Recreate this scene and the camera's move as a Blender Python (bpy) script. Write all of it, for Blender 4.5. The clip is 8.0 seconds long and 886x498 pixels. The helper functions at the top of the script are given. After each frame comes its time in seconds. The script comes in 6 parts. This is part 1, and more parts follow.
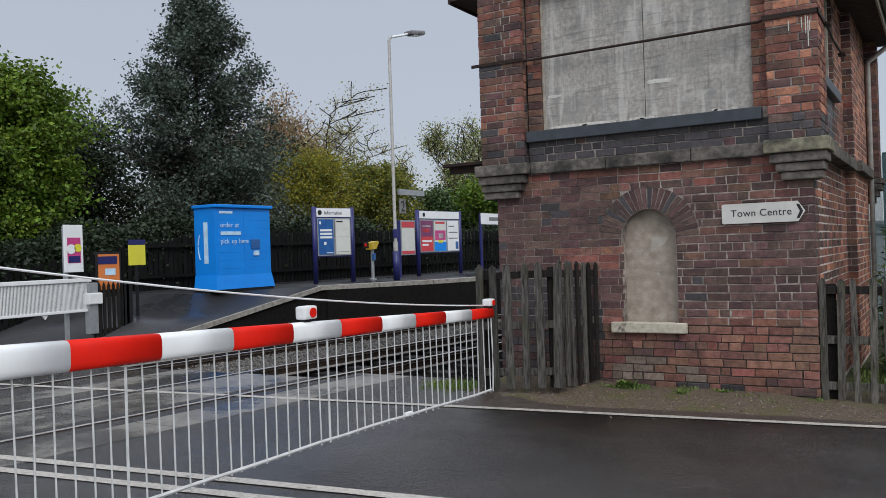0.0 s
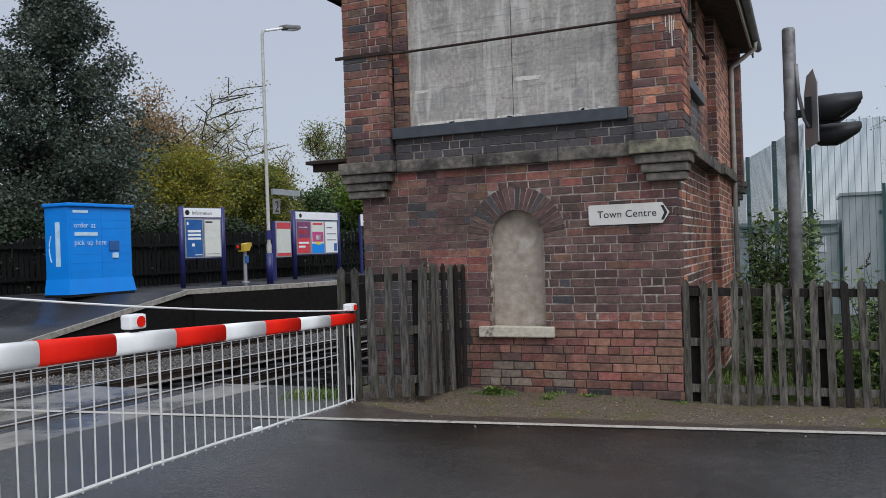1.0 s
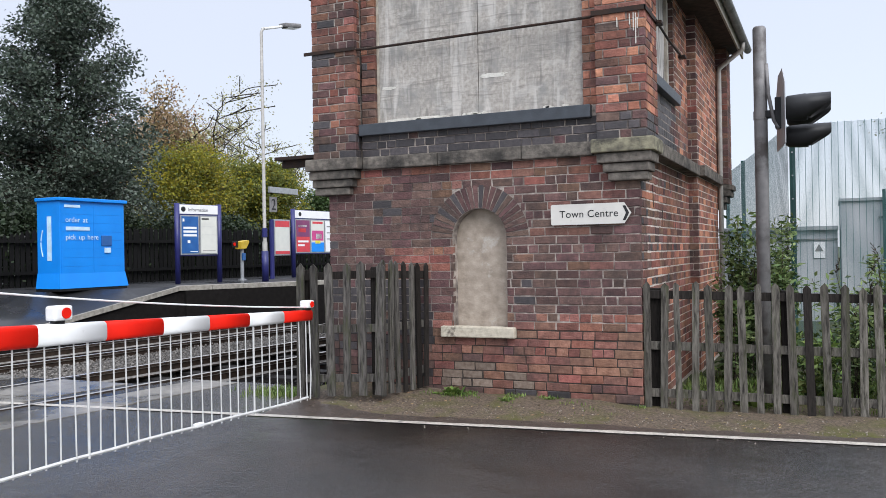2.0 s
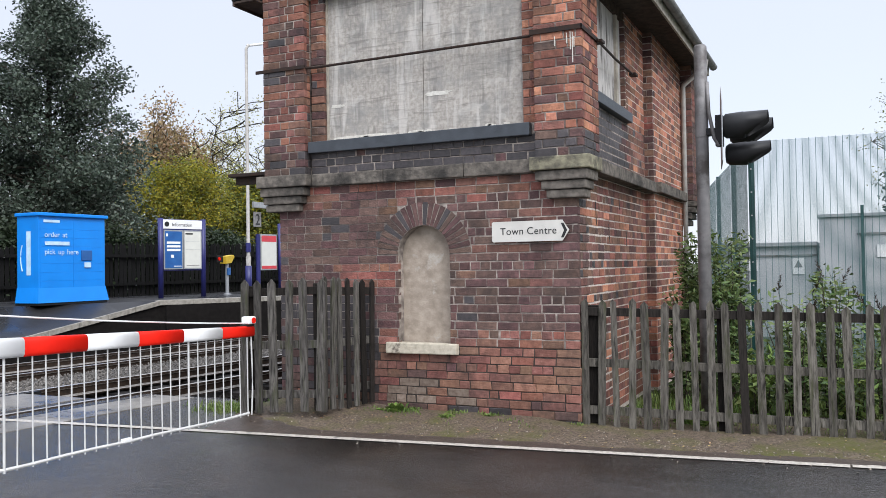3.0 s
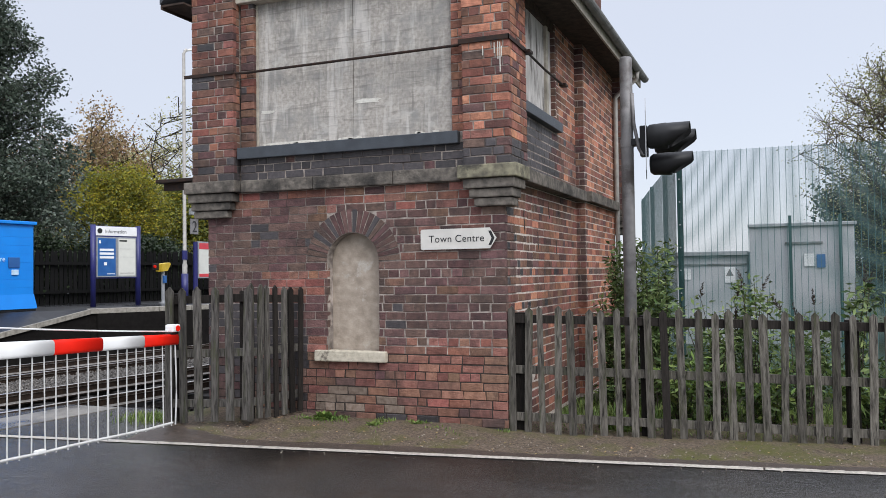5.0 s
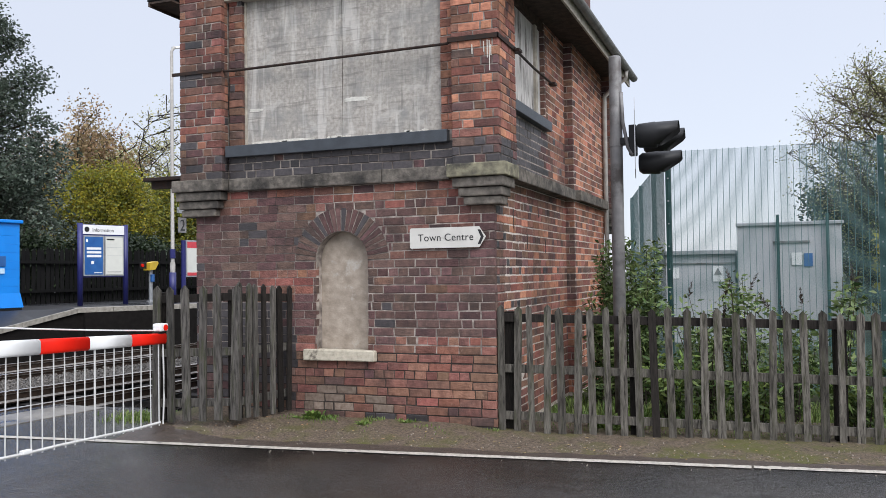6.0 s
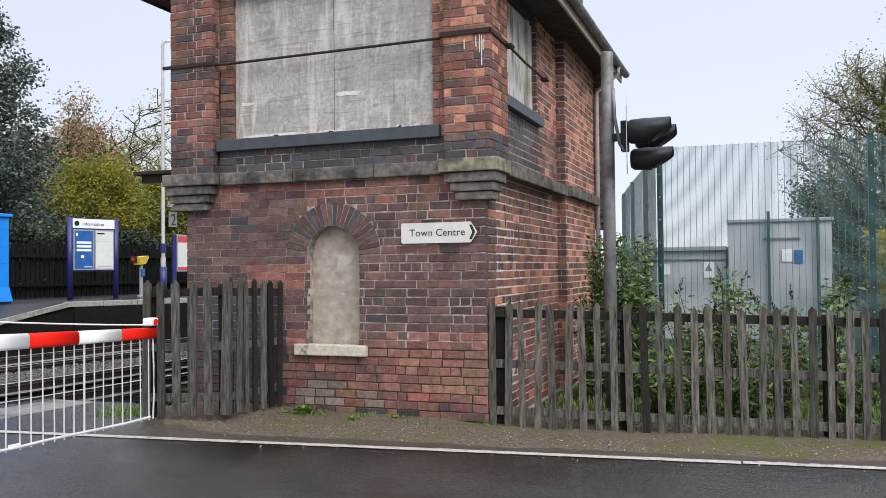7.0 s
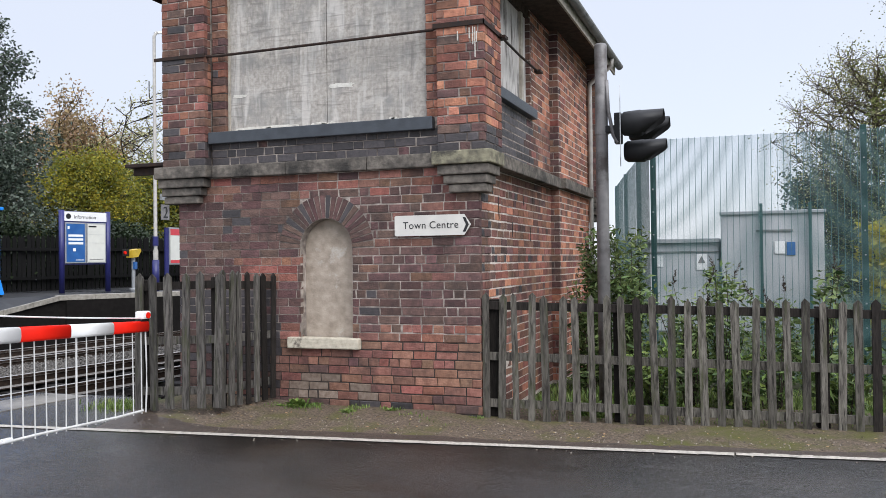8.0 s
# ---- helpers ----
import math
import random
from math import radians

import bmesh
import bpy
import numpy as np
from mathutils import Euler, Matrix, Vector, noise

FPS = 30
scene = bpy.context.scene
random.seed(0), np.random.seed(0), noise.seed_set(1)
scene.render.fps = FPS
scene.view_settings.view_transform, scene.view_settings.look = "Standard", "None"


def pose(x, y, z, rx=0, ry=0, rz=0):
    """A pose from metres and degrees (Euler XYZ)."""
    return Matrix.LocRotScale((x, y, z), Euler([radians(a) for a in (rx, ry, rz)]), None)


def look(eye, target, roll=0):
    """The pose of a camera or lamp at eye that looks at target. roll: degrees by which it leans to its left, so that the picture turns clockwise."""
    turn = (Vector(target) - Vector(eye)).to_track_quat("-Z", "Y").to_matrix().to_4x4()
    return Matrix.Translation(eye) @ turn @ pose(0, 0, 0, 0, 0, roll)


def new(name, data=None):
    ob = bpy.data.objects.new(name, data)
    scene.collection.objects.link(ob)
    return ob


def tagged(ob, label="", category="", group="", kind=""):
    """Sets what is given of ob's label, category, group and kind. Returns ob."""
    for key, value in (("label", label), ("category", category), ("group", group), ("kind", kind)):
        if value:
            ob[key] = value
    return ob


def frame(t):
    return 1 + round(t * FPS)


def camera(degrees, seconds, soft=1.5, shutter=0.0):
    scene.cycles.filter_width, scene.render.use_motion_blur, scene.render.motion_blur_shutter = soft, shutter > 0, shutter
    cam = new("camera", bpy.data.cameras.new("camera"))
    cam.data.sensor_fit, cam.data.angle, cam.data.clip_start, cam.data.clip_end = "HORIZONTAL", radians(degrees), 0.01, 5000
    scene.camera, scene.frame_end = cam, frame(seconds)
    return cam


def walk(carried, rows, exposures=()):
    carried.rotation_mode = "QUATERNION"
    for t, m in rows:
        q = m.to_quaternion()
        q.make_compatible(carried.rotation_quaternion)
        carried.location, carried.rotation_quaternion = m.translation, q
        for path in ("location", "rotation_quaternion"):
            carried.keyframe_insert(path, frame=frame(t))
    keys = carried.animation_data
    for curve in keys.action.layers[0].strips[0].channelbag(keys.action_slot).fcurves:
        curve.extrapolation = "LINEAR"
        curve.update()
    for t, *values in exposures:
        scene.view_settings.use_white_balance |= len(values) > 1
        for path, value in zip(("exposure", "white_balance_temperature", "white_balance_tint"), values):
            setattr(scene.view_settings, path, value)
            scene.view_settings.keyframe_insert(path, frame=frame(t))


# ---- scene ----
cam = camera(55.4, 8.0, soft=0.85)
PATH = [
    (0, (0.992, -8.65, 1.361), (-0.033, -6.932, 1.365), -1.9),
    (0.5, (0.99, -8.412, 1.361), (0.116, -6.613, 1.361), -1.9),
    (1, (1.015, -8.147, 1.35), (0.226, -6.309, 1.35), -1.9),
    (1.2, (1.085, -8.034, 1.322), (0.306, -6.191, 1.328), -1.7),
    (2.3, (1.695, -7.771, 1.296), (0.845, -5.96, 1.303), -1.0),
    (2.5, (1.824, -7.727, 1.305), (0.971, -5.918, 1.315), -1.1),
    (3, (2.135, -7.58, 1.312), (1.279, -5.772, 1.352), -0.9),
    (3.5, (2.287, -7.517, 1.314), (1.462, -5.697, 1.384), -0.8),
    (4, (2.312, -7.519, 1.3), (1.526, -5.681, 1.373), -0.8),
    (4.5, (2.304, -7.524, 1.294), (1.547, -5.674, 1.365), -0.8),
    (5, (2.307, -7.511, 1.296), (1.565, -5.655, 1.355), -0.8),
    (6.5, (2.299, -7.498, 1.296), (1.591, -5.629, 1.35), -0.7),
    (7, (2.301, -7.492, 1.293), (1.601, -5.619, 1.338), -0.6),
    (7.5, (2.297, -7.482, 1.293), (1.606, -5.606, 1.326), -0.8),
    (8, (2.293, -7.478, 1.294), (1.608, -5.6, 1.321), -0.7),
]
EXPOSURES = [(0, 0.05, 6300, 8), (0.5, -0.2, 6150, 8), (1.0, 0.1, 6200, 9), (2.4, 0.82, 6350, 10), (3.0, 0.82, 6380, 10),
             (3.6, 0.57, 6350, 10), (4.2, 0.88, 6400, 10), (5.0, 0.6, 6400, 10), (6.5, 0.73, 6400, 10), (8.0, 0.76, 6380, 10)]
walk(cam, [(t, look(eye, target, roll)) for t, eye, target, roll in PATH], EXPOSURES)

# ---------------------------------------------------------------- world and light
SUN_EL, SUN_ROT = radians(52), radians(200)
world = bpy.data.worlds.new("overcast_sky")
scene.world = world
world.use_nodes = True
wn = world.node_tree.nodes
wl = world.node_tree.links
wn.clear()
w_sky = wn.new("ShaderNodeTexSky")
w_sky.sky_type, w_sky.sun_disc = "NISHITA", False
w_sky.sun_elevation, w_sky.sun_rotation = SUN_EL, SUN_ROT
w_a = wn.new("ShaderNodeBackground")
w_b = wn.new("ShaderNodeBackground")
w_add = wn.new("ShaderNodeAddShader")
w_out = wn.new("ShaderNodeOutputWorld")
w_a.inputs["Strength"].default_value = 0.02
w_co = wn.new("ShaderNodeTexCoord")
w_no = wn.new("ShaderNodeTexNoise")
w_no.inputs["Scale"].default_value, w_no.inputs["Detail"].default_value = 1.6, 5
w_mix = wn.new("ShaderNodeMix")
w_mix.data_type = "RGBA"
w_mix.inputs["A"].default_value = (0.69, 0.72, 0.817, 1)
w_mix.inputs["B"].default_value = (0.765, 0.79, 0.868, 1)
w_b.inputs["Strength"].default_value = 1.0
wl.new(w_co.outputs["Generated"], w_no.inputs["Vector"])
wl.new(w_no.outputs["Fac"], w_mix.inputs["Factor"])
wl.new(w_mix.outputs["Result"], w_b.inputs["Color"])
# an overcast sky is brighter overhead than at the horizon
w_sep = wn.new("ShaderNodeSeparateXYZ")
w_up = wn.new("ShaderNodeMapRange")
w_up.inputs["From Min"].default_value, w_up.inputs["From Max"].default_value = 0.3, 1.0
w_up.inputs["To Min"].default_value, w_up.inputs["To Max"].default_value = 0.58, 1.6
wl.new(w_co.outputs["Generated"], w_sep.inputs[0])
wl.new(w_sep.outputs["Z"], w_up.inputs["Value"])
wl.new(w_up.outputs[0], w_b.inputs["Strength"])
wl.new(w_sky.outputs["Color"], w_a.inputs["Color"])
wl.new(w_a.outputs[0], w_add.inputs[0])
wl.new(w_b.outputs[0], w_add.inputs[1])
wl.new(w_add.outputs[0], w_out.inputs["Surface"])

sun = new("sun", bpy.data.lights.new("sun", "SUN"))
sun.data.energy, sun.data.angle, sun.data.color = 1.9, radians(50), (1.0, 0.985, 0.965)
sun.matrix_world = look((14, -12, 19), (-2, 0, 0))


# ---------------------------------------------------------------- materials
def mat(name, base, other=None, scale=8.0, rough=0.7, metal=0.0, bump=0.0, bump_scale=60.0, vary=0.0, stain=None,
        stain_scale=1.2, stain_edge=(0.5, 0.65), spec=None, stretch=(1, 1, 1), rough_to=None, hue=0.0, seed=0.0, mottle=None):
    """A surface with two scales of variation: fine grain from base to other, and broad stains."""
    m = bpy.data.materials.new(name)
    m.use_nodes = True
    n, l = m.node_tree.nodes, m.node_tree.links
    b = n["Principled BSDF"]
    b.inputs["Roughness"].default_value, b.inputs["Metallic"].default_value = rough, metal
    # rough, porous surfaces shed little sheen
    b.inputs["Specular IOR Level"].default_value = spec if spec is not None else 0.14 if rough >= 0.6 else 0.5
    co = n.new("ShaderNodeTexCoord")
    mp = n.new("ShaderNodeMapping")
    geo = n.new("ShaderNodeNewGeometry")
    mp.inputs["Scale"].default_value = stretch
    mp.inputs["Location"].default_value = (seed, seed * 0.7, seed * 0.3)
    l.new(geo.outputs["Position"], mp.inputs["Vector"])
    fine = n.new("ShaderNodeTexNoise")
    fine.inputs["Scale"].default_value, fine.inputs["Detail"].default_value = scale, 6
    l.new(mp.outputs[0], fine.inputs["Vector"])
    mix = n.new("ShaderNodeMix")
    mix.data_type = "RGBA"
    mix.inputs["A"].default_value = (*base, 1)
    mix.inputs["B"].default_value = (*(other or tuple(c * 0.75 for c in base)), 1)
    ramp = n.new("ShaderNodeMapRange")
    ramp.inputs["From Min"].default_value, ramp.inputs["From Max"].default_value = 0.32, 0.68
    l.new(fine.outputs["Fac"], ramp.inputs["Value"])
    l.new(ramp.outputs[0], mix.inputs["Factor"])
    colour = mix.outputs["Result"]
    if vary or hue:
        inf = n.new("ShaderNodeObjectInfo")
        add = n.new("ShaderNodeMath")
        add.operation = "ADD"
        l.new(inf.outputs["Random"], add.inputs[0])
        l.new(geo.outputs["Random Per Island"], add.inputs[1])
        fr = n.new("ShaderNodeMath")
        fr.operation = "FRACT"
        l.new(add.outputs[0], fr.inputs[0])
        hs = n.new("ShaderNodeHueSaturation")
        val = n.new("ShaderNodeMapRange")
        val.inputs["To Min"].default_value, val.inputs["To Max"].default_value = 1 - vary, 1 + vary
        l.new(fr.outputs[0], val.inputs["Value"])
        l.new(val.outputs[0], hs.inputs["Value"])
        if hue:
            k = n.new("ShaderNodeMath")
            k.operation = "MULTIPLY"
            k.inputs[1].default_value = 7.31
            k2 = n.new("ShaderNodeMath")
            k2.operation = "FRACT"
            hr = n.new("ShaderNodeMapRange")
            hr.inputs["To Min"].default_value, hr.inputs["To Max"].default_value = 0.5 - hue, 0.5 + hue
            l.new(fr.outputs[0], k.inputs[0])
            l.new(k.outputs[0], k2.inputs[0])
            l.new(k2.outputs[0], hr.inputs["Value"])
            l.new(hr.outputs[0], hs.inputs["Hue"])
        l.new(colour, hs.inputs["Color"])
        colour = hs.outputs["Color"]
    if mottle:
        # fire marks and grime of each piece's own
        oi = n.new("ShaderNodeObjectInfo")
        both = n.new("ShaderNodeMath")
        l.new(oi.outputs["Random"], both.inputs[0])
        l.new(geo.outputs["Random Per Island"], both.inputs[1])
        far = n.new("ShaderNodeVectorMath")
        far.operation = "SCALE"
        far.inputs[0].default_value = (37.0, 53.0, 71.0)
        l.new(both.outputs[0], far.inputs["Scale"])
        own = n.new("ShaderNodeVectorMath")
        l.new(mp.outputs[0], own.inputs[0])
        l.new(far.outputs[0], own.inputs[1])
        for scale_m, lo_m, hi_m, tint_m, top_m in mottle:
            mt = n.new("ShaderNodeTexNoise")
            mt.inputs["Scale"].default_value, mt.inputs["Detail"].default_value = scale_m, 6
            mt.inputs["Roughness"].default_value = 0.65
            l.new(own.outputs[0], mt.inputs["Vector"])
            me_m = n.new("ShaderNodeMapRange")
            me_m.inputs["From Min"].default_value, me_m.inputs["From Max"].default_value, me_m.inputs["To Max"].default_value = lo_m, hi_m, top_m
            l.new(mt.outputs["Fac"], me_m.inputs["Value"])
            mx = n.new("ShaderNodeMix")
            mx.data_type = "RGBA"
            mx.inputs["B"].default_value = (*tint_m, 1)
            l.new(me_m.outputs[0], mx.inputs["Factor"])
            l.new(colour, mx.inputs["A"])
            colour = mx.outputs["Result"]
    if stain:
        big = n.new("ShaderNodeTexNoise")
        big.inputs["Scale"].default_value, big.inputs["Detail"].default_value = stain_scale, 8
        big.inputs["Roughness"].default_value = 0.62
        l.new(mp.outputs[0], big.inputs["Vector"])
        edge = n.new("ShaderNodeMapRange")
        edge.inputs["From Min"].default_value, edge.inputs["From Max"].default_value = stain_edge
        l.new(big.outputs["Fac"], edge.inputs["Value"])
        mix2 = n.new("ShaderNodeMix")
        mix2.data_type = "RGBA"
        mix2.inputs["B"].default_value = (*stain, 1)
        l.new(edge.outputs[0], mix2.inputs["Factor"])
        l.new(colour, mix2.inputs["A"])
        colour = mix2.outputs["Result"]
        if rough_to is not None:
            rr = n.new("ShaderNodeMapRange")
            rr.inputs["To Min"].default_value, rr.inputs["To Max"].default_value = rough, rough_to
            l.new(edge.outputs[0], rr.inputs["Value"])
            l.new(rr.outputs[0], b.inputs["Roughness"])
    l.new(colour, b.inputs["Base Color"])
    if bump:
        bn = n.new("ShaderNodeTexNoise")
        bn.inputs["Scale"].default_value, bn.inputs["Detail"].default_value = bump_scale, 5
        l.new(mp.outputs[0], bn.inputs["Vector"])
        bp = n.new("ShaderNodeBump")
        bp.inputs["Strength"].default_value, bp.inputs["Distance"].default_value = bump, 0.01
        l.new(bn.outputs["Fac"], bp.inputs["Height"])
        l.new(bp.outputs[0], b.inputs["Normal"])
    return m


SOOT = (0.04, 0.032, 0.032)
FIRED = ((7, 0.50, 0.72, (0.05, 0.04, 0.039), 0.55), (30, 0.60, 0.72, (0.40, 0.27, 0.21), 0.35))
GRIMED = ((6, 0.44, 0.68, (0.042, 0.034, 0.034), 0.6), (30, 0.62, 0.74, (0.34, 0.27, 0.23), 0.3))
M_RED = mat("red_brick", (0.30, 0.132, 0.095), (0.2, 0.086, 0.062), 20, 0.78, bump=0.8, vary=0.27, hue=0.016, stain=SOOT, stain_scale=2.0, stain_edge=(0.5, 0.8), mottle=FIRED)
M_ORANGE = mat("orange_brick", (0.52, 0.235, 0.15), (0.36, 0.157, 0.10), 20, 0.78, bump=0.8, vary=0.27, hue=0.007, stain=SOOT, stain_scale=2.4, stain_edge=(0.52, 0.82), mottle=FIRED)
M_BROWN = mat("brown_brick", (0.225, 0.12, 0.09), (0.145, 0.077, 0.059), 20, 0.75, bump=0.8, vary=0.28, hue=0.018, stain=SOOT, stain_scale=2.0, stain_edge=(0.48, 0.8), mottle=FIRED)
M_PURPLE = mat("sooty_purple_brick", (0.165, 0.098, 0.085), (0.103, 0.063, 0.057), 20, 0.7, bump=0.8, vary=0.3, hue=0.025, stain=SOOT, stain_scale=2.2, stain_edge=(0.48, 0.76), mottle=GRIMED)
M_BLUE = mat("blue_engineering_brick", (0.066, 0.056, 0.057), (0.038, 0.034, 0.036), 26, 0.5, bump=0.4, vary=0.4)
M_PALE = mat("pale_worn_brick", (0.36, 0.205, 0.165), (0.24, 0.13, 0.105), 34, 0.8, bump=0.7, vary=0.25, mottle=FIRED)
M_DUSTY = mat("dusty_worn_brick", (0.29, 0.142, 0.108), (0.175, 0.083, 0.063), 14, 0.82, bump=1.0, vary=0.32, hue=0.016, stain=SOOT, stain_scale=2.2, stain_edge=(0.53, 0.82), mottle=FIRED)
M_GREY_BRICK = mat("cement_smeared_brick", (0.24, 0.19, 0.155), (0.15, 0.11, 0.085), 22, 0.8, bump=0.5, vary=0.25)
M_MORTAR_MID = mat("grey_lime_mortar", (0.36, 0.32, 0.29), (0.2, 0.175, 0.16), 24, 0.9, bump=0.6, stain=(0.07, 0.06, 0.056), stain_scale=1.3, stain_edge=(0.5, 0.68))
M_MORTAR = mat("old_lime_mortar", (0.47, 0.41, 0.36), (0.2, 0.17, 0.15), 16, 0.9, bump=0.6, stain=(0.065, 0.053, 0.048), stain_scale=1.5, stain_edge=(0.46, 0.64))
M_STONE = mat("weathered_gritstone", (0.2, 0.176, 0.15), (0.088, 0.079, 0.069), 16, 0.82, bump=0.9, bump_scale=45, stain=(0.042, 0.039, 0.036), stain_scale=3.4, stain_edge=(0.46, 0.66))
M_MORTAR_DARK = mat("dark_damp_mortar", (0.06, 0.048, 0.042), (0.03, 0.025, 0.022), 24, 0.85, bump=0.6, stain=(0.14, 0.12, 0.1), stain_scale=2.5, stain_edge=(0.6, 0.75))
M_MORTAR_PALE = mat("pale_lime_mortar", (0.62, 0.55, 0.49), (0.40, 0.35, 0.31), 24, 0.9, bump=0.6, stain=(0.10, 0.086, 0.08), stain_scale=1.6, stain_edge=(0.56, 0.72))
M_STONE_PALE = mat("lichened_stone", (0.29, 0.27, 0.185), (0.12, 0.11, 0.085), 12, 0.85, bump=0.6, stain=(0.07, 0.065, 0.055), stain_scale=5, stain_edge=(0.5, 0.66))
M_SLATE = mat("dark_blue_brick_sill", (0.05, 0.058, 0.068), (0.035, 0.04, 0.048), 10, 0.42, bump=0.2)


def board_mat():
    """Cement boarding: vertical runs, fine horizontal cracks, blotches and grain."""
    m = mat("weathered_cement_board", (0.475, 0.44, 0.395), (0.30, 0.278, 0.25), 26, 0.88, stain=(0.27, 0.265, 0.25), stain_scale=4.5, stain_edge=(0.46, 0.72))
    n, l = m.node_tree.nodes, m.node_tree.links
    b = n["Principled BSDF"]
    colour = b.inputs["Base Color"].links[0].from_socket
    geo = n.new("ShaderNodeNewGeometry")

    def layer(stretch, scale, lo, hi, tint, amount, distortion=0.0):
        nonlocal colour
        mp = n.new("ShaderNodeMapping")
        mp.inputs["Scale"].default_value = stretch
        l.new(geo.outputs["Position"], mp.inputs["Vector"])
        t = n.new("ShaderNodeTexNoise")
        t.inputs["Scale"].default_value, t.inputs["Detail"].default_value, t.inputs["Distortion"].default_value = scale, 7, distortion
        l.new(mp.outputs[0], t.inputs["Vector"])
        r = n.new("ShaderNodeMapRange")
        r.inputs["From Min"].default_value, r.inputs["From Max"].default_value, r.inputs["To Max"].default_value = lo, hi, amount
        l.new(t.outputs["Fac"], r.inputs["Value"])
        x = n.new("ShaderNodeMix")
        x.data_type = "RGBA"
        x.inputs["B"].default_value = (*tint, 1)
        l.new(r.outputs[0], x.inputs["Factor"])
        l.new(colour, x.inputs["A"])
        colour = x.outputs["Result"]
        return t

    layer((7, 7, 0.7), 1.6, 0.52, 0.64, (0.62, 0.59, 0.55), 0.55, 0.6)
    layer((16, 16, 2.0), 2.0, 0.56, 0.70, (0.15, 0.142, 0.13), 0.32, 0.5)
    cracks = layer((1.2, 1.2, 12), 2.2, 0.58, 0.68, (0.13, 0.12, 0.108), 0.42, 0.5)
    layer((1.5, 1.5, 26), 2.0, 0.56, 0.66, (0.2, 0.19, 0.175), 0.22, 0.6)
    layer((2.0, 2.0, 4), 2.3, 0.62, 0.66, (0.58, 0.55, 0.51), 0.3)
    layer((9, 9, 1.2), 2.0, 0.6, 0.72, (0.19, 0.18, 0.165), 0.6, 0.3)
    layer((1, 1, 1), 1.3, 0.55, 0.72, (0.24, 0.23, 0.21), 0.5)
    l.new(colour, b.inputs["Base Color"])
    bp = n.new("ShaderNodeBump")
    bp.inputs["Strength"].default_value, bp.inputs["Distance"].default_value = 0.5, 0.008
    l.new(cracks.outputs["Fac"], bp.inputs["Height"])
    l.new(bp.outputs[0], b.inputs["Normal"])
    return m


M_RENDER = board_mat()
M_RENDER2 = mat("brown_cement_render", (0.42, 0.355, 0.29), (0.27, 0.225, 0.18), 11, 0.85, bump=0.6, bump_scale=30, stain=(0.47, 0.43, 0.38), stain_scale=4.5, stain_edge=(0.56, 0.66))
M_BOARD_PALE = mat("pale_peeling_board", (0.60, 0.57, 0.54), (0.42, 0.40, 0.375), 9, 0.85, bump=0.5, stretch=(1, 2.2, 0.6), stain=(0.12, 0.105, 0.095), stain_scale=3.2, stain_edge=(0.52, 0.66))
M_FLAKE = mat("flaking_white_paint", (0.66, 0.64, 0.58), (0.5, 0.48, 0.43), 20, 0.8, bump=0.4)
M_SILL = mat("chipped_cream_sill", (0.55, 0.50, 0.40), (0.38, 0.34, 0.27), 18, 0.8, bump=0.5, stain=(0.14, 0.12, 0.10), stain_scale=9, stain_edge=(0.58, 0.7))
TIMBER_GRIME = ((9, 0.5, 0.66, (0.014, 0.013, 0.012), 0.85), (4, 0.52, 0.68, (0.052, 0.058, 0.026), 0.7))
M_TIMBER = mat("weathered_grey_timber", (0.15, 0.138, 0.118), (0.06, 0.054, 0.046), 8, 0.8, bump=0.9, bump_scale=40, stretch=(6, 6, 0.7), vary=0.4, mottle=TIMBER_GRIME)
M_TIMBER_WET = mat("wet_blackened_picket", (0.125, 0.116, 0.104), (0.046, 0.042, 0.038), 8, 0.62, bump=0.9, bump_scale=40, stretch=(6, 6, 0.7), vary=0.4, mottle=TIMBER_GRIME)
# dark wet wood; also carries the shade on the screen's return and behind pickets
M_TIMBER_DARK = mat("dark_wet_shaded_timber", (0.026, 0.022, 0.019), (0.011, 0.0095, 0.0085), 16, 0.8, bump=0.5, stretch=(6, 6, 0.7), vary=0.3)
# palisade wood at near black, with the shade under the trees painted in
M_TIMBER_BLACK = mat("shaded_black_timber", (0.0085, 0.008, 0.008), (0.005, 0.005, 0.005), 16, 0.95, spec=0.15, bump=0.4, stretch=(6, 6, 0.7), vary=0.3)
M_FASCIA = mat("peeling_cream_fascia", (0.46, 0.42, 0.35), (0.3, 0.27, 0.23), 14, 0.75, bump=0.3)
M_EAVE = mat("dark_stained_eaves", (0.082, 0.058, 0.047), (0.04, 0.03, 0.025), 12, 0.8, bump=0.4)
M_SLATES = mat("roof_slate", (0.09, 0.095, 0.105), (0.06, 0.063, 0.07), 9, 0.6, bump=0.3, vary=0.2)
M_IRON = mat("rusted_dark_iron", (0.03, 0.026, 0.025), (0.05, 0.03, 0.022), 20, 0.6, metal=0.3, bump=0.3)
M_PIPE = mat("pale_grey_pipe", (0.42, 0.40, 0.37), (0.3, 0.285, 0.26), 12, 0.55)
M_PLASTIC_GREY = mat("grey_gutter_plastic", (0.20, 0.195, 0.185), (0.13, 0.125, 0.12), 10, 0.55, stain=(0.06, 0.06, 0.055), stain_scale=4)


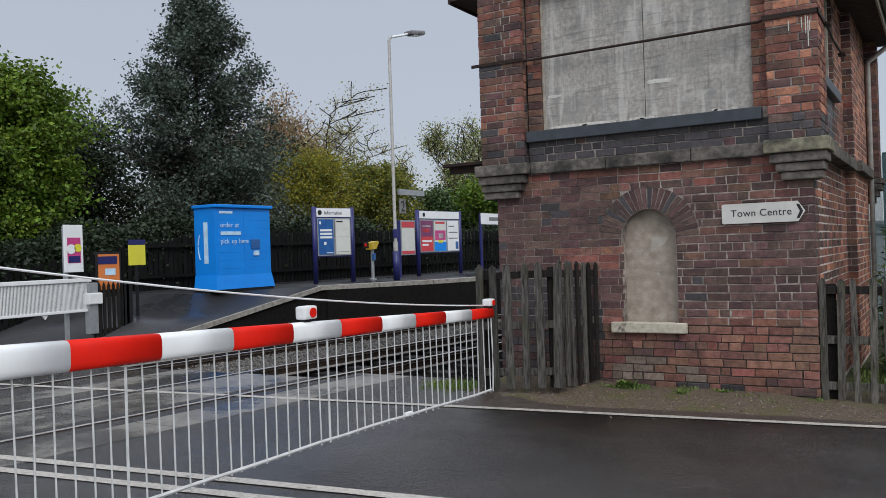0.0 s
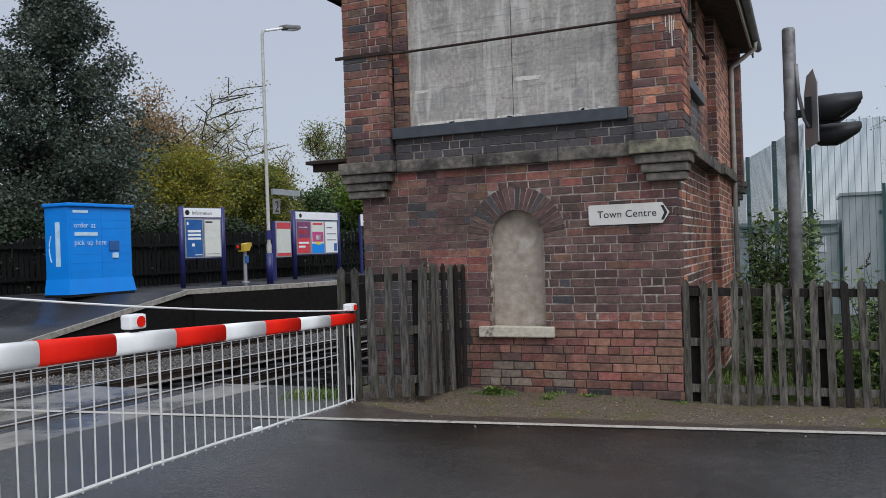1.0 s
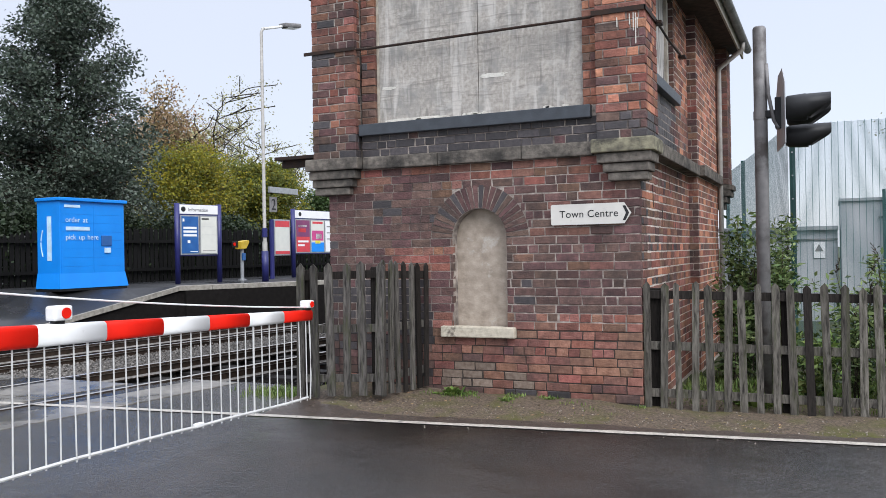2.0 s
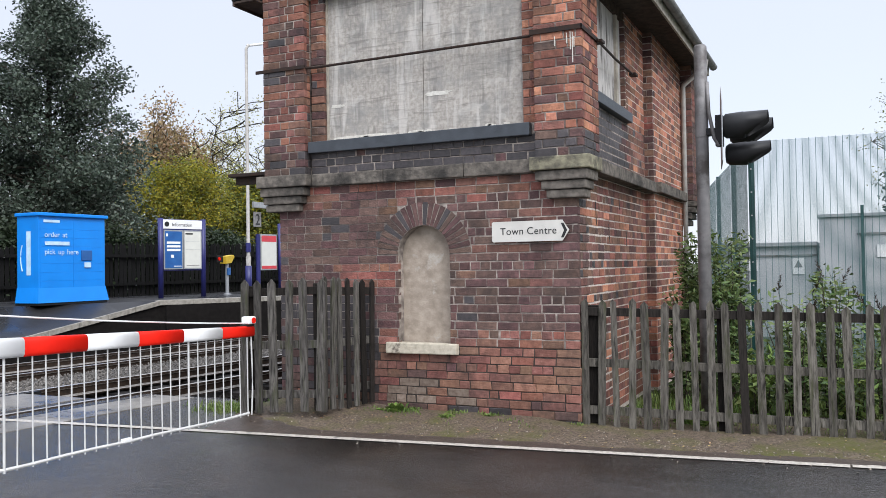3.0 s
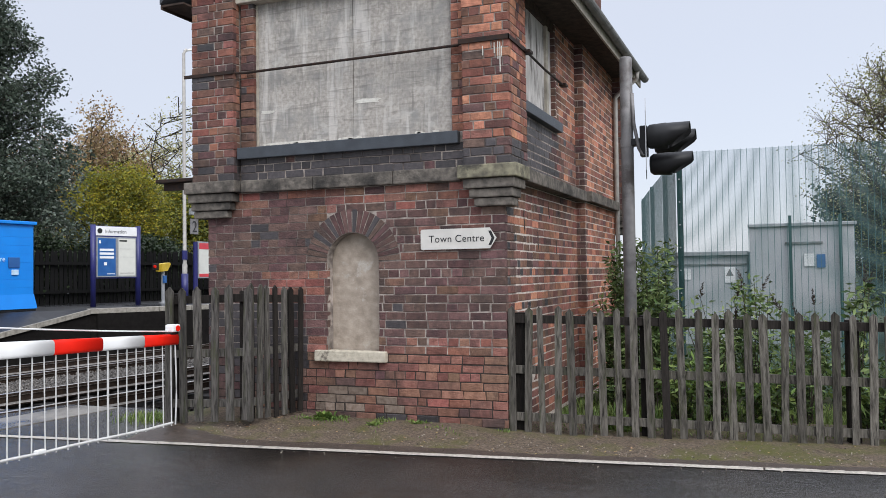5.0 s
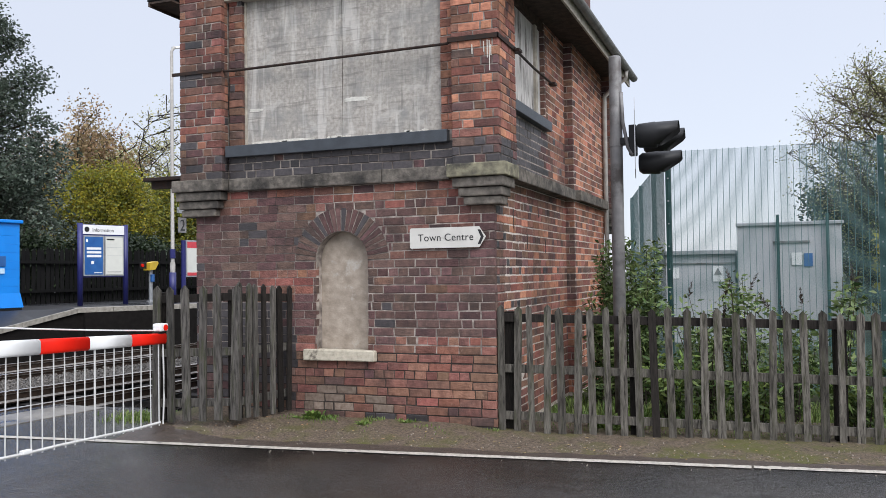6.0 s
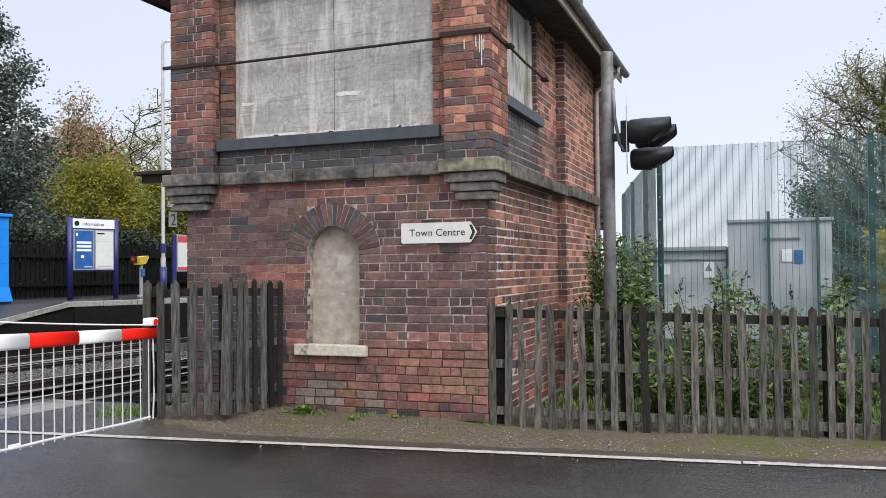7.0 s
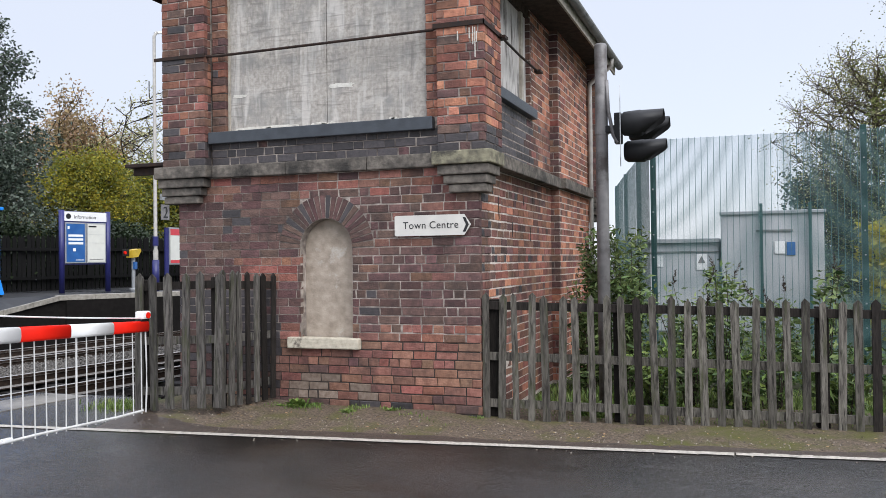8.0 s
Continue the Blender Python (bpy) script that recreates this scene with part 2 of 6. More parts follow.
def wet_asphalt(name="wet_asphalt", dry=0.15, pool=0.07, chop=(0.8, 0.35)):
    """Wet road surface: dark aggregate with pale chips, a film of water that pools unevenly."""
    m = mat(name, (0.042, 0.033, 0.027), (0.004, 0.0034, 0.003), 60, 0.5, spec=0.05, stain=(0.009, 0.0078, 0.007), stain_scale=1.6, stain_edge=(0.40, 0.62))
    n, l = m.node_tree.nodes, m.node_tree.links
    b = n["Principled BSDF"]
    geo = n.new("ShaderNodeNewGeometry")

    def tex(scale, detail, lo, hi, a, z, stretch=None):
        t = n.new("ShaderNodeTexNoise")
        t.inputs["Scale"].default_value, t.inputs["Detail"].default_value, t.inputs["Roughness"].default_value = scale, detail, 0.62
        src = geo.outputs["Position"]
        if stretch:
            mp = n.new("ShaderNodeMapping")
            mp.inputs["Scale"].default_value = stretch
            l.new(src, mp.inputs["Vector"])
            src = mp.outputs[0]
        l.new(src, t.inputs["Vector"])
        r = n.new("ShaderNodeMapRange")
        for k, v in (("From Min", lo), ("From Max", hi), ("To Min", a), ("To Max", z)):
            r.inputs[k].default_value = v
        l.new(t.outputs["Fac"], r.inputs["Value"])
        return r.outputs[0]

    pools = tex(0.55, 7, 0.40, 0.62, 0.0, 1.0, (0.6, 1.3, 1))
    rough = n.new("ShaderNodeMapRange")
    rough.inputs["To Min"].default_value, rough.inputs["To Max"].default_value = 0.72, 1.0
    l.new(pools, rough.inputs["Value"])
    l.new(rough.outputs[0], b.inputs["Coat Weight"])
    sheen = n.new("ShaderNodeMapRange")
    sheen.inputs["To Min"].default_value, sheen.inputs["To Max"].default_value = dry, pool
    l.new(pools, sheen.inputs["Value"])
    l.new(sheen.outputs[0], b.inputs["Coat Roughness"])
    b.inputs["Coat IOR"].default_value = 2.5
    b.inputs["Roughness"].default_value = 0.5
    grain = tex(48, 5, 0.3, 0.7, 0.0, 1.0)
    ripple = tex(9, 3, 0.3, 0.7, 0.0, 0.5)
    add = n.new("ShaderNodeMath")
    l.new(grain, add.inputs[0])
    l.new(ripple, add.inputs[1])
    bp = n.new("ShaderNodeBump")
    bp.inputs["Distance"].default_value = 0.006
    st = n.new("ShaderNodeMapRange")
    st.inputs["To Min"].default_value, st.inputs["To Max"].default_value = 0.9, 0.4
    l.new(pools, st.inputs["Value"])
    l.new(st.outputs[0], bp.inputs["Strength"])
    l.new(add.outputs[0], bp.inputs["Height"])
    l.new(bp.outputs[0], b.inputs["Normal"])
    film = n.new("ShaderNodeBump")
    film.inputs["Distance"].default_value = 0.0075
    wavelets = n.new("ShaderNodeMath")
    l.new(tex(38, 4, 0.35, 0.7, 0.0, 1.0), wavelets.inputs[0])
    l.new(tex(110, 2, 0.35, 0.7, 0.0, 0.35), wavelets.inputs[1])
    chips = wavelets.outputs[0]
    calm = n.new("ShaderNodeMapRange")
    calm.inputs["To Min"].default_value, calm.inputs["To Max"].default_value = chop
    l.new(pools, calm.inputs["Value"])
    l.new(calm.outputs[0], film.inputs["Strength"])
    l.new(chips, film.inputs["Height"])
    l.new(film.outputs[0], b.inputs["Coat Normal"])
    return m


M_ASPHALT = wet_asphalt()
M_DECK = wet_asphalt("wet_crossing_asphalt", 0.18, 0.05, (0.6, 0.06))
M_CONCRETE = mat("wet_concrete_panel", (0.25, 0.228, 0.2), (0.15, 0.14, 0.125), 9, 0.4, bump=0.35, bump_scale=80, stain=(0.06, 0.058, 0.055), stain_scale=1.1, stain_edge=(0.42, 0.62), rough_to=0.15)
M_LINE = mat("worn_white_road_paint", (0.54, 0.50, 0.44), (0.28, 0.255, 0.22), 40, 0.45, bump=0.3, stain=(0.10, 0.10, 0.10), stain_scale=9, stain_edge=(0.6, 0.72))
M_VERGE = mat("gritty_verge_soil", (0.17, 0.132, 0.098), (0.05, 0.038, 0.029), 45, 0.6, bump=1.0, bump_scale=70, stain=(0.085, 0.085, 0.028), stain_scale=2.6, stain_edge=(0.47, 0.68))
M_SOIL = mat("damp_dark_soil", (0.075, 0.055, 0.042), (0.035, 0.026, 0.021), 26, 0.5, bump=0.8, bump_scale=60, stain=(0.045, 0.034, 0.027), stain_scale=3.0)
M_RAIL_SIDE = mat("rusty_rail_side", (0.045, 0.03, 0.022), (0.02, 0.015, 0.012), 18, 0.8, bump=0.4)
# wet sleepers, coloured darker for the shade of the track pit
M_SLEEPER = mat("shaded_wet_sleeper", (0.02, 0.017, 0.015), (0.008, 0.007, 0.0065), 14, 0.8, bump=0.6, spec=0.3, vary=0.3)
M_EARTH = mat("grassy_ground", (0.06, 0.07, 0.03), (0.04, 0.04, 0.025), 6, 0.9, bump=0.5)
# wet ballast, coloured near black for the shade of the pit between rails
M_BALLAST = mat("shaded_wet_ballast", (0.03, 0.025, 0.022), (0.008, 0.007, 0.0065), 20, 0.9, spec=0.25, bump=0.8, bump_scale=30, vary=0.35)
M_BALLAST_PALE = mat("pale_grey_ballast", (0.19, 0.175, 0.16), (0.075, 0.07, 0.064), 24, 0.85, bump=0.8, bump_scale=30, vary=0.45)
M_RAIL = mat("steel_rail", (0.58, 0.56, 0.54), (0.34, 0.31, 0.28), 18, 0.4, metal=0.6)
M_PLATFORM = mat("wet_platform_tarmac", (0.042, 0.041, 0.042), (0.026, 0.026, 0.027), 60, 0.42, bump=0.2, spec=0.25, stain=(0.03, 0.031, 0.034), stain_scale=0.6, stain_edge=(0.45, 0.6), rough_to=0.2)
M_COPING = mat("platform_coping", (0.36, 0.335, 0.29), (0.2, 0.185, 0.16), 12, 0.7, bump=0.4)
# dark brick taken near black: the shade below the platform edge is in it
M_BLACK = mat("shaded_brick_platform_face", (0.012, 0.0105, 0.0095), (0.007, 0.006, 0.0055), 12, 0.95, spec=0.15, bump=0.5)
M_WHITE = mat("white_barrier_paint", (0.78, 0.78, 0.77), (0.70, 0.70, 0.69), 5, 0.35, stain=(0.5, 0.49, 0.46), stain_scale=6, stain_edge=(0.66, 0.8))
M_SKIRT = mat("grey_white_skirt_paint", (0.60, 0.60, 0.585), (0.46, 0.455, 0.44), 12, 0.45)
M_REDP = mat("red_barrier_sheeting", (0.72, 0.016, 0.006), (0.62, 0.013, 0.006), 6, 0.5, spec=0.12)
M_HUB = mat("bright_blue_locker", (0.004, 0.235, 0.76), (0.004, 0.21, 0.70), 3, 0.4)
M_HUB_TEXT = mat("pale_blue_lettering", (0.55, 0.75, 0.92), None, 8, 0.5)
M_NAVY = mat("navy_blue_paint", (0.02, 0.022, 0.13), (0.016, 0.018, 0.10), 5, 0.4)
M_PANEL = mat("white_sign_face", (0.80, 0.80, 0.80), (0.74, 0.74, 0.74), 4, 0.4)
M_SIGN = mat("reflective_sign_white", (0.62, 0.60, 0.55), (0.54, 0.52, 0.48), 6, 0.4, stain=(0.42, 0.40, 0.35), stain_scale=9, stain_edge=(0.62, 0.8))
M_INK = mat("black_ink", (0.012, 0.012, 0.013), None, 8, 0.5)
M_POSTER_BLUE = mat("poster_blue", (0.02, 0.09, 0.28), (0.03, 0.12, 0.34), 6, 0.3)
M_POSTER_RED = mat("poster_red", (0.62, 0.05, 0.06), (0.5, 0.04, 0.06), 6, 0.3)
M_POSTER_PAPER = mat("poster_paper", (0.66, 0.66, 0.60), (0.6, 0.6, 0.55), 6, 0.4)
M_POSTER_ORANGE = mat("poster_orange", (0.70, 0.22, 0.06), (0.6, 0.18, 0.05), 5, 0.35)
M_POSTER_PURPLE = mat("poster_purple", (0.16, 0.04, 0.12), (0.22, 0.05, 0.13), 5, 0.35)
M_POSTER_PINK = mat("poster_magenta", (0.55, 0.06, 0.22), (0.45, 0.05, 0.2), 5, 0.35)
M_YELLOW = mat("yellow_plate", (0.72, 0.66, 0.05), (0.66, 0.6, 0.05), 5, 0.4)
M_YELLOW_TRAIN = mat("worn_yellow_plastic", (0.62, 0.42, 0.03), (0.5, 0.34, 0.03), 8, 0.5)
M_GALV = mat("galvanised_steel", (0.42, 0.43, 0.44), (0.33, 0.34, 0.35), 14, 0.45, metal=0.5)
M_GREY_POST = mat("grey_painted_post", (0.23, 0.22, 0.215), (0.15, 0.145, 0.145), 10, 0.5, bump=0.2, stain=(0.075, 0.065, 0.06), stain_scale=4)
M_SIGNAL = mat("black_signal_plastic", (0.009, 0.009, 0.01), (0.016, 0.016, 0.017), 8, 0.5, spec=0.3)
M_LENS = mat("dark_red_lens", (0.12, 0.012, 0.012), None, 8, 0.15)
M_GREEN = mat("dark_green_coated_steel", (0.008, 0.055, 0.05), (0.006, 0.042, 0.04), 6, 0.45)
M_WIRE = mat("grey_green_mesh_wire", (0.075, 0.15, 0.15), (0.055, 0.12, 0.12), 6, 0.5)
M_CABIN = mat("pale_grey_steel_cabin", (0.47, 0.475, 0.49), (0.38, 0.39, 0.41), 3, 0.5, stretch=(1, 1, 0.3))
M_LAMP_GLASS = mat("lamp_lens", (0.5, 0.5, 0.48), None, 8, 0.2)
M_BARK = mat("bark", (0.055, 0.045, 0.036), (0.03, 0.025, 0.02), 14, 0.9, bump=0.6)


def leaf_mat(name, base, other, spread=0.35, rough=0.5, glow=0.2):
    m = mat(name, base, other, 0.9, rough, spec=0.28, vary=spread, hue=0.02)
    n, l = m.node_tree.nodes, m.node_tree.links
    b = n["Principled BSDF"]
    tr = n.new("ShaderNodeBsdfTranslucent")
    ms = n.new("ShaderNodeMixShader")
    ms.inputs[0].default_value = glow
    src = b.inputs["Base Color"].links[0].from_socket
    l.new(src, tr.inputs["Color"])
    l.new(b.outputs[0], ms.inputs[1])
    l.new(tr.outputs[0], ms.inputs[2])
    l.new(ms.outputs[0], n["Material Output"].inputs["Surface"])
    return m


# near-black leaf green: the shade beneath the trees is part of this colour
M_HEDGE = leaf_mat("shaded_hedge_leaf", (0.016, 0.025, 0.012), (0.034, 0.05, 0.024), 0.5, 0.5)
M_HOLLY = leaf_mat("dark_evergreen_leaf", (0.036, 0.052, 0.036), (0.098, 0.122, 0.092), 0.5, 0.32)
M_SPRING = leaf_mat("spring_green_leaf", (0.068, 0.122, 0.012), (0.145, 0.215, 0.024), 0.5)
M_OLIVE = leaf_mat("olive_green_leaf", (0.11, 0.135, 0.03), (0.17, 0.185, 0.05), 0.3, 0.6, 0.35)
M_GOLD = leaf_mat("yellow_green_leaf", (0.33, 0.275, 0.024), (0.21, 0.21, 0.028), 0.2, 0.6, 0.4)
M_TWIG = mat("grey_brown_twig", (0.12, 0.098, 0.075), (0.07, 0.058, 0.045), 14, 0.9)
M_BUD = leaf_mat("pale_bud_leaf", (0.27, 0.27, 0.11), (0.40, 0.38, 0.22), 0.4)
M_BLOSSOM = leaf_mat("orange_bud_leaf", (0.34, 0.22, 0.12), (0.26, 0.2, 0.1), 0.3)
M_SHRUB = leaf_mat("shrub_leaf", (0.034, 0.062, 0.018), (0.08, 0.125, 0.038), 0.5)
M_VARIEG = leaf_mat("pale_shrub_leaf", (0.20, 0.26, 0.10), (0.10, 0.15, 0.05), 0.35)
M_GRASS = leaf_mat("grass_blade", (0.10, 0.17, 0.035), (0.16, 0.20, 0.06), 0.4)
M_SEED = leaf_mat("brown_seed_head", (0.05, 0.035, 0.025), (0.03, 0.02, 0.015), 0.3)


# ---------------------------------------------------------------- mesh helpers
def mesh_of(name, bm, material, smooth=False):
    me = bpy.data.meshes.new(name)
    bm.to_mesh(me)
    bm.free()
    me.materials.append(material)
    if smooth:
        for p in me.polygons:
            p.use_smooth = True
    return me


def part(name, bm, material, parent, label="", smooth=False):
    ob = new(name, mesh_of(name, bm, material, smooth))
    if parent:
        ob.parent = parent
    if label:
        ob["label"] = label
    return ob


def thing(name, label, category, at=None, group="", kind=""):
    ob = new(name)
    ob.empty_display_size = 0.1
    if at is not None:
        ob.matrix_basis = at
    return tagged(ob, label, category, group, kind)


def solid(name, bm, material, label, category, group="", kind="", at=None, smooth=False):
    ob = new(name, mesh_of(name, bm, material, smooth))
    if at is not None:
        ob.matrix_basis = at
    return tagged(ob, label, category, group, kind)


def box(bm, x0, y0, z0, x1, y1, z1, bevel=0.0, m=None):
    vs = [bm.verts.new((x, y, z)) for z in (z0, z1) for x, y in ((x0, y0), (x1, y0), (x1, y1), (x0, y1))]
    fs = [bm.faces.new([vs[i] for i in f]) for f in ((3, 2, 1, 0), (4, 5, 6, 7), (0, 1, 5, 4), (1, 2, 6, 5), (2, 3, 7, 6), (3, 0, 4, 7))]
    if m is not None:
        bmesh.ops.transform(bm, matrix=m, verts=vs)
    if bevel:
        edges = list({e for f in fs for e in f.edges})
        bmesh.ops.bevel(bm, geom=edges, offset=bevel, segments=2, profile=0.6, affect="EDGES")
    return bm


def boxed(*dims, bevel=0.0, m=None):
    return box(bmesh.new(), *dims, bevel=bevel, m=m)


def tube(bm, points, radii, sides=10, caps=True):
    """A round tube through points with a radius at each."""
    pts = [Vector(p) for p in points]
    if isinstance(radii, (int, float)):
        radii = [radii] * len(pts)
    rings = []
    for i, p in enumerate(pts):
        d = (pts[min(i + 1, len(pts) - 1)] - pts[max(i - 1, 0)]).normalized()
        side = d.cross(Vector((0, 0, 1)))
        side = Vector((1, 0, 0)) if side.length < 1e-3 else side.normalized()
        up = side.cross(d).normalized()
        rings.append([bm.verts.new(p + radii[i] * (math.cos(a) * side + math.sin(a) * up)) for a in (2 * math.pi * k / sides for k in range(sides))])
    for a, b in zip(rings, rings[1:]):
        for k in range(sides):
            bm.faces.new((a[k], a[(k + 1) % sides], b[(k + 1) % sides], b[k]))
    if caps:
        bm.faces.new(rings[0])
        bm.faces.new(list(reversed(rings[-1])))
    bmesh.ops.recalc_face_normals(bm, faces=bm.faces[:])
    return bm


def prism(bm, outline, depth, m=None):
    """An outline in x and z, extruded along y from 0 to depth."""
    a = [bm.verts.new((x, 0, z)) for x, z in outline]
    b = [bm.verts.new((x, depth, z)) for x, z in outline]
    n = len(outline)
    bm.faces.new(a)
    bm.faces.new(list(reversed(b)))
    for i in range(n):
        bm.faces.new((a[i], b[i], b[(i + 1) % n], a[(i + 1) % n]))
    bmesh.ops.recalc_face_normals(bm, faces=bm.faces[:])
    if m is not None:
        bmesh.ops.transform(bm, matrix=m, verts=a + b)
    return bm


def lettering(name, text, size, material, parent, m, label="", spacing=1.0):
    """Raised lettering: in x and z of the frame m, facing its -y."""
    cu = bpy.data.curves.new(name, "FONT")
    cu.body, cu.size, cu.extrude, cu.space_character = text, size, 0.001, spacing
    tmp = new("text_source", cu)
    me = bpy.data.meshes.new_from_object(tmp.evaluated_get(bpy.context.evaluated_depsgraph_get()))
    bpy.data.objects.remove(tmp)
    bpy.data.curves.remove(cu)
    me.transform(m @ pose(0, 0, 0, 90, 0, 0))
    me.materials.clear()
    me.materials.append(material)
    ob = new(name, me)
    ob.parent = parent
    if label:
        ob["label"] = label
    return ob


# ---------------------------------------------------------------- ground
ROAD_Z = -0.2
ROAD_DIR = 0.12                       # the road runs 7 degrees off the box's front
RAIL_DIR = 0.165                      # x per y along the track


def road_y(x, off=0.0):
    return -0.99 + ROAD_DIR * x + off


def sheet(corners, z, nx=1):
    bm = bmesh.new()
    vs = [bm.verts.new((x, y, z)) for x, y in corners]
    bm.faces.new(vs)
    bmesh.ops.recalc_face_normals(bm, faces=bm.faces[:])
    if bm.faces[:][0].normal.z < 0:
        bmesh.ops.reverse_faces(bm, faces=bm.faces[:])
    return bm


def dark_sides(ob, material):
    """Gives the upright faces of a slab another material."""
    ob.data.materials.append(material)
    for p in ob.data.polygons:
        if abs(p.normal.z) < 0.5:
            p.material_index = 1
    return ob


solid("ground", sheet([(-900, -900), (900, -900), (900, 900), (-900, 900)], -0.62), M_EARTH, "rough grassy ground around the railway", "ground", kind="structure")


def slab(corners, z0, z1):
    bm = bmesh.new()
    top = [bm.verts.new((x, y, z1)) for x, y in corners]
    low = [bm.verts.new((x, y, z0)) for x, y in corners]
    n = len(corners)
    bm.faces.new(top)
    bm.faces.new(list(reversed(low)))
    for i in range(n):
        bm.faces.new((top[i], low[i], low[(i + 1) % n], top[(i + 1) % n]))
    bmesh.ops.recalc_face_normals(bm, faces=bm.faces[:])
    return bm


solid("road", slab([(-60, road_y(-60, -7.4)), (60, road_y(60, -7.4)), (60, road_y(60, 0.5)), (-3.2, road_y(-3.2, 0.5)), (-3.2, road_y(-3.2, 0.06)), (-60, road_y(-60, 0.06))], -0.6, ROAD_Z), M_ASPHALT,
      "wet dark asphalt road running over the level crossing", "road", kind="structure")
solid("pavement", slab([(-60, road_y(-60, -14)), (60, road_y(60, -14)), (60, road_y(60, -7.4)), (-60, road_y(-60, -7.4))], -0.6, ROAD_Z + 0.02), M_ASPHALT,
      "wet asphalt footway beside the road", "pavement", kind="structure")


def painted(name, x0, x1, off, width, label):
    m = ROAD_Z + 0.0078
    bm = bmesh.new()
    k = max(1, int((x1 - x0) / 0.15))
    rnd = random.Random(name + str(x0))
    a, b = [], []
    for i in range(k + 1):
        x = x0 + (x1 - x0) * i / k
        a.append(bm.verts.new((x, road_y(x, off - width / 2 + rnd.uniform(-0.0035, 0.0035)), m)))
        b.append(bm.verts.new((x, road_y(x, off + width / 2 + rnd.uniform(-0.0035, 0.0035)), m)))
    for i in range(k):
        bm.faces.new((a[i], a[i + 1], b[i + 1], b[i]))
    return solid(name, bm, M_LINE, label, "road marking", kind="structure")


painted("edge_line", -16, 2.15, 0.0, 0.098, "worn white edge line along the wet road")
painted("edge_line", 2.165, 40, 0.012, 0.1, "worn white edge line along the wet road")
painted("centre_line", -14, 1.5, -2.96, 0.11, "worn white centre line over the crossing")
painted("centre_line", -14, 1.5, -3.26, 0.11, "worn white centre line over the crossing")


# ---------------------------------------------------------------- the signal box
COURSE, BRICK, HEADER, JOINT = 0.083, 0.215, 0.103, 0.0088
BASE = -0.225


def block(w, d, h, rnd, jit=0.0042):
    """A brick, its face at y = 0 with slightly uneven corners, its foot at the origin."""
    bm = bmesh.new()
    c, rings = 0.0055, []
    shift = [(rnd.uniform(-jit, jit), rnd.uniform(-jit, jit) * 0.7) for _ in range(4)]
    for y, e in ((0.0, c), (0.0045, 0.0), (d, 0.0)):
        ring = []
        for (x, z, sx, sz), (jx, jz) in zip(((0, 0, 1, 1), (w, 0, -1, 1), (w, h, -1, -1), (0, h, 1, -1)), shift):
            k = e * rnd.uniform(0.4, 1.4)
            ring.append(bm.verts.new((x + jx + sx * k, y + (rnd.uniform(-0.001, 0.001) if y < 0.003 else 0), z + jz + sz * k)))
        rings.append(ring)
    bm.faces.new(rings[0])
    bm.faces.new(rings[2][::-1])
    for a, b in zip(rings, rings[1:]):
        for i in range(4):
            bm.faces.new((a[i], b[i], b[(i + 1) % 4], a[(i + 1) % 4]))
    bmesh.ops.recalc_face_normals(bm, faces=bm.faces[:])
    return bm


def rows_of(u0, u1, z0, z1, rnd, holes=(), bond="flemish", joint=JOINT):
    """Bricks of a wall as (u, z, length): courses between z0 and z1, in Flemish bond, cut at the ends and round the holes."""
    out, n = [], 0
    z = z0
    while z + COURSE * 0.6 < z1:
        u = u0 - (0 if n % 2 == 0 else 0.26) - 0.001
        if bond == "garden":
            u = u0 - (0.001 if n % 2 == 0 else 0.112) - rnd.uniform(0, 0.02)
        k = 0
        while u < u1 - 0.03:
            if bond == "header":
                w = HEADER
            elif bond == "garden":
                w = (HEADER if n % 4 == 2 and rnd.random() < 0.86 or rnd.random() < 0.09 else BRICK) + rnd.uniform(-0.009, 0.007)
            else:
                w = BRICK if (k + (rnd.random() < 0.1)) % 2 == 0 else HEADER
            a, b = max(u, u0), min(u + w, u1)
            if u1 - b < 0.05:
                b = u1
            if b - a > 0.035:
                spans = [(a, b)]
                for h in holes:
                    cut = []
                    for s, e in spans:
                        hs = h(z + COURSE / 2)
                        if hs is None or hs[1] <= s or hs[0] >= e:
                            cut.append((s, e))
                        else:
                            if hs[0] - s > 0.012:
                                cut.append((s, hs[0]))
                            if e - hs[1] > 0.012:
                                cut.append((hs[1], e))
                    spans = cut
                for s, e in spans:
                    out.append((s, z, e - s))
            u += w + joint
            k += 1
        z += COURSE
        n += 1
    return out


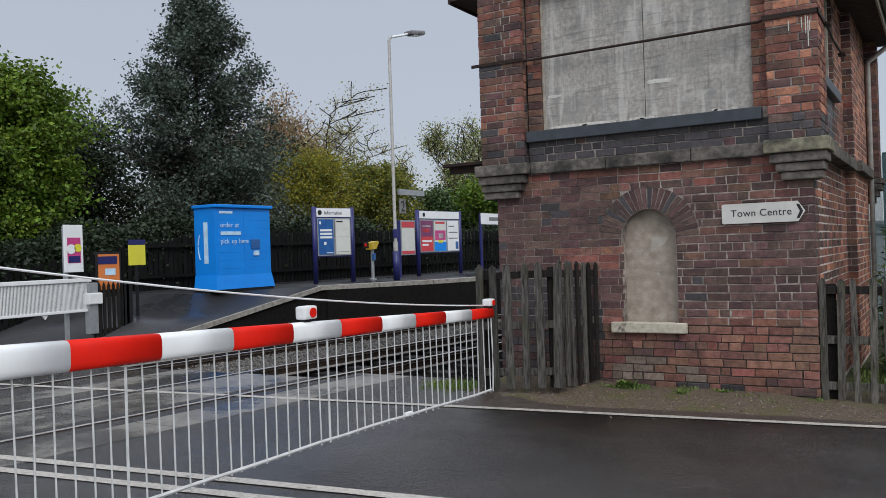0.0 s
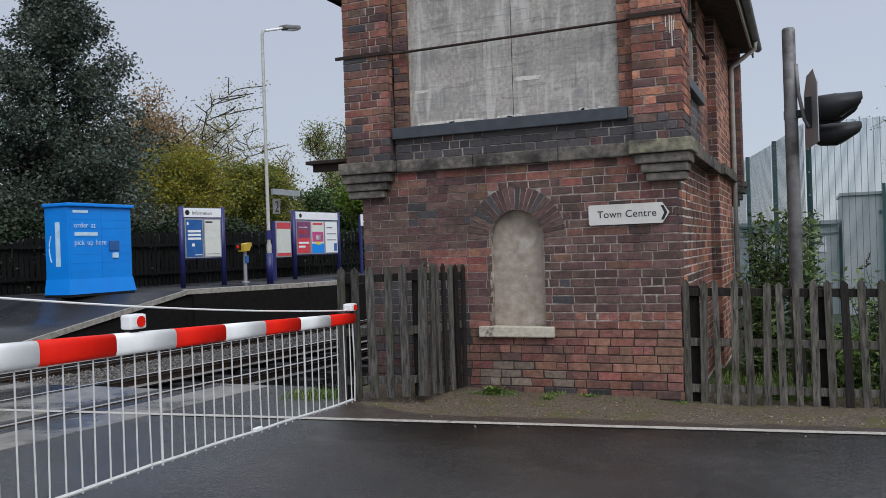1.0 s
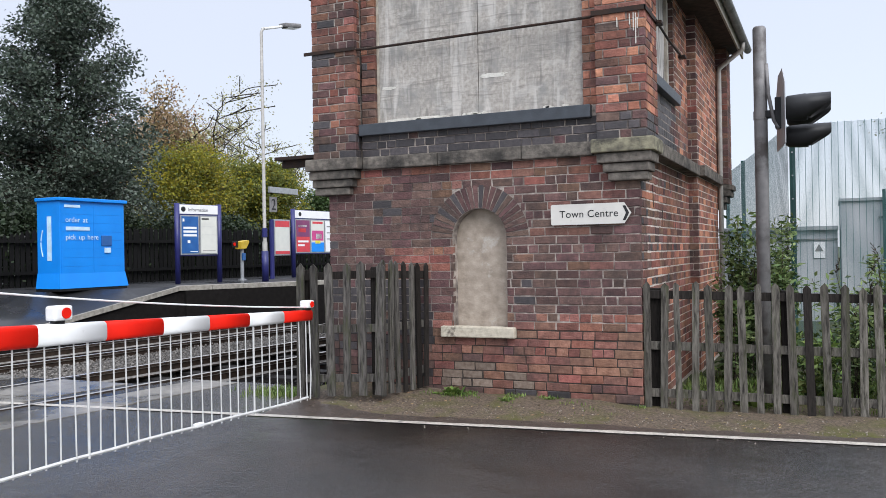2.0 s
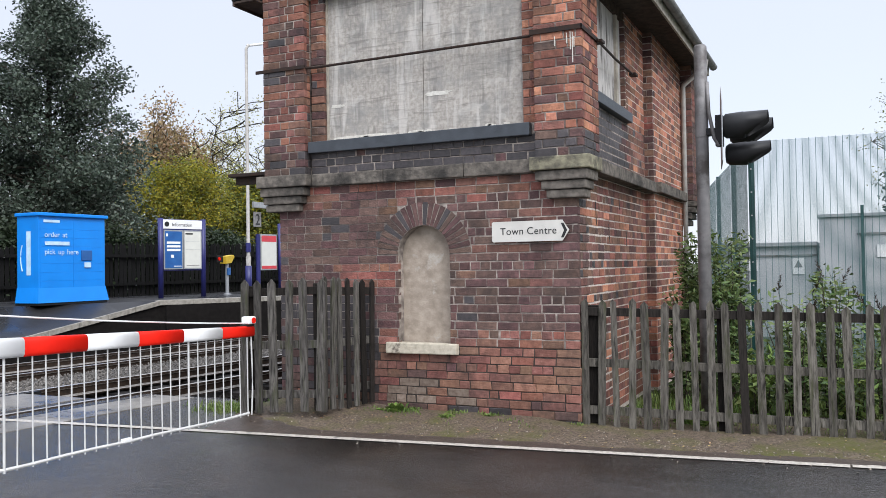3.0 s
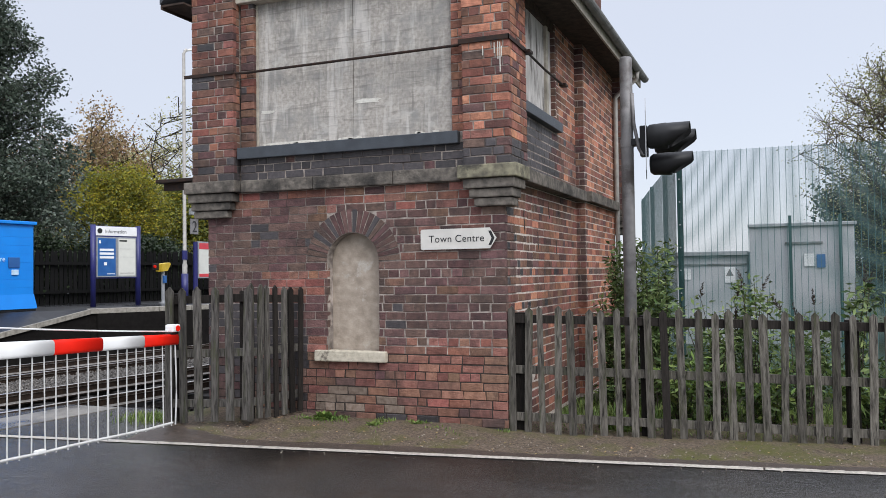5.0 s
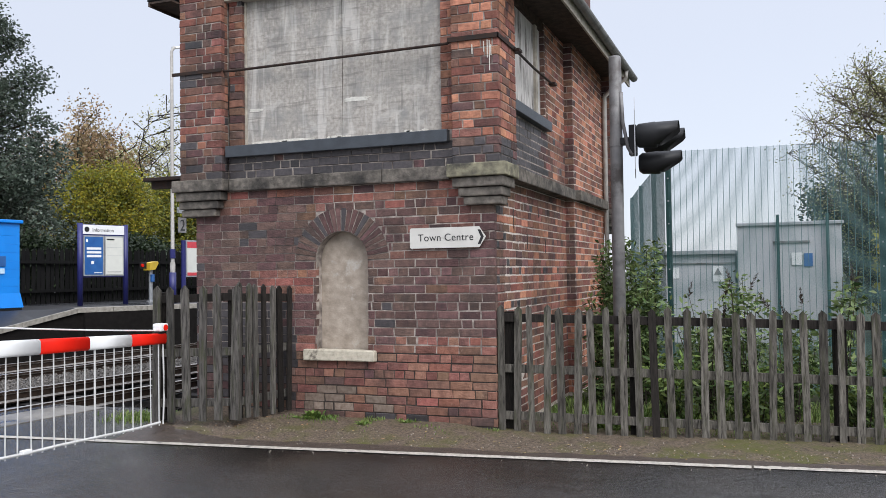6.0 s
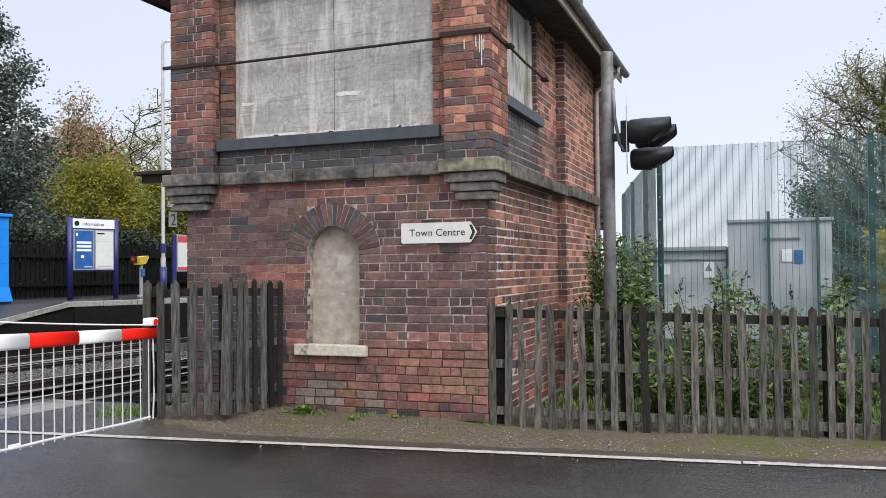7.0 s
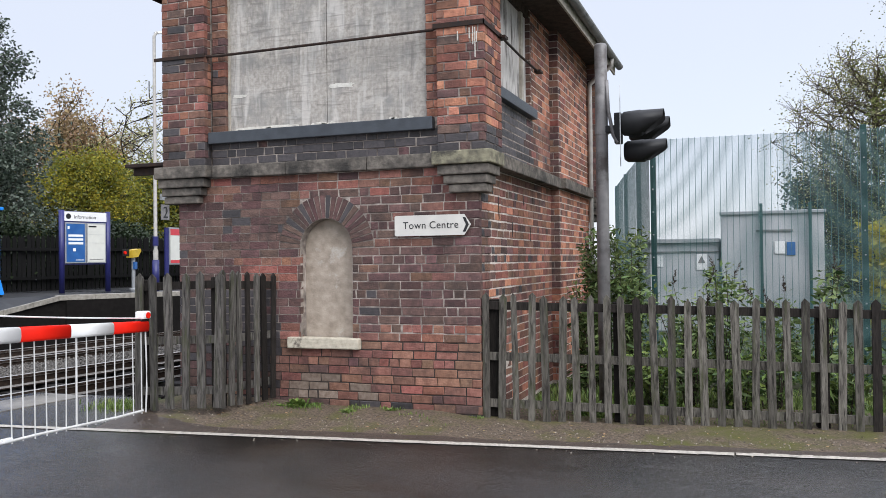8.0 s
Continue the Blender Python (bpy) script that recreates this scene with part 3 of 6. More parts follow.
def lay(bricks, choose, to_world, parent, limit, near, rnd, joint=JOINT):
    """Lays bricks: those for which near() holds become parts up to limit, the others join into one part for each material."""
    shared, rest, count = {}, {}, 0
    for u, z, w in bricks:
        mtl = choose(u + w / 2, z, w)
        h = COURSE - joint
        if near(u, z) and count < limit:
            count += 1
            key = (round(w, 2), rnd.randrange(3), mtl.name)
            if key not in shared:
                shared[key] = mesh_of("brick", block(key[0], 0.06, h, rnd), mtl)
            ob = new("brick", shared[key])
            ob.parent = parent
            uneven = 0.0045 if z < 0.62 else 0.0018
            ob.matrix_basis = to_world @ Matrix.Translation((u, rnd.uniform(-uneven, uneven * 0.6), z + rnd.uniform(-0.0015, 0.0015))) @ pose(0, 0, 0, 0, rnd.uniform(-0.5, 0.5), 0)
        else:
            vs, fs = rest.setdefault(mtl.name, (mtl, [], []))[1:]
            b, y = len(vs), rnd.uniform(-0.0015, 0.0009)
            for dz in (0, h):
                for dx, dy in ((0, y), (w, y), (w, 0.06), (0, 0.06)):
                    vs.append(to_world @ Vector((u + dx + rnd.uniform(-0.002, 0.002), dy, z + dz + rnd.uniform(-0.0015, 0.0015))))
            fs += [tuple(b + i for i in f) for f in ((3, 2, 1, 0), (4, 5, 6, 7), (0, 1, 5, 4), (1, 2, 6, 5), (2, 3, 7, 6), (3, 0, 4, 7))]
    for name, (mtl, vs, fs) in rest.items():
        me = bpy.data.meshes.new("brickwork")
        me.from_pydata(vs, [], fs)
        me.materials.append(mtl)
        ob = new("brickwork", me)
        ob.parent = parent
        tagged(ob, kind="stuff")


def pick(rnd, *pairs):
    r, total = rnd.random() * sum(p for _, p in pairs), 0
    for m, p in pairs:
        total += p
        if r < total:
            return m
    return pairs[-1][0]


XL, XR, SIDE = -3.42, -0.07, 5.05      # lower front wall from XL to XR, side wall to SIDE
WX, WHALF, WSPRING, WSILL = -1.675, 0.29, 1.435, 0.545
BAND0, BAND1 = 2.18, 2.31
signal_box = thing("signal_box", "disused two-storey red and sooty brick railway signal box with boarded windows", "building")


def window_gap(z):
    if z < WSILL - 0.11:
        return None
    if z < WSILL:
        return (WX - 0.42, WX + 0.385)
    if z < WSPRING:
        return (WX - WHALF, WX + WHALF)
    r = 0.53
    if z < WSPRING + r:
        half = math.sqrt(max(0.0, r * r - (z - WSPRING) ** 2))
        return (WX - half - 0.004, WX + half + 0.004)
    return None


brick_rnd = random.Random(4)


def front_colour(x, z, w):
    r = brick_rnd
    if z < 0.16 - 0.9 * (x + 1.62) ** 2 and z > -0.14:
        return pick(r, (M_GREY_BRICK, 5), (M_DUSTY, 1.5))
    if z < 0.02:
        return pick(r, (M_BROWN, 3), (M_PURPLE, 4), (M_BLUE, 5 if z < -0.1 else 1), (M_DUSTY, 0.7))
    if 1.05 < z < 1.27 and -2.75 < x < -2.0:
        return pick(r, (M_ORANGE, 2), (M_RED, 2), (M_DUSTY, 3))
    # sooty wall behind the picket screen; its shade is put in as darker bricks
    if x < -2.25 and z < 1.0:
        return pick(r, (M_PURPLE, 3), (M_BLUE, 6))
    # soot lies thickest in a belt at window height and to the trackside
    soot = 0.62 - 0.9 * max(0.0, z - 1.75) + (0.12 * (WX - x) if x < WX else 0.16 * (z < 1.3))
    if z < 0.62:
        soot = 0.17 + 0.4 * max(0.0, z - 0.3)
    elif z < 1.0:
        soot = 0.92 + 0.1 * (x > -1.3)
    v = soot + 0.36 * noise.noise((x * 1.1, z * 1.5, 3.0)) + r.uniform(-0.24, 0.24) + (0.1 if w < 0.12 else 0.0) + (0.3 if x < -2.1 and 1.28 < z < 1.85 else 0.0)
    if v > 1.3:
        return M_BLUE
    if v > 0.56:
        return M_PURPLE
    if v > 0.33:
        return M_BROWN
    if v > 0.2:
        return M_RED if z > 0.62 else M_DUSTY
    return pick(r, (M_DUSTY, 5), (M_RED, 2), (M_PURPLE, 1), (M_PALE, (3.0 if x > -1.0 else 1.2) if z < 0.38 else 0.15), (M_BROWN, 2.5))


# lower front wall, with the blind window's recess let into it
FACE = 0.0042


def wall_with_arch(bm, x0, x1, z0, z1, y0, y1):
    """A wall slab with a round-arched opening through it."""
    arc = [(WX + WHALF * math.cos(a), WSPRING + WHALF * math.sin(a)) for a in (math.pi * k / 16 for k in range(17))]
    for y in (y0, y1):
        def f(*p):
            bm.faces.new([bm.verts.new((x, y, z)) for x, z in p])
        f((x0, z0), (x1, z0), (x1, WSILL - 0.02), (x0, WSILL - 0.02))
        f((x0, WSILL - 0.02), (WX - WHALF, WSILL - 0.02), (WX - WHALF, WSPRING), (x0, WSPRING))
        f((WX + WHALF, WSILL - 0.02), (x1, WSILL - 0.02), (x1, WSPRING), (WX + WHALF, WSPRING))
        f((x1, WSPRING), (x1, z1), (WX, z1), *[arc[i] for i in range(8, -1, -1)])
        f((x0, WSPRING), *[arc[i] for i in range(16, 7, -1)], (WX, z1), (x0, z1))
    ring = [(WX + WHALF, WSILL - 0.02)] + arc + [(WX - WHALF, WSILL - 0.02)]
    for p, q in zip(ring, ring[1:] + ring[:1]):
        bm.faces.new([bm.verts.new(v) for v in ((p[0], y0, p[1]), (q[0], y0, q[1]), (q[0], y1, q[1]), (p[0], y1, p[1]))])
    for p, q in (((x0, z0), (x0, z1)), ((x1, z0), (x1, z1)), ((x0, z1), (x1, z1))):
        bm.faces.new([bm.verts.new(v) for v in ((p[0], y0, p[1]), (q[0], y0, q[1]), (q[0], y1, q[1]), (p[0], y1, p[1]))])
    bmesh.ops.remove_doubles(bm, verts=bm.verts[:], dist=0.0005)
    bmesh.ops.recalc_face_normals(bm, faces=bm.faces[:])
    return bm


front_wall = part("front_wall", wall_with_arch(bmesh.new(), XL + 0.008, XR - 0.008, -0.6, BAND0 + 0.05, FACE, 0.33), M_MORTAR, signal_box, "sooty brick front wall with a bricked-up arched window")
front_wall.data.materials.append(M_MORTAR_DARK)
for p in front_wall.data.polygons:
    if p.center.z < 0.3:
        p.material_index = 1
side_wall = part("side_wall", boxed(-0.40, 0.332, -0.6, XR - 0.003, 3.0, BAND0 + 0.05), M_MORTAR_PALE, signal_box, "red brick side wall with pale mortar joints")
side_bay = part("side_bay", boxed(-0.40, 3.002, -0.6, 0.0366, SIDE, 4.24), M_MORTAR_PALE, signal_box, "projecting orange brick bay of the side wall")
part("back_wall", boxed(XL, SIDE - 0.3, -0.6, -0.402, SIDE, 4.24), M_BROWN, signal_box)
part("left_wall", boxed(XL + 0.008, 0.332, -0.6, XL + 0.34, SIDE - 0.302, 4.24), M_BROWN, signal_box)

# blind arched window: render infill, ring of voussoirs, stone sill
blind_window = part("blind_window", prism(bmesh.new(), [(WX - WHALF + 0.001, WSILL - 0.018), (WX + WHALF - 0.001, WSILL - 0.018)] +
                    [(WX + (WHALF - 0.001) * math.cos(math.pi * k / 16), WSPRING + (WHALF - 0.001) * math.sin(math.pi * k / 16)) for k in range(17)], 0.1,
                    Matrix.Translation((0, 0.115, 0))), M_RENDER2, signal_box, "arched window filled in with brown cement render")
sill_bm = boxed(WX - 0.415, -0.06, WSILL - 0.112, WX + 0.378, 0.09, WSILL - 0.002, bevel=0.012)
for v in sill_bm.verts:
    v.co += Vector((0, 0.008 * noise.noise(v.co * 9), 0.008 * noise.noise(v.co * 7)))
part("sill", sill_bm, M_SILL, blind_window, "chipped cream-painted stone sill")
NV = 21
for ring_i, (r0, r1) in enumerate(((WHALF + 0.004, 0.522),)):
    n_v = NV + 3
    for k in range(n_v):
        a0, a1 = math.pi * k / n_v, math.pi * (k + 1) / n_v
        ga = 0.0042 / r0
        a0, a1 = a0 + ga, a1 - ga
        bm = prism(bmesh.new(), [(WX + r * math.cos(a), WSPRING + r * math.sin(a)) for r, a in ((r0, a0), (r1, a0), (r1, a1), (r0, a1))], 0.06,
                   Matrix.Translation((0, brick_rnd.uniform(-0.006, -0.001), 0)))
        part("voussoir", bm, pick(brick_rnd, (M_PURPLE, 7), (M_BLUE, 1.5)), blind_window)

# ---- upper storey: front
UP1 = 4.24
part("upper_front_wall", boxed(-3.0, 0.008, BAND1 - 0.05, -0.44, 0.33, 2.66), M_MORTAR, signal_box)
BX0, BX1 = -2.84, -0.59
front_board = part("window_board", boxed(BX0, 0.075, 2.64, -1.684, 0.12, 4.2), M_RENDER, signal_box, "streaked grey cement boarding over the large window")
part("window_board", boxed(-1.676, 0.072, 2.64, BX1, 0.12, 4.2), M_RENDER, signal_box, "streaked grey cement boarding over the large window")
part("window_backing", boxed(BX0, 0.13, 2.6, BX1, 0.3, 4.2), M_EAVE, signal_box)
part("window_jamb", boxed(-3.0, 0.02, 2.655, BX0 - 0.003, 0.33, 4.2), M_MORTAR, signal_box)
part("window_jamb", boxed(BX1 + 0.003, 0.02, 2.655, -0.44, 0.33, 4.2), M_MORTAR, signal_box)
ledge = part("window_ledge", boxed(-3.0, -0.07, 2.535, -0.505, 0.07, 2.655, bevel=0.006), M_SLATE, signal_box, "dark blue-grey brick ledge under the boarded window")
part("lintel", boxed(-3.04, -0.05, 4.2, -0.42, 0.2, 4.3, bevel=0.01), M_FASCIA, signal_box, "peeling cream-painted lintel board")
part("edge_strip", boxed(BX0 + 0.002, 0.058, 2.66, BX0 + 0.026, 0.0745, 4.19, bevel=0.002), M_FASCIA, front_board, "pale peeling edge strip")
flake_rnd = random.Random(8)


def peeled(x0, x1, z0, z1, y):
    """A thin ragged patch of paler coat on the boarding."""
    bm = bmesh.new()
    n = 22
    ring = []
    for k in range(n):
        a = 2 * math.pi * k / n
        c, q = math.cos(a), math.sin(a)
        wob = 1 + flake_rnd.uniform(-0.22, 0.22)
        ring.append(((x0 + x1) / 2 + (x1 - x0) / 2 * math.copysign(abs(c) ** 0.5, c) * wob, (z0 + z1) / 2 + (z1 - z0) / 2 * math.copysign(abs(q) ** 0.5, q) * wob))
    prism(bm, ring, 0.004, Matrix.Translation((0, y, 0)))
    part("peeled_patch", bm, M_FLAKE, front_board, "pale peeled patch of coating")


peeled(-1.66, -1.38, 3.03, 3.075, 0.0695)
peeled(-2.72, -2.05, 2.668, 2.705, 0.0725)
peeled(-2.79, -2.62, 3.02, 3.05, 0.0725)
for k in range(26):
    x = BX0 + 0.08 + flake_rnd.random() ** 1.2 * 2.0
    w, h = flake_rnd.uniform(0.012, 0.05), flake_rnd.uniform(0.008, 0.02)
    bm = bmesh.new()
    c = [bm.verts.new((x + w * math.cos(a) * flake_rnd.uniform(0.6, 1), 0, 2.662 + 0.006 + h * math.sin(a) * flake_rnd.uniform(0.5, 1) + h)) for a in (2 * math.pi * i / 7 for i in range(7))]
    bm.faces.new(c)
    ex = bmesh.ops.extrude_face_region(bm, geom=bm.faces[:])
    for v in ex["geom"]:
        if isinstance(v, bmesh.types.BMVert):
            v.co.y += 0.05
    bmesh.ops.translate(bm, verts=bm.verts[:], vec=(0, 0.066, 0))
    bmesh.ops.recalc_face_normals(bm, faces=bm.faces[:])
    part("paint_flake", bm, M_FLAKE, front_board)

# pilasters over corbels
PIL_R = (-0.44, 0.02, -0.1, 0.48)     # x0, x1, y0, y1
PIL_L = (-3.55, -3.02, -0.1, 0.48)
pil_r = part("pilaster", boxed(PIL_R[0] + 0.008, PIL_R[2] + 0.007, BAND1 - 0.02, PIL_R[1] - 0.007, PIL_R[3], UP1), M_MORTAR, signal_box, "red brick corner pilaster")
pil_l = part("pilaster", boxed(PIL_L[0] + 0.008, PIL_L[2] + 0.007, BAND1 - 0.02, PIL_L[1] - 0.007, PIL_L[3], UP1), M_MORTAR, signal_box, "red brick corner pilaster")


def corbel(x0, x1, right):
    steps = ((BAND0 + 0.005, BAND1, 0.075, 0.0, M_STONE_PALE if right else M_STONE), (2.09, BAND0, 0.045, 0.045, M_STONE), (2.005, 2.085, 0.02, 0.095, M_STONE), (1.925, 2.0, 0.0, 0.14, M_STONE))
    for z0, z1, out, inset, mtl in steps:
        a, b = (x0 - 0.045 + inset, x1 + out) if right else (x0 - out, x1 + 0.045 - inset)
        part("corbel_stone", boxed(a, -0.1 - out + 0.02, z0, b, 0.3 - inset * 1.2 if right else 0.3, z1, bevel=0.012), mtl, signal_box, "stepped weathered stone corbel")


corbel(PIL_R[0], PIL_R[1], True)
corbel(PIL_L[0], PIL_L[1], False)
for a, b in ((-2.97, -2.1), (-2.095, -1.2), (-1.195, -0.49)):
    bm = boxed(a, -0.055, BAND0, b, 0.2, BAND1, bevel=0.012)
    for v in bm.verts:
        v.co.z += 0.006 * noise.noise(v.co * 6)
    part("stone_band", bm, M_STONE, signal_box, "weathered stone string course")

# ---- side, upper
part("upper_side_wall", boxed(-0.4, 0.482, BAND1 - 0.05, -0.0714, 3.0, 2.904), M_MORTAR, signal_box)
part("upper_side_pier", boxed(-0.4, 2.0, 2.906, -0.0714, 3.0, UP1), M_MORTAR_PALE, signal_box)
part("side_band", boxed(-0.2, 0.32, BAND0, 0.07, 3.0, BAND1, bevel=0.012), M_STONE, signal_box, "weathered stone string course")
part("side_band", boxed(-0.2, 3.003, BAND0, 0.13, SIDE - 0.12, BAND1, bevel=0.012), M_STONE, signal_box, "weathered stone string course")
part("side_ledge", boxed(-0.25, 0.485, 2.91, 0.0, 2.06, 3.02, bevel=0.006), M_SLATE, signal_box, "dark blue-grey brick ledge")
side_board = part("side_window_board", boxed(-0.2, 0.485, 3.02, -0.12, 1.99, UP1), M_BOARD_PALE, signal_box, "pale peeling boarding over the side window")
part("side_lintel", boxed(-0.25, 0.485, 4.08, -0.078, 1.999, 4.26), M_EAVE, signal_box)
part("window_post", boxed(-0.2, 1.70, 3.02, -0.09, 1.78, UP1), M_FASCIA, signal_box)

# iron straps and tie rod
strap = bmesh.new()
box(strap, PIL_R[0] - 0.03, PIL_R[2] - 0.018, 3.46, PIL_R[1] + 0.014, PIL_R[2] - 0.004, 3.505)
box(strap, PIL_R[1] + 0.003, PIL_R[2] - 0.018, 3.46, PIL_R[1] + 0.016, PIL_R[3] + 0.06, 3.50)
part("iron_strap", strap, M_IRON, signal_box, "dark rusted iron strap")
strap = bmesh.new()
box(strap, PIL_L[0] - 0.09, PIL_L[2] - 0.018, 3.44, PIL_L[1] + 0.02, PIL_L[2] - 0.004, 3.475)
part("iron_strap", strap, M_IRON, signal_box, "dark rusted iron strap")
part("tie_rod", tube(bmesh.new(), [(PIL_L[1] - 0.0, -0.06, 3.455), (-2.9, -0.03, 3.455), (-0.5, -0.03, 3.475), (PIL_R[0] - 0.01, -0.1, 3.475)], 0.014, 8), M_IRON, signal_box, "dark iron tie rod across the boarding")
part("tie_rod", tube(bmesh.new(), [(0.04, PIL_R[3] - 0.1, 3.47), (0.02, 1.2, 3.46), (0.03, 1.98, 3.45)], 0.013, 8), M_IRON, signal_box)
for x, y, z in ((0.05, PIL_R[3] + 0.0, 3.47), (0.04, 2.0, 3.45)):
    part("rod_plate", boxed(x - 0.05, y - 0.06, z - 0.015, x + 0.03, y + 0.06, z + 0.015, bevel=0.004), M_IRON, signal_box)

# roof: hipped, with deep eaves, gutter and downpipe
EZ, OVER = 4.30, 0.42
rx0, rx1, ry0, ry1 = XL - OVER - 0.02, 0.02 + OVER - 0.06, -0.24, 5.55
rmid = (rx0 + rx1) / 2
ridge_z = EZ + 1.75
roof = part("roof", prism(bmesh.new(), [(rx0, EZ), (rx0, EZ - 0.05), (rmid, ridge_z - 0.06), (rx1, EZ - 0.05), (rx1, EZ), (rmid, ridge_z + 0.06)], ry1 - ry0, Matrix.Translation((0, ry0, 0))), M_SLATES, signal_box, "gabled slate roof with deep dark eaves")
part("gable_wall", prism(bmesh.new(), [(-3.5, 4.302), (0.0, 4.302), (0.0, 4.45), (rmid, ridge_z - 0.12), (-3.5, 4.45)], 0.3), M_RED, signal_box)
for a, b in ((rx0 + 0.02, -3.56), (-0.13, rx1 - 0.022)):
    part("soffit", boxed(a, ry0 + 0.02, EZ - (0.075 if a < -1 else 0.12), b, ry1 - 0.02, EZ - 0.054), M_EAVE, roof, "dark stained eaves boarding")
part("ceiling_boards", boxed(-3.4, 0.34, 4.1, -0.25, SIDE, 4.16), M_EAVE, roof)
part("fascia", boxed(rx1 - 0.02, ry0, EZ - 0.2, rx1 + 0.004, ry1, EZ - 0.052), M_FASCIA, roof, "peeling cream fascia board")
part("fascia", boxed(rx0 - 0.004, ry0 + 0.02, EZ - 0.1, rx0 + 0.019, ry1, EZ - 0.052), M_EAVE, roof)
gut = bmesh.new()
pr = [(rx1 + 0.062 + 0.058 * math.cos(a), EZ - 0.06 + 0.058 * math.sin(a)) for a in (math.pi + math.pi * k / 8 for k in range(9))]
pr += [(rx1 + 0.062 + 0.052 * math.cos(a), EZ - 0.06 + 0.052 * math.sin(a)) for a in (2 * math.pi - math.pi * k / 8 for k in range(9))]
prism(gut, pr, ry1 - ry0 + 0.1, Matrix.Translation((0, ry0 - 0.05, 0)))
gutter = part("gutter", gut, M_PLASTIC_GREY, roof, "grey half-round gutter")
dp = tube(bmesh.new(), [(rx1 + 0.06, 4.85, EZ - 0.11), (rx1 + 0.06, 4.85, EZ - 0.2), (0.1, 4.97, EZ - 0.42), (0.09, 4.98, EZ - 0.5), (0.09, 4.98, -0.1)], 0.034, 10)
part("downpipe", dp, M_PIPE, signal_box, "pale grey downpipe at the wall's end", smooth=True)
part("chimney", boxed(-0.85, 4.75, 3.9, -0.17, 5.4, 7.2), M_BROWN, signal_box, "tall grey-brown brick chimney stack")

# far corner pilaster over its corbel
far_pil = part("pilaster", boxed(-0.3, SIDE + 0.012, BAND1 - 0.1, 0.183, SIDE + 0.48, UP1), M_MORTAR_MID, signal_box, "sooty brick pilaster at the far corner")
for z0, z1, reach in ((2.12, 2.2, 0.06), (2.03, 2.115, 0.03), (1.94, 2.025, -0.02), (1.85, 1.935, -0.07)):
    part("corbel_stone", boxed(-0.3, SIDE + 0.004, z0, 0.185 + reach, SIDE + 0.48, z1, bevel=0.012), M_STONE, signal_box, "stepped weathered stone corbel")

# landing rail bracket on the trackside wall
lb = bmesh.new()
box(lb, -4.15, 0.02, 2.35, -3.43, 1.2, 2.39, bevel=0.008)
box(lb, -4.1, 0.1, 2.27, -3.43, 0.16, 2.35)
part("bracket_shelf", lb, M_IRON, signal_box, "dark projecting trackside ledge")

# open joints and cracks in the side wall
crack_rnd = random.Random(77)
for y, z, n in ((0.62, 1.92, 7), (1.12, 1.72, 6), (1.6, 2.02, 4), (1.9, 1.66, 5), (0.42, 2.06, 4)):
    bm = bmesh.new()
    yy = y
    for k in range(n):
        box(bm, XR + 0.0005, yy, z - 0.032 * k - 0.03, XR + 0.0035, yy + crack_rnd.uniform(0.012, 0.03), z - 0.032 * k + 0.004)
        yy += crack_rnd.uniform(-0.016, 0.016)
    part("crack", bm, M_INK, side_wall, "dark open crack in the brickwork")

# white drips below the strap
for x, z0, z1 in ((-0.235, 3.33, 3.42), (-0.12, 3.34, 3.44), (-0.085, 3.28, 3.45), (-0.065, 3.16, 3.44), (-0.05, 3.3, 3.4)):
    part("paint_drip", boxed(x, PIL_R[2] - 0.0045, z0, x + 0.009, PIL_R[2] + 0.01, z1, bevel=0.002), M_FLAKE, pil_r)

# ---- brickwork
rnd = random.Random(11)
low_front = rows_of(XL, XR, BASE, BAND0 - 0.005, rnd, holes=(window_gap,), bond="garden")
lay(low_front, front_colour, Matrix.Identity(4), front_wall, 300, lambda u, z: u > -1.95, rnd)


def upper_colour(x, z, w):
    if z < 2.56:
        return pick(brick_rnd, (M_BLUE, 6), (M_PURPLE, 2))
    return pick(brick_rnd, (M_RED, 5), (M_ORANGE, 4.5), (M_DUSTY, 3), (M_BROWN, 2), (M_PURPLE, 1.3))


def left_colour(x, z, w):
    if z < 2.56:
        return pick(brick_rnd, (M_BLUE, 6), (M_PURPLE, 3))
    return pick(brick_rnd, (M_RED, 4), (M_DUSTY, 2), (M_BROWN, 4), (M_PURPLE, 2), (M_BLUE, 1.3))


def side_colour(y, z, w):
    """Sooty towards the front and under the ledge, redder towards the bay; burnt headers."""
    r = brick_rnd
    soot = 0.60 - 0.14 * y + 0.3 * noise.noise((y * 1.2, z * 1.3, 12.0)) + r.uniform(-0.25, 0.25)
    if z > 2.3:
        soot += 0.8 if y < 2.05 else 0.38
    if w < 0.12 and r.random() < 0.6:
        soot += 0.4
    if z < 0.75:
        soot -= 0.15
    if soot > 0.98:
        return M_BLUE
    if soot > 0.66:
        return M_PURPLE
    if soot > 0.42:
        return M_BROWN
    return pick(r, (M_RED, 3), (M_DUSTY, 4), (M_ORANGE, 2.2 if z < 2.2 else 1.2), (M_BROWN, 1))


def bay_colour(y, z, w):
    if w < 0.12 and brick_rnd.random() < 0.4:
        return pick(brick_rnd, (M_PURPLE, 2), (M_BROWN, 3))
    return pick(brick_rnd, (M_ORANGE, 5), (M_RED, 2), (M_BROWN, 0.7), (M_DUSTY, 3))


def return_colour(x, z, w):
    if z < 0.8:
        return pick(brick_rnd, (M_RED, 3), (M_ORANGE, 2), (M_BROWN, 1))
    return pick(brick_rnd, (M_PURPLE, 5), (M_BROWN, 4), (M_RED, 1))


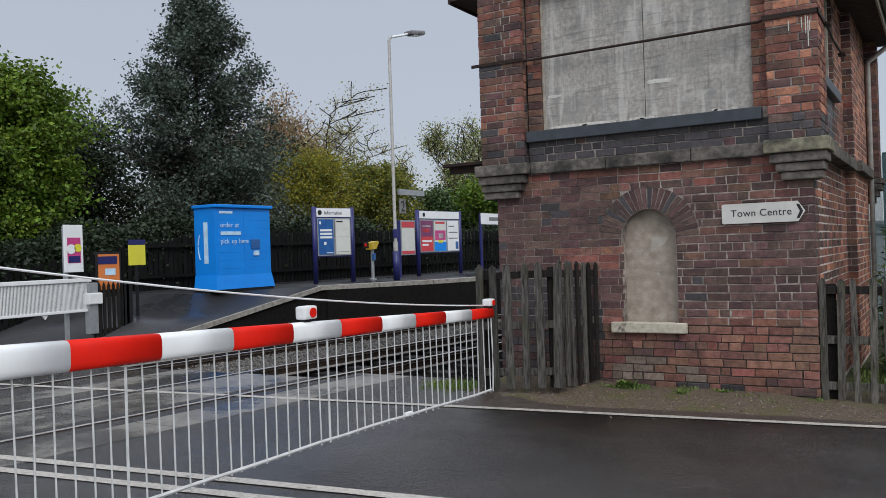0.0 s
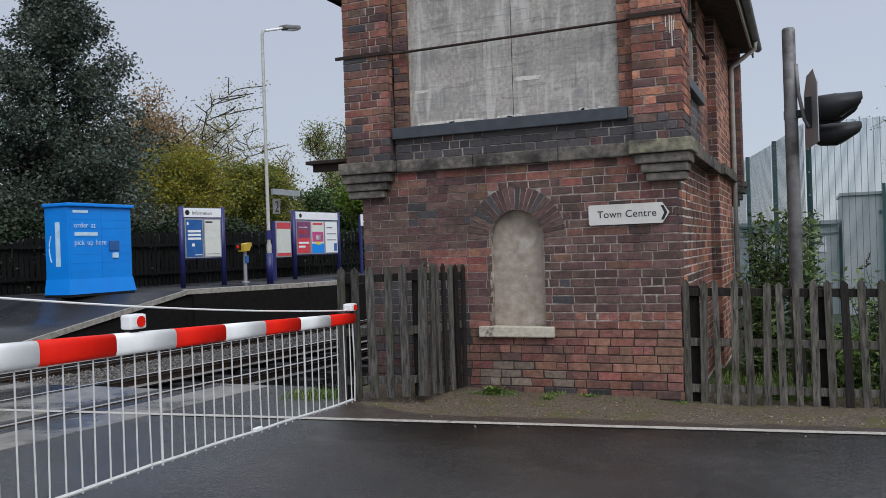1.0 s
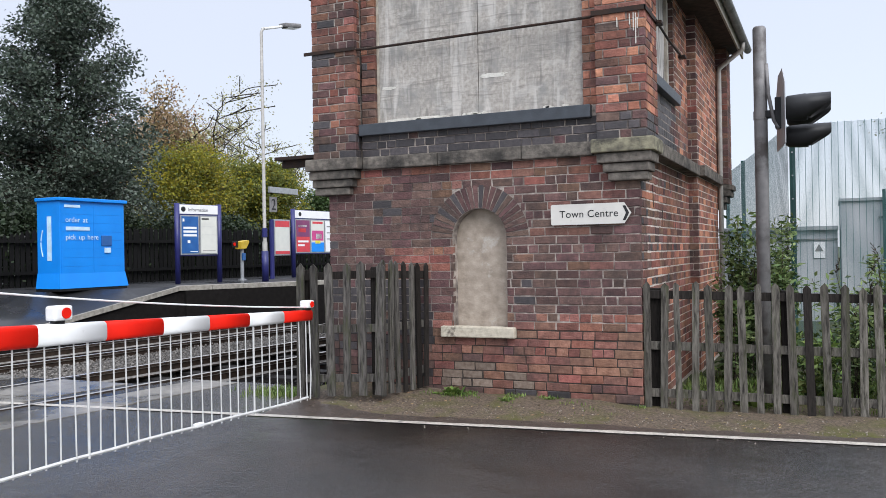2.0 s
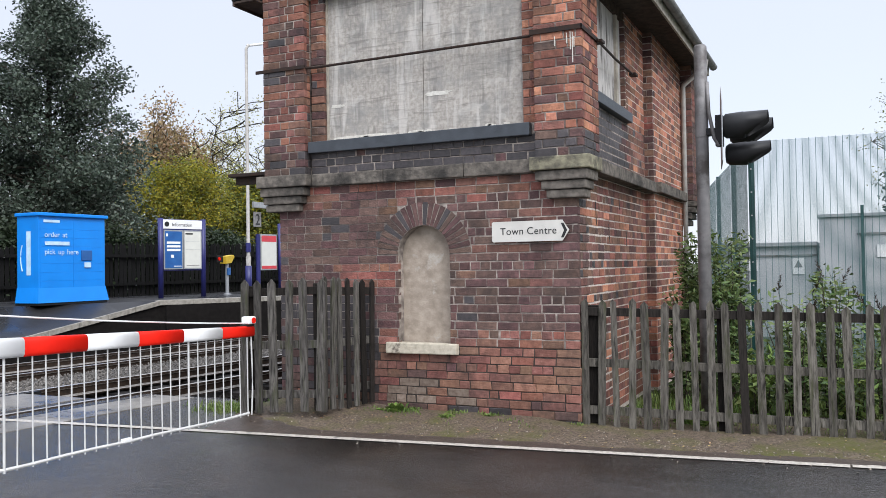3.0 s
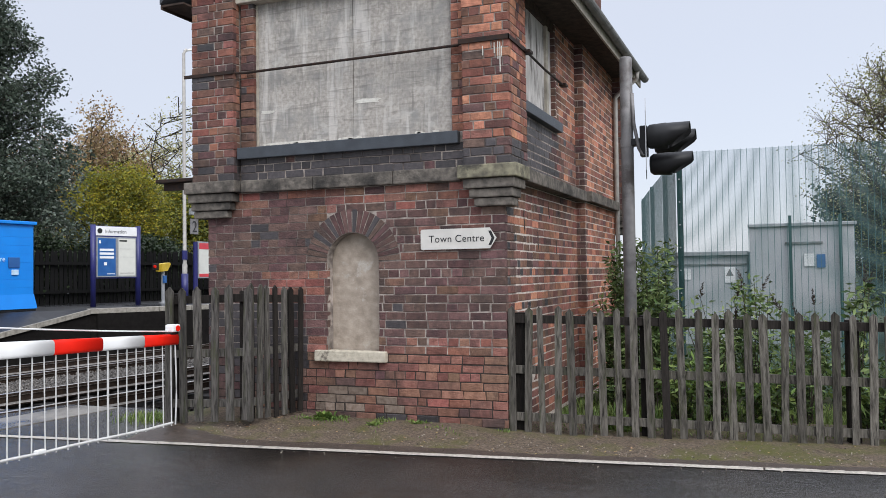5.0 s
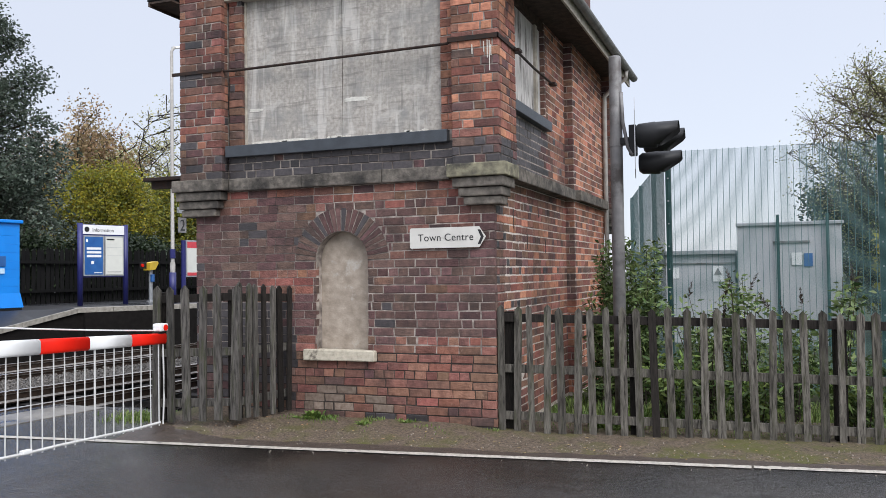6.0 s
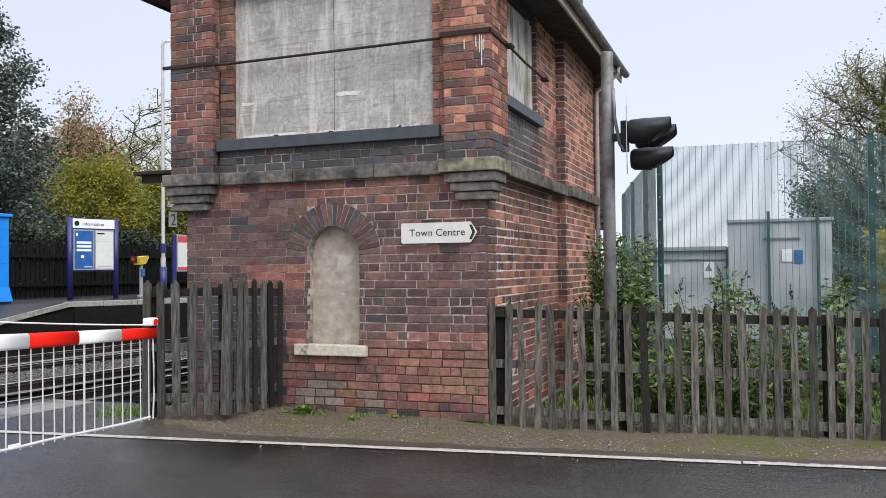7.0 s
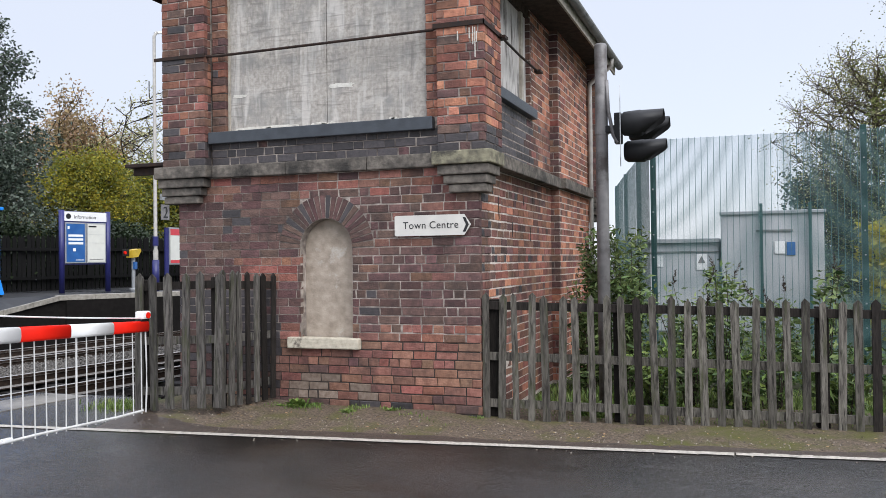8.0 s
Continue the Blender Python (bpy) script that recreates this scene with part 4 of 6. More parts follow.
upper_front = bpy.data.objects["upper_front_wall"]
lay(rows_of(-3.0, -0.44, BAND1 + 0.002, 2.53, rnd), lambda x, z, w: pick(brick_rnd, (M_BLUE, 9), (M_PURPLE, 0.6)), Matrix.Translation((0, 0.002, 0)), upper_front, 300, lambda u, z: True, rnd)
SIDEWAYS = Matrix(((0, -1, 0, 0), (1, 0, 0, 0), (0, 0, 1, 0), (0, 0, 0, 1)))      # u runs along y, the face looks to +x


def facing_x(x):
    return Matrix.Translation((x, 0, 0)) @ SIDEWAYS


def facing_left(x, y1):
    return Matrix.Translation((x, y1, 0)) @ Matrix(((0, 1, 0, 0), (-1, 0, 0, 0), (0, 0, 1, 0), (0, 0, 0, 1)))


lay(rows_of(PIL_R[0], PIL_R[1], BAND1 + 0.002, UP1, rnd), upper_colour, Matrix.Translation((0, PIL_R[2], 0)), pil_r, 300, lambda u, z: True, rnd)
lay(rows_of(PIL_R[2] + 0.06, PIL_R[3], BAND1 + 0.002, UP1, rnd), upper_colour, facing_x(PIL_R[1]), pil_r, 300, lambda u, z: True, rnd)
lay(rows_of(PIL_L[0], PIL_L[1], BAND1 + 0.002, UP1 + 0.1, rnd), left_colour, Matrix.Translation((0, PIL_L[2], 0)), pil_l, 300, lambda u, z: True, rnd)
lay(rows_of(PIL_L[2] + 0.06, 0.02, BAND1 + 0.002, UP1 + 0.1, rnd), left_colour, facing_x(PIL_L[1]), pil_l, 300, lambda u, z: True, rnd)
jambs = [o for o in signal_box.children if o.name.startswith("window_jamb")]
lay(rows_of(-3.0, BX0, 2.66, UP1, rnd), left_colour, Matrix.Translation((0, 0.012, 0)), jambs[0], 300, lambda u, z: True, rnd)
lay(rows_of(0.012 + 0.06, 0.3, 2.66, UP1, rnd), left_colour, facing_x(BX0 - 0.001) , jambs[0], 300, lambda u, z: True, rnd)
lay(rows_of(BX1, -0.44, 2.66, UP1, rnd), upper_colour, Matrix.Translation((0, 0.012, 0)), jambs[1], 300, lambda u, z: True, rnd)
lay(rows_of(0.062, 3.0, BASE, BAND0 - 0.005, rnd, bond="garden"), side_colour, facing_x(XR), side_wall, 260, lambda u, z: u < 1.2, rnd, 0.013)
lay(rows_of(3.06, SIDE, BASE, BAND0 - 0.005, rnd, bond="garden"), bay_colour, facing_x(0.038), side_bay, 0, lambda u, z: False, rnd, 0.013)
lay(rows_of(3.06, SIDE, BAND1 + 0.005, UP1, rnd, bond="garden"), bay_colour, facing_x(0.038), side_bay, 0, lambda u, z: False, rnd, 0.013)
lay(rows_of(-0.1, 0.038, BASE, BAND0, rnd), return_colour, Matrix.Translation((0, 2.994, 0)), side_bay, 0, lambda u, z: False, rnd, 0.013)
lay(rows_of(-0.1, 0.038, BAND1, UP1, rnd), return_colour, Matrix.Translation((0, 2.994, 0)), side_bay, 0, lambda u, z: False, rnd, 0.013)
lay(rows_of(-0.05, 0.19, BAND1 - 0.1, UP1, rnd), return_colour, Matrix.Translation((0, SIDE + 0.006, 0)), far_pil, 0, lambda u, z: False, rnd)
lay(rows_of(SIDE + 0.066, SIDE + 0.48, BAND1 - 0.1, UP1, rnd), return_colour, facing_x(0.189), far_pil, 0, lambda u, z: False, rnd)
uside = bpy.data.objects["upper_side_wall"]
lay(rows_of(0.482, 3.0, BAND1 + 0.005, 2.925, rnd, bond="garden"), side_colour, facing_x(-0.07), uside, 0, lambda u, z: False, rnd, 0.013)
upier = bpy.data.objects["upper_side_pier"]
lay(rows_of(2.06, 3.0, 2.9, UP1, rnd, bond="garden"), bay_colour, facing_x(-0.07), upier, 0, lambda u, z: False, rnd, 0.013)
lay(rows_of(-0.2, -0.07, 3.02, UP1, rnd), return_colour, Matrix.Translation((0, 1.992, 0)), upier, 0, lambda u, z: False, rnd, 0.013)

# direction sign on the wall
town_sign = thing("direction_sign", "white pointed direction sign reading Town Centre on the brick wall", "sign")
SX0, SX1, SZ0, SZ1 = -0.915, -0.145, 1.53, 1.725
part("plate", prism(bmesh.new(), [(SX0 + 0.012, SZ0), (SX1 - 0.065, SZ0), (SX1, (SZ0 + SZ1) / 2), (SX1 - 0.065, SZ1), (SX0 + 0.012, SZ1), (SX0, SZ1 - 0.012), (SX0, SZ0 + 0.012)], 0.004, Matrix.Translation((0, -0.03, 0))), M_SIGN, town_sign)
lettering("wording", "Town", 0.097, M_INK, town_sign, pose(SX0 + 0.085, -0.0315, SZ0 + 0.068), spacing=1.06)
lettering("wording", "Centre", 0.097, M_INK, town_sign, pose(SX0 + 0.355, -0.0315, SZ0 + 0.068), spacing=1.06)
cx = SX1 - 0.02
zc = (SZ0 + SZ1) / 2
part("arrow", prism(bmesh.new(), [(cx - 0.06, zc + 0.068), (cx - 0.033, zc + 0.068), (cx, zc), (cx - 0.033, zc - 0.068), (cx - 0.06, zc - 0.068), (cx - 0.029, zc)], 0.002, Matrix.Translation((0, -0.032, 0))), M_INK, town_sign, "black chevron arrow")
part("fixing", boxed(SX0 + 0.2, -0.026, SZ0 + 0.02, SX0 + 0.24, 0.01, SZ1 - 0.02), M_GALV, town_sign)
part("fixing", boxed(SX1 - 0.2, -0.026, SZ0 + 0.02, SX1 - 0.16, 0.01, SZ1 - 0.02), M_GALV, town_sign)


# ---------------------------------------------------------------- timber picket fences
def picket_mesh(w, h, t, rnd, material):
    bm = prism(bmesh.new(), [(-w / 2, 0), (w / 2, 0), (w / 2 + rnd.uniform(-0.004, 0.004), h - w * 0.55), (rnd.uniform(-0.006, 0.006), h), (-w / 2 + rnd.uniform(-0.004, 0.004), h - w * 0.55)], t)
    return mesh_of("picket", bm, material)


fence_rnd = random.Random(21)


def picket_fence(start, stop, foot0, foot1, top0, top1, count, label, posts, width=0.064, rails=(0.13, 0.5, 0.9), dark=0.06, wood=None):
    """Pickets on rails from start to stop; posts: fractions at which a square post stands behind."""
    a, b = Vector((*start, 0)), Vector((*stop, 0))
    along = (b - a).normalized()
    yaw = math.degrees(math.atan2(along.y, along.x))
    f = thing("picket_fence", label, "fence", group="weathered picket fences")
    length = (b - a).length
    for k in range(count):
        s = k / (count - 1)
        p = a.lerp(b, s)
        foot = foot0 + (foot1 - foot0) * s + fence_rnd.uniform(-0.015, 0.015)
        top = top0 + (top1 - top0) * s + fence_rnd.uniform(-0.018, 0.018)
        w = width * fence_rnd.uniform(0.88, 1.1)
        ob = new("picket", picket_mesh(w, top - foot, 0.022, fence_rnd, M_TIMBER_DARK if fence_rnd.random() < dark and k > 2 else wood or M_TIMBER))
        ob.parent = f
        ob.matrix_basis = pose(p.x, p.y, foot, fence_rnd.uniform(-0.6, 0.6), fence_rnd.uniform(-1.3, 1.3), yaw + fence_rnd.uniform(-2, 2))
    for r in rails:
        z0 = foot0 + (top0 - foot0) * r - 0.035
        z1 = foot1 + (top1 - foot1) * r - 0.035
        bm = boxed(-0.03, 0.026, 0, length + 0.03, 0.066, 0.075, bevel=0.004)
        tilt = math.degrees(math.atan2(z1 - z0, length))
        bmesh.ops.transform(bm, matrix=pose(a.x, a.y, z0, 0, -tilt, yaw), verts=bm.verts[:])
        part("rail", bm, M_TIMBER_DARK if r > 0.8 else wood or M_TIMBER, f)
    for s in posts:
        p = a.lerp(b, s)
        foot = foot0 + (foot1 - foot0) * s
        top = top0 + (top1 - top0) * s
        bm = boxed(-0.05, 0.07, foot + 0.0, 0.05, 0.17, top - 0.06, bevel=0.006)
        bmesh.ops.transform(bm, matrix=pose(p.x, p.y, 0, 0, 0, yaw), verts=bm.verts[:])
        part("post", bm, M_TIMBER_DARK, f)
    return f


picket_fence((-0.03, 0.02), (3.55, 0.45), -0.19, -0.26, 0.985, 0.90, 27, "weathered grey timber picket fence beside the verge", (0.02, 0.335, 0.81))
picket_fence((3.68, 0.47), (7.5, 0.93), -0.26, -0.3, 0.90, 0.86, 29, "weathered grey timber picket fence beside the verge", (0.3, 0.6, 0.95))
picket_fence((-3.22, -0.90), (-2.40, -0.80), -0.095, -0.065, 1.2, 1.225, 6, "short weathered timber picket screen beside the barrier tip", (0.02, 0.95), width=0.082, dark=0.1, wood=M_TIMBER_WET)
# most pickets take the dark wood: this side's shade is in the colour
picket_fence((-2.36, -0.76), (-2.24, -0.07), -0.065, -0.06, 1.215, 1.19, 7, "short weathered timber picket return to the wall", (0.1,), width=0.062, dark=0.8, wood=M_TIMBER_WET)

# ---------------------------------------------------------------- level crossing barrier
barrier = thing("level_crossing_barrier", "lowered red and white striped crossing barrier with white skirt", "barrier")


def beam_at(y):
    s = (-1.04 - y) / 5.2
    return -3.0, 0.715 + 0.17 * s, 0.05 + 0.036 * s       # x, middle height, half height


marks = [-1.04, -1.50, -2.0, -2.51, -3.02, -3.56, -4.11, -4.69, -5.27, -5.87, -6.47, -7.06, -7.67, -8.28, -8.6]
for k, (y1, y0) in enumerate(zip(marks, marks[1:])):
    bm = bmesh.new()
    rings = []
    for y in (y0, y1):
        x, z, h = beam_at(y)
        ring = []
        for i in range(18):
            a = 2 * math.pi * i / 18
            c, q = math.cos(a), math.sin(a)
            ring.append(bm.verts.new((x + 0.6 * h * math.copysign(abs(c) ** 0.6, c), y, z + h * math.copysign(abs(q) ** 0.6, q))))
        rings.append(ring)
    for i in range(18):
        f = bm.faces.new((rings[0][i], rings[0][(i + 1) % 18], rings[1][(i + 1) % 18], rings[1][i]))
        f.smooth = True
    bm.faces.new(rings[0])
    bm.faces.new(rings[1])
    bmesh.ops.recalc_face_normals(bm, faces=bm.faces[:])
    part("beam_stripe", bm, M_REDP if k % 2 == 0 else M_WHITE, barrier, "red reflective stripe" if k % 2 == 0 else "")
skirt_rnd = random.Random(5)
y = -1.12
n_bar = 0
while y > -8.4:
    x, z, h = beam_at(y)
    low = -0.055 + 0.045 * min(1, (-1.12 - y) / 2.5)
    bm = tube(bmesh.new(), [(x, y, z - h + 0.01), (x + skirt_rnd.uniform(-0.006, 0.006), y + skirt_rnd.uniform(-0.008, 0.008), low - 0.03)], 0.0088 if n_bar % 16 == 7 else 0.0056, 6)
    part("skirt_bar", bm, M_SKIRT, barrier)
    y -= 0.1125 + skirt_rnd.uniform(-0.004, 0.004)
    n_bar += 1
bm = bmesh.new()
ys = [-1.10 - 0.3 * k for k in range(25)]
tube(bm, [(beam_at(v)[0], v, -0.055 + 0.045 * min(1, (-1.12 - v) / 2.5) - 0.005 + skirt_rnd.uniform(-0.006, 0.006)) for v in ys], 0.012, 6)
part("skirt_bottom_rail", bm, M_SKIRT, barrier)
part("skirt_bar", tube(bmesh.new(), [(-3.0, -1.06, 0.68), (-2.998, -1.05, 0.4), (-3.0, -1.045, 0.15), (-3.0, -1.06, -0.08)], 0.0075, 6), M_SKIRT, barrier, "bent end bar of the skirt")
for v in (-2.62,):
    x, z, h = beam_at(v)
    part("skirt_foot", boxed(x - 0.02, v - 0.045, -0.04, x + 0.02, v + 0.045, -0.008, bevel=0.008), M_WHITE, barrier)
for y, s in ((-1.1, 0.8), (-3.93, 1.0), (-7.0, 1.0)):
    x, z, h = beam_at(y)
    t = z + h
    housing = part("barrier_lamp", boxed(x - 0.05, y - 0.055 * s, t + 0.018, x + 0.045, y + 0.085 * s, t + 0.115 * s, bevel=0.018), M_WHITE, barrier, "small white warning lamp on the beam")
    part("lens", tube(bmesh.new(), [(x + 0.042, y + 0.03 * s, t + 0.066 * s), (x + 0.052, y + 0.03 * s, t + 0.066 * s)], 0.036 * s, 14), M_REDP, housing, "red lamp lens")
    part("bracket", boxed(x - 0.02, y - 0.04, t - 0.005, x + 0.02, y + 0.04, t + 0.02), M_SIGNAL, housing)
cable = []
for k in range(26):
    y = -1.05 - 7.4 * k / 25
    x, z, h = beam_at(y)
    cable.append((x - 0.02, y, 0.79 + 0.065 * (-1.05 - y) + 0.0085 * (-1.05 - y) ** 2))
part("stay_wire", tube(bmesh.new(), cable, 0.007, 6), M_WHITE, barrier, "thin white stay wire above the beam")
ped = part("pedestal", boxed(-3.0, -9.3, ROAD_Z, -2.4, -8.55, 0.95, bevel=0.03), M_GALV, barrier, "grey barrier machine cabinet")

# ---------------------------------------------------------------- road traffic signal
sig = thing("crossing_signal", "black level crossing light signal on a tall grey post", "traffic light")
SPX, SPY = 0.925, 0.9
part("post", tube(bmesh.new(), [(SPX, SPY, -0.35), (SPX, SPY, 3.40), (SPX, SPY, 3.42)], [0.062, 0.062, 0.05], 18), M_GREY_POST, sig, "grey painted steel post", smooth=True)
part("collar", tube(bmesh.new(), [(SPX, SPY, 2.52), (SPX, SPY, 2.6)], 0.068, 18), M_GREY_POST, sig)
arm = bmesh.new()
box(arm, SPX + 0.03, SPY - 0.05, 2.53, SPX + 0.24, SPY + 0.05, 2.60, bevel=0.008)
box(arm, SPX + 0.13, SPY - 0.06, 2.42, SPX + 0.2, SPY + 0.06, 2.72, bevel=0.01)
part("bracket", arm, M_SIGNAL, sig)
part("conduit", tube(bmesh.new(), [(SPX + 0.06, SPY - 0.03, 3.05), (SPX + 0.075, SPY - 0.05, 2.75), (SPX + 0.12, SPY - 0.05, 2.5), (SPX + 0.16, SPY - 0.05, 2.42), (SPX + 0.19, SPY - 0.03, 2.46)], 0.018, 8), M_GREY_POST, sig, "grey cable conduit", smooth=True)
part("backing_board", prism(bmesh.new(), [(-0.3, 2.24), (0.5, 2.24), (0.5, 2.8), (0.3, 2.96), (-0.1, 2.96), (-0.3, 2.8)], 0.008, pose(SPX + 0.2, SPY - 0.1, 0, 0, 0, 98)), M_GALV, sig, "thin backing board seen edge-on")


def head(y, z, s):
    h = part("signal_head", tube(bmesh.new(), [(SPX + 0.22, y, z), (SPX + 0.25, y, z), (SPX + 0.40, y, z), (SPX + 0.42, y, z)], [0.09 * s, 0.115 * s, 0.125 * s, 0.12 * s], 28), M_SIGNAL, sig, smooth=True)
    bm = bmesh.new()
    n = 20
    outer, inner = [], []
    for i in range(n + 1):
        a = math.radians(-55 + 290 * i / n)
        reach = 0.62 - 0.17 * max(0.0, -math.sin(a) + 0.2)
        for lst, r in ((outer, 0.128), (inner, 0.122)):
            lst.append([bm.verts.new((SPX + x, y + r * s * math.cos(a), z + r * s * math.sin(a) * 0.95)) for x in (0.40, reach)])
    for lst in (outer, inner):
        for p, q in zip(lst, lst[1:]):
            bm.faces.new((p[0], q[0], q[1], p[1]))
    for p, q, r, t in zip(outer, outer[1:], inner, inner[1:]):
        bm.faces.new((p[1], q[1], t[1], r[1]))
    bmesh.ops.recalc_face_normals(bm, faces=bm.faces[:])
    part("hood", bm, M_SIGNAL, h, smooth=True)
    part("lens", tube(bmesh.new(), [(SPX + 0.415, y, z), (SPX + 0.43, y, z)], [0.1 * s, 0.06 * s], 18), M_LENS, h, "dark red lens")


head(SPY - 0.2, 2.58, 1.0)
head(SPY + 0.38, 2.60, 1.0)
head(SPY + 0.02, 2.34, 0.9)


# ---------------------------------------------------------------- verge, crossing deck, track bed
def verge_height(x, y):
    d = y - road_y(x, 0.06)
    up = (0.075 + 0.04 * min(1.0, max(0.0, (-1.9 - x) / 0.5))) * min(1.0, max(0.0, d / 0.75)) * (1.0 if x < -0.6 else max(0.15, 1.0 - (x + 0.6) / 1.0))
    return ROAD_Z + 0.004 + up + 0.012 * noise.noise((x * 3, y * 3, 0)) * min(1, max(0, d) * 4) + 0.005 * noise.noise((x * 14, y * 14, 1))


def terrain(x0, x1, nx, lo, hi, ny, height):
    bm = bmesh.new()
    grid = []
    for i in range(nx + 1):
        x = x0 + (x1 - x0) * i / nx
        a, b = lo(x), hi(x)
        grid.append([bm.verts.new((x, a + (b - a) * j / ny, height(x, a + (b - a) * j / ny))) for j in range(ny + 1)])
    for i in range(nx):
        for j in range(ny):
            bm.faces.new((grid[i][j], grid[i + 1][j], grid[i + 1][j + 1], grid[i][j + 1]))
    return bm


solid("verge", terrain(-3.35, 9.0, 120, lambda x: road_y(x) + 0.043 + 0.008 * noise.noise((x * 2.2, 0, 5)) + 0.006 * noise.noise((x * 7, 0, 9)), lambda x: 1.0 + 0.12 * max(0, x), 22, verge_height), M_VERGE,
      "gritty soil verge with moss between road and wall", "verge", kind="structure", smooth=True)
solid("verge_edge", terrain(-3.34, 9.0, 160, lambda x: road_y(x) + 0.045 + 0.008 * noise.noise((x * 2.2, 0, 5)),
                            lambda x: road_y(x) + 0.2 + 0.07 * noise.noise((x * 1.7, 0, 15)) + 0.04 * noise.noise((x * 6, 0, 19)) + 0.28 * max(0.0, min(1.0, (-2.3 - x) / 0.8)), 8, lambda x, y: verge_height(x, y) + 0.004), M_SOIL,
      "dark damp soil along the road's edge line", "verge", kind="structure", smooth=True)
solid("side_ground", slab([(-0.3, 0.8), (60, 7), (60, 60), (-0.3, 60)], -0.6, -0.27), M_EARTH, "overgrown ground behind the picket fence", "ground", kind="structure")
DECK_END = 0.25
solid("crossing_deck", slab([(-13.5, road_y(-13.5, -0.155)), (-3.36, road_y(-3.36, -0.155)), (-3.36, -0.35), (-4.3, DECK_END), (-5.66, DECK_END), (-5.7, -0.25), (-13.5, -0.5)], -0.6, ROAD_Z - 0.002), M_DECK,
      "wet asphalt deck of the level crossing", "road", kind="structure")


def along_rail(x_ref, y):
    return x_ref + 0.1 * (y + 1.5)


for x_ref, w in ((-5.3, 0.62), (-6.72, 1.1), (-8.2, 0.55)):
    k = 0
    y0 = -8.6
    last = DECK_END - 0.05 if x_ref > -5.5 else -0.3
    while y0 < last - 0.1:
        y1 = min(y0 + 1.8, last)
        bm = slab([(along_rail(x_ref - w / 2, y0), y0), (along_rail(x_ref + w / 2, y0), y0), (along_rail(x_ref + w / 2, y1 - 0.015), y1 - 0.015), (along_rail(x_ref - w / 2, y1 - 0.015), y1 - 0.015)], ROAD_Z - 0.1, ROAD_Z + 0.006)
        solid("crossing_panel", bm, M_CONCRETE, "worn wet concrete panel beside the rail", "paving", group="crossing panels", kind="structure")
        y0 += 1.8

solid("track_bed", slab([(-11.0, DECK_END - 0.75), (-3.5, DECK_END - 0.75), (-3.5, 60), (-8, 60)], -0.6, -0.46), M_BALLAST, "wet track ballast with the pit's shade in its colour", "track bed", kind="structure")
for x_ref in (-5.93, -7.34, -9.15, -10.55):
    bm = bmesh.new()
    prof = [(-0.035, 0.0), (0.035, 0.0), (0.037, -0.03), (0.012, -0.045), (0.012, -0.12), (0.07, -0.14), (0.07, -0.155), (-0.07, -0.155), (-0.07, -0.14), (-0.012, -0.12), (-0.012, -0.045), (-0.037, -0.03)]
    ends = []
    for y in (-30, 45):
        ends.append([bm.verts.new((along_rail(x_ref, y) + dx, y, ROAD_Z + 0.012 + dz)) for dx, dz in prof])
    for i in range(len(prof)):
        j = (i + 1) % len(prof)
        bm.faces.new((ends[0][i], ends[0][j], ends[1][j], ends[1][i]))
    bmesh.ops.recalc_face_normals(bm, faces=bm.faces[:])
    dark_sides(solid("rail", bm, M_RAIL, "steel running rail set in the crossing", "rail", group="running rails"), M_RAIL_SIDE)
    if x_ref > -9.2:
        side = 1 if x_ref in (-7.34,) else -1
        # raised black strip in place of the dark, shaded groove along the rail
        bm = slab([(along_rail(x_ref + side * 0.085 - 0.028, y), y) if i in (0, 3) else (along_rail(x_ref + side * 0.085 + 0.028, y), y) for i, y in enumerate((-8.6, -8.6, DECK_END - 0.32, DECK_END - 0.32))], ROAD_Z - 0.09, ROAD_Z + 0.0085)
        solid("flangeway", bm, M_SIGNAL, "black strip standing for the shaded flangeway groove", "rail", group="flangeways", kind="structure")
for x_ref in (-6.66, -9.87):
    y = DECK_END + 0.2
    while y < 20:
        x = along_rail(x_ref, y)
        bm = boxed(x - 1.25, y - 0.125, -0.5, x + 1.25, y + 0.125, -0.375, bevel=0.01)
        solid("sleeper", bm, M_SLEEPER, "wet railway sleeper in ballast, darkened for the pit's shade", "sleeper", group="sleepers")
        y += 0.66
stone_rnd = random.Random(31)


def stones(name, count, place, size, material, label, category):
    vs, fs = [], []
    for _ in range(count):
        c, s = Vector(place()), size()
        b = len(vs)
        m = Euler((stone_rnd.uniform(0, 6), stone_rnd.uniform(0, 6), stone_rnd.uniform(0, 6))).to_matrix()
        for v in ((1, 0, 0), (-1, 0, 0), (0, 1, 0), (0, -1, 0), (0, 0, 1), (0, 0, -1)):
            vs.append(c + m @ (Vector(v) * s * stone_rnd.uniform(0.6, 1.1)))
        fs += [(b + i, b + j, b + k) for i, j, k in ((0, 2, 4), (2, 1, 4), (1, 3, 4), (3, 0, 4), (2, 0, 5), (1, 2, 5), (3, 1, 5), (0, 3, 5))]
    me = bpy.data.meshes.new(name)
    me.from_pydata(vs, [], fs)
    me.materials.append(material)
    return tagged(new(name, me), label, category, kind="stuff")


solid("ballast_ridge", slab([(along_rail(-8.75, -0.5), -0.5), (along_rail(-7.42, -0.32), -0.32), (along_rail(-7.42, 40), 40), (along_rail(-8.75, 40), 40)], -0.6, -0.25), M_BALLAST_PALE, "ridge of pale grey ballast along the track", "track bed", kind="structure")


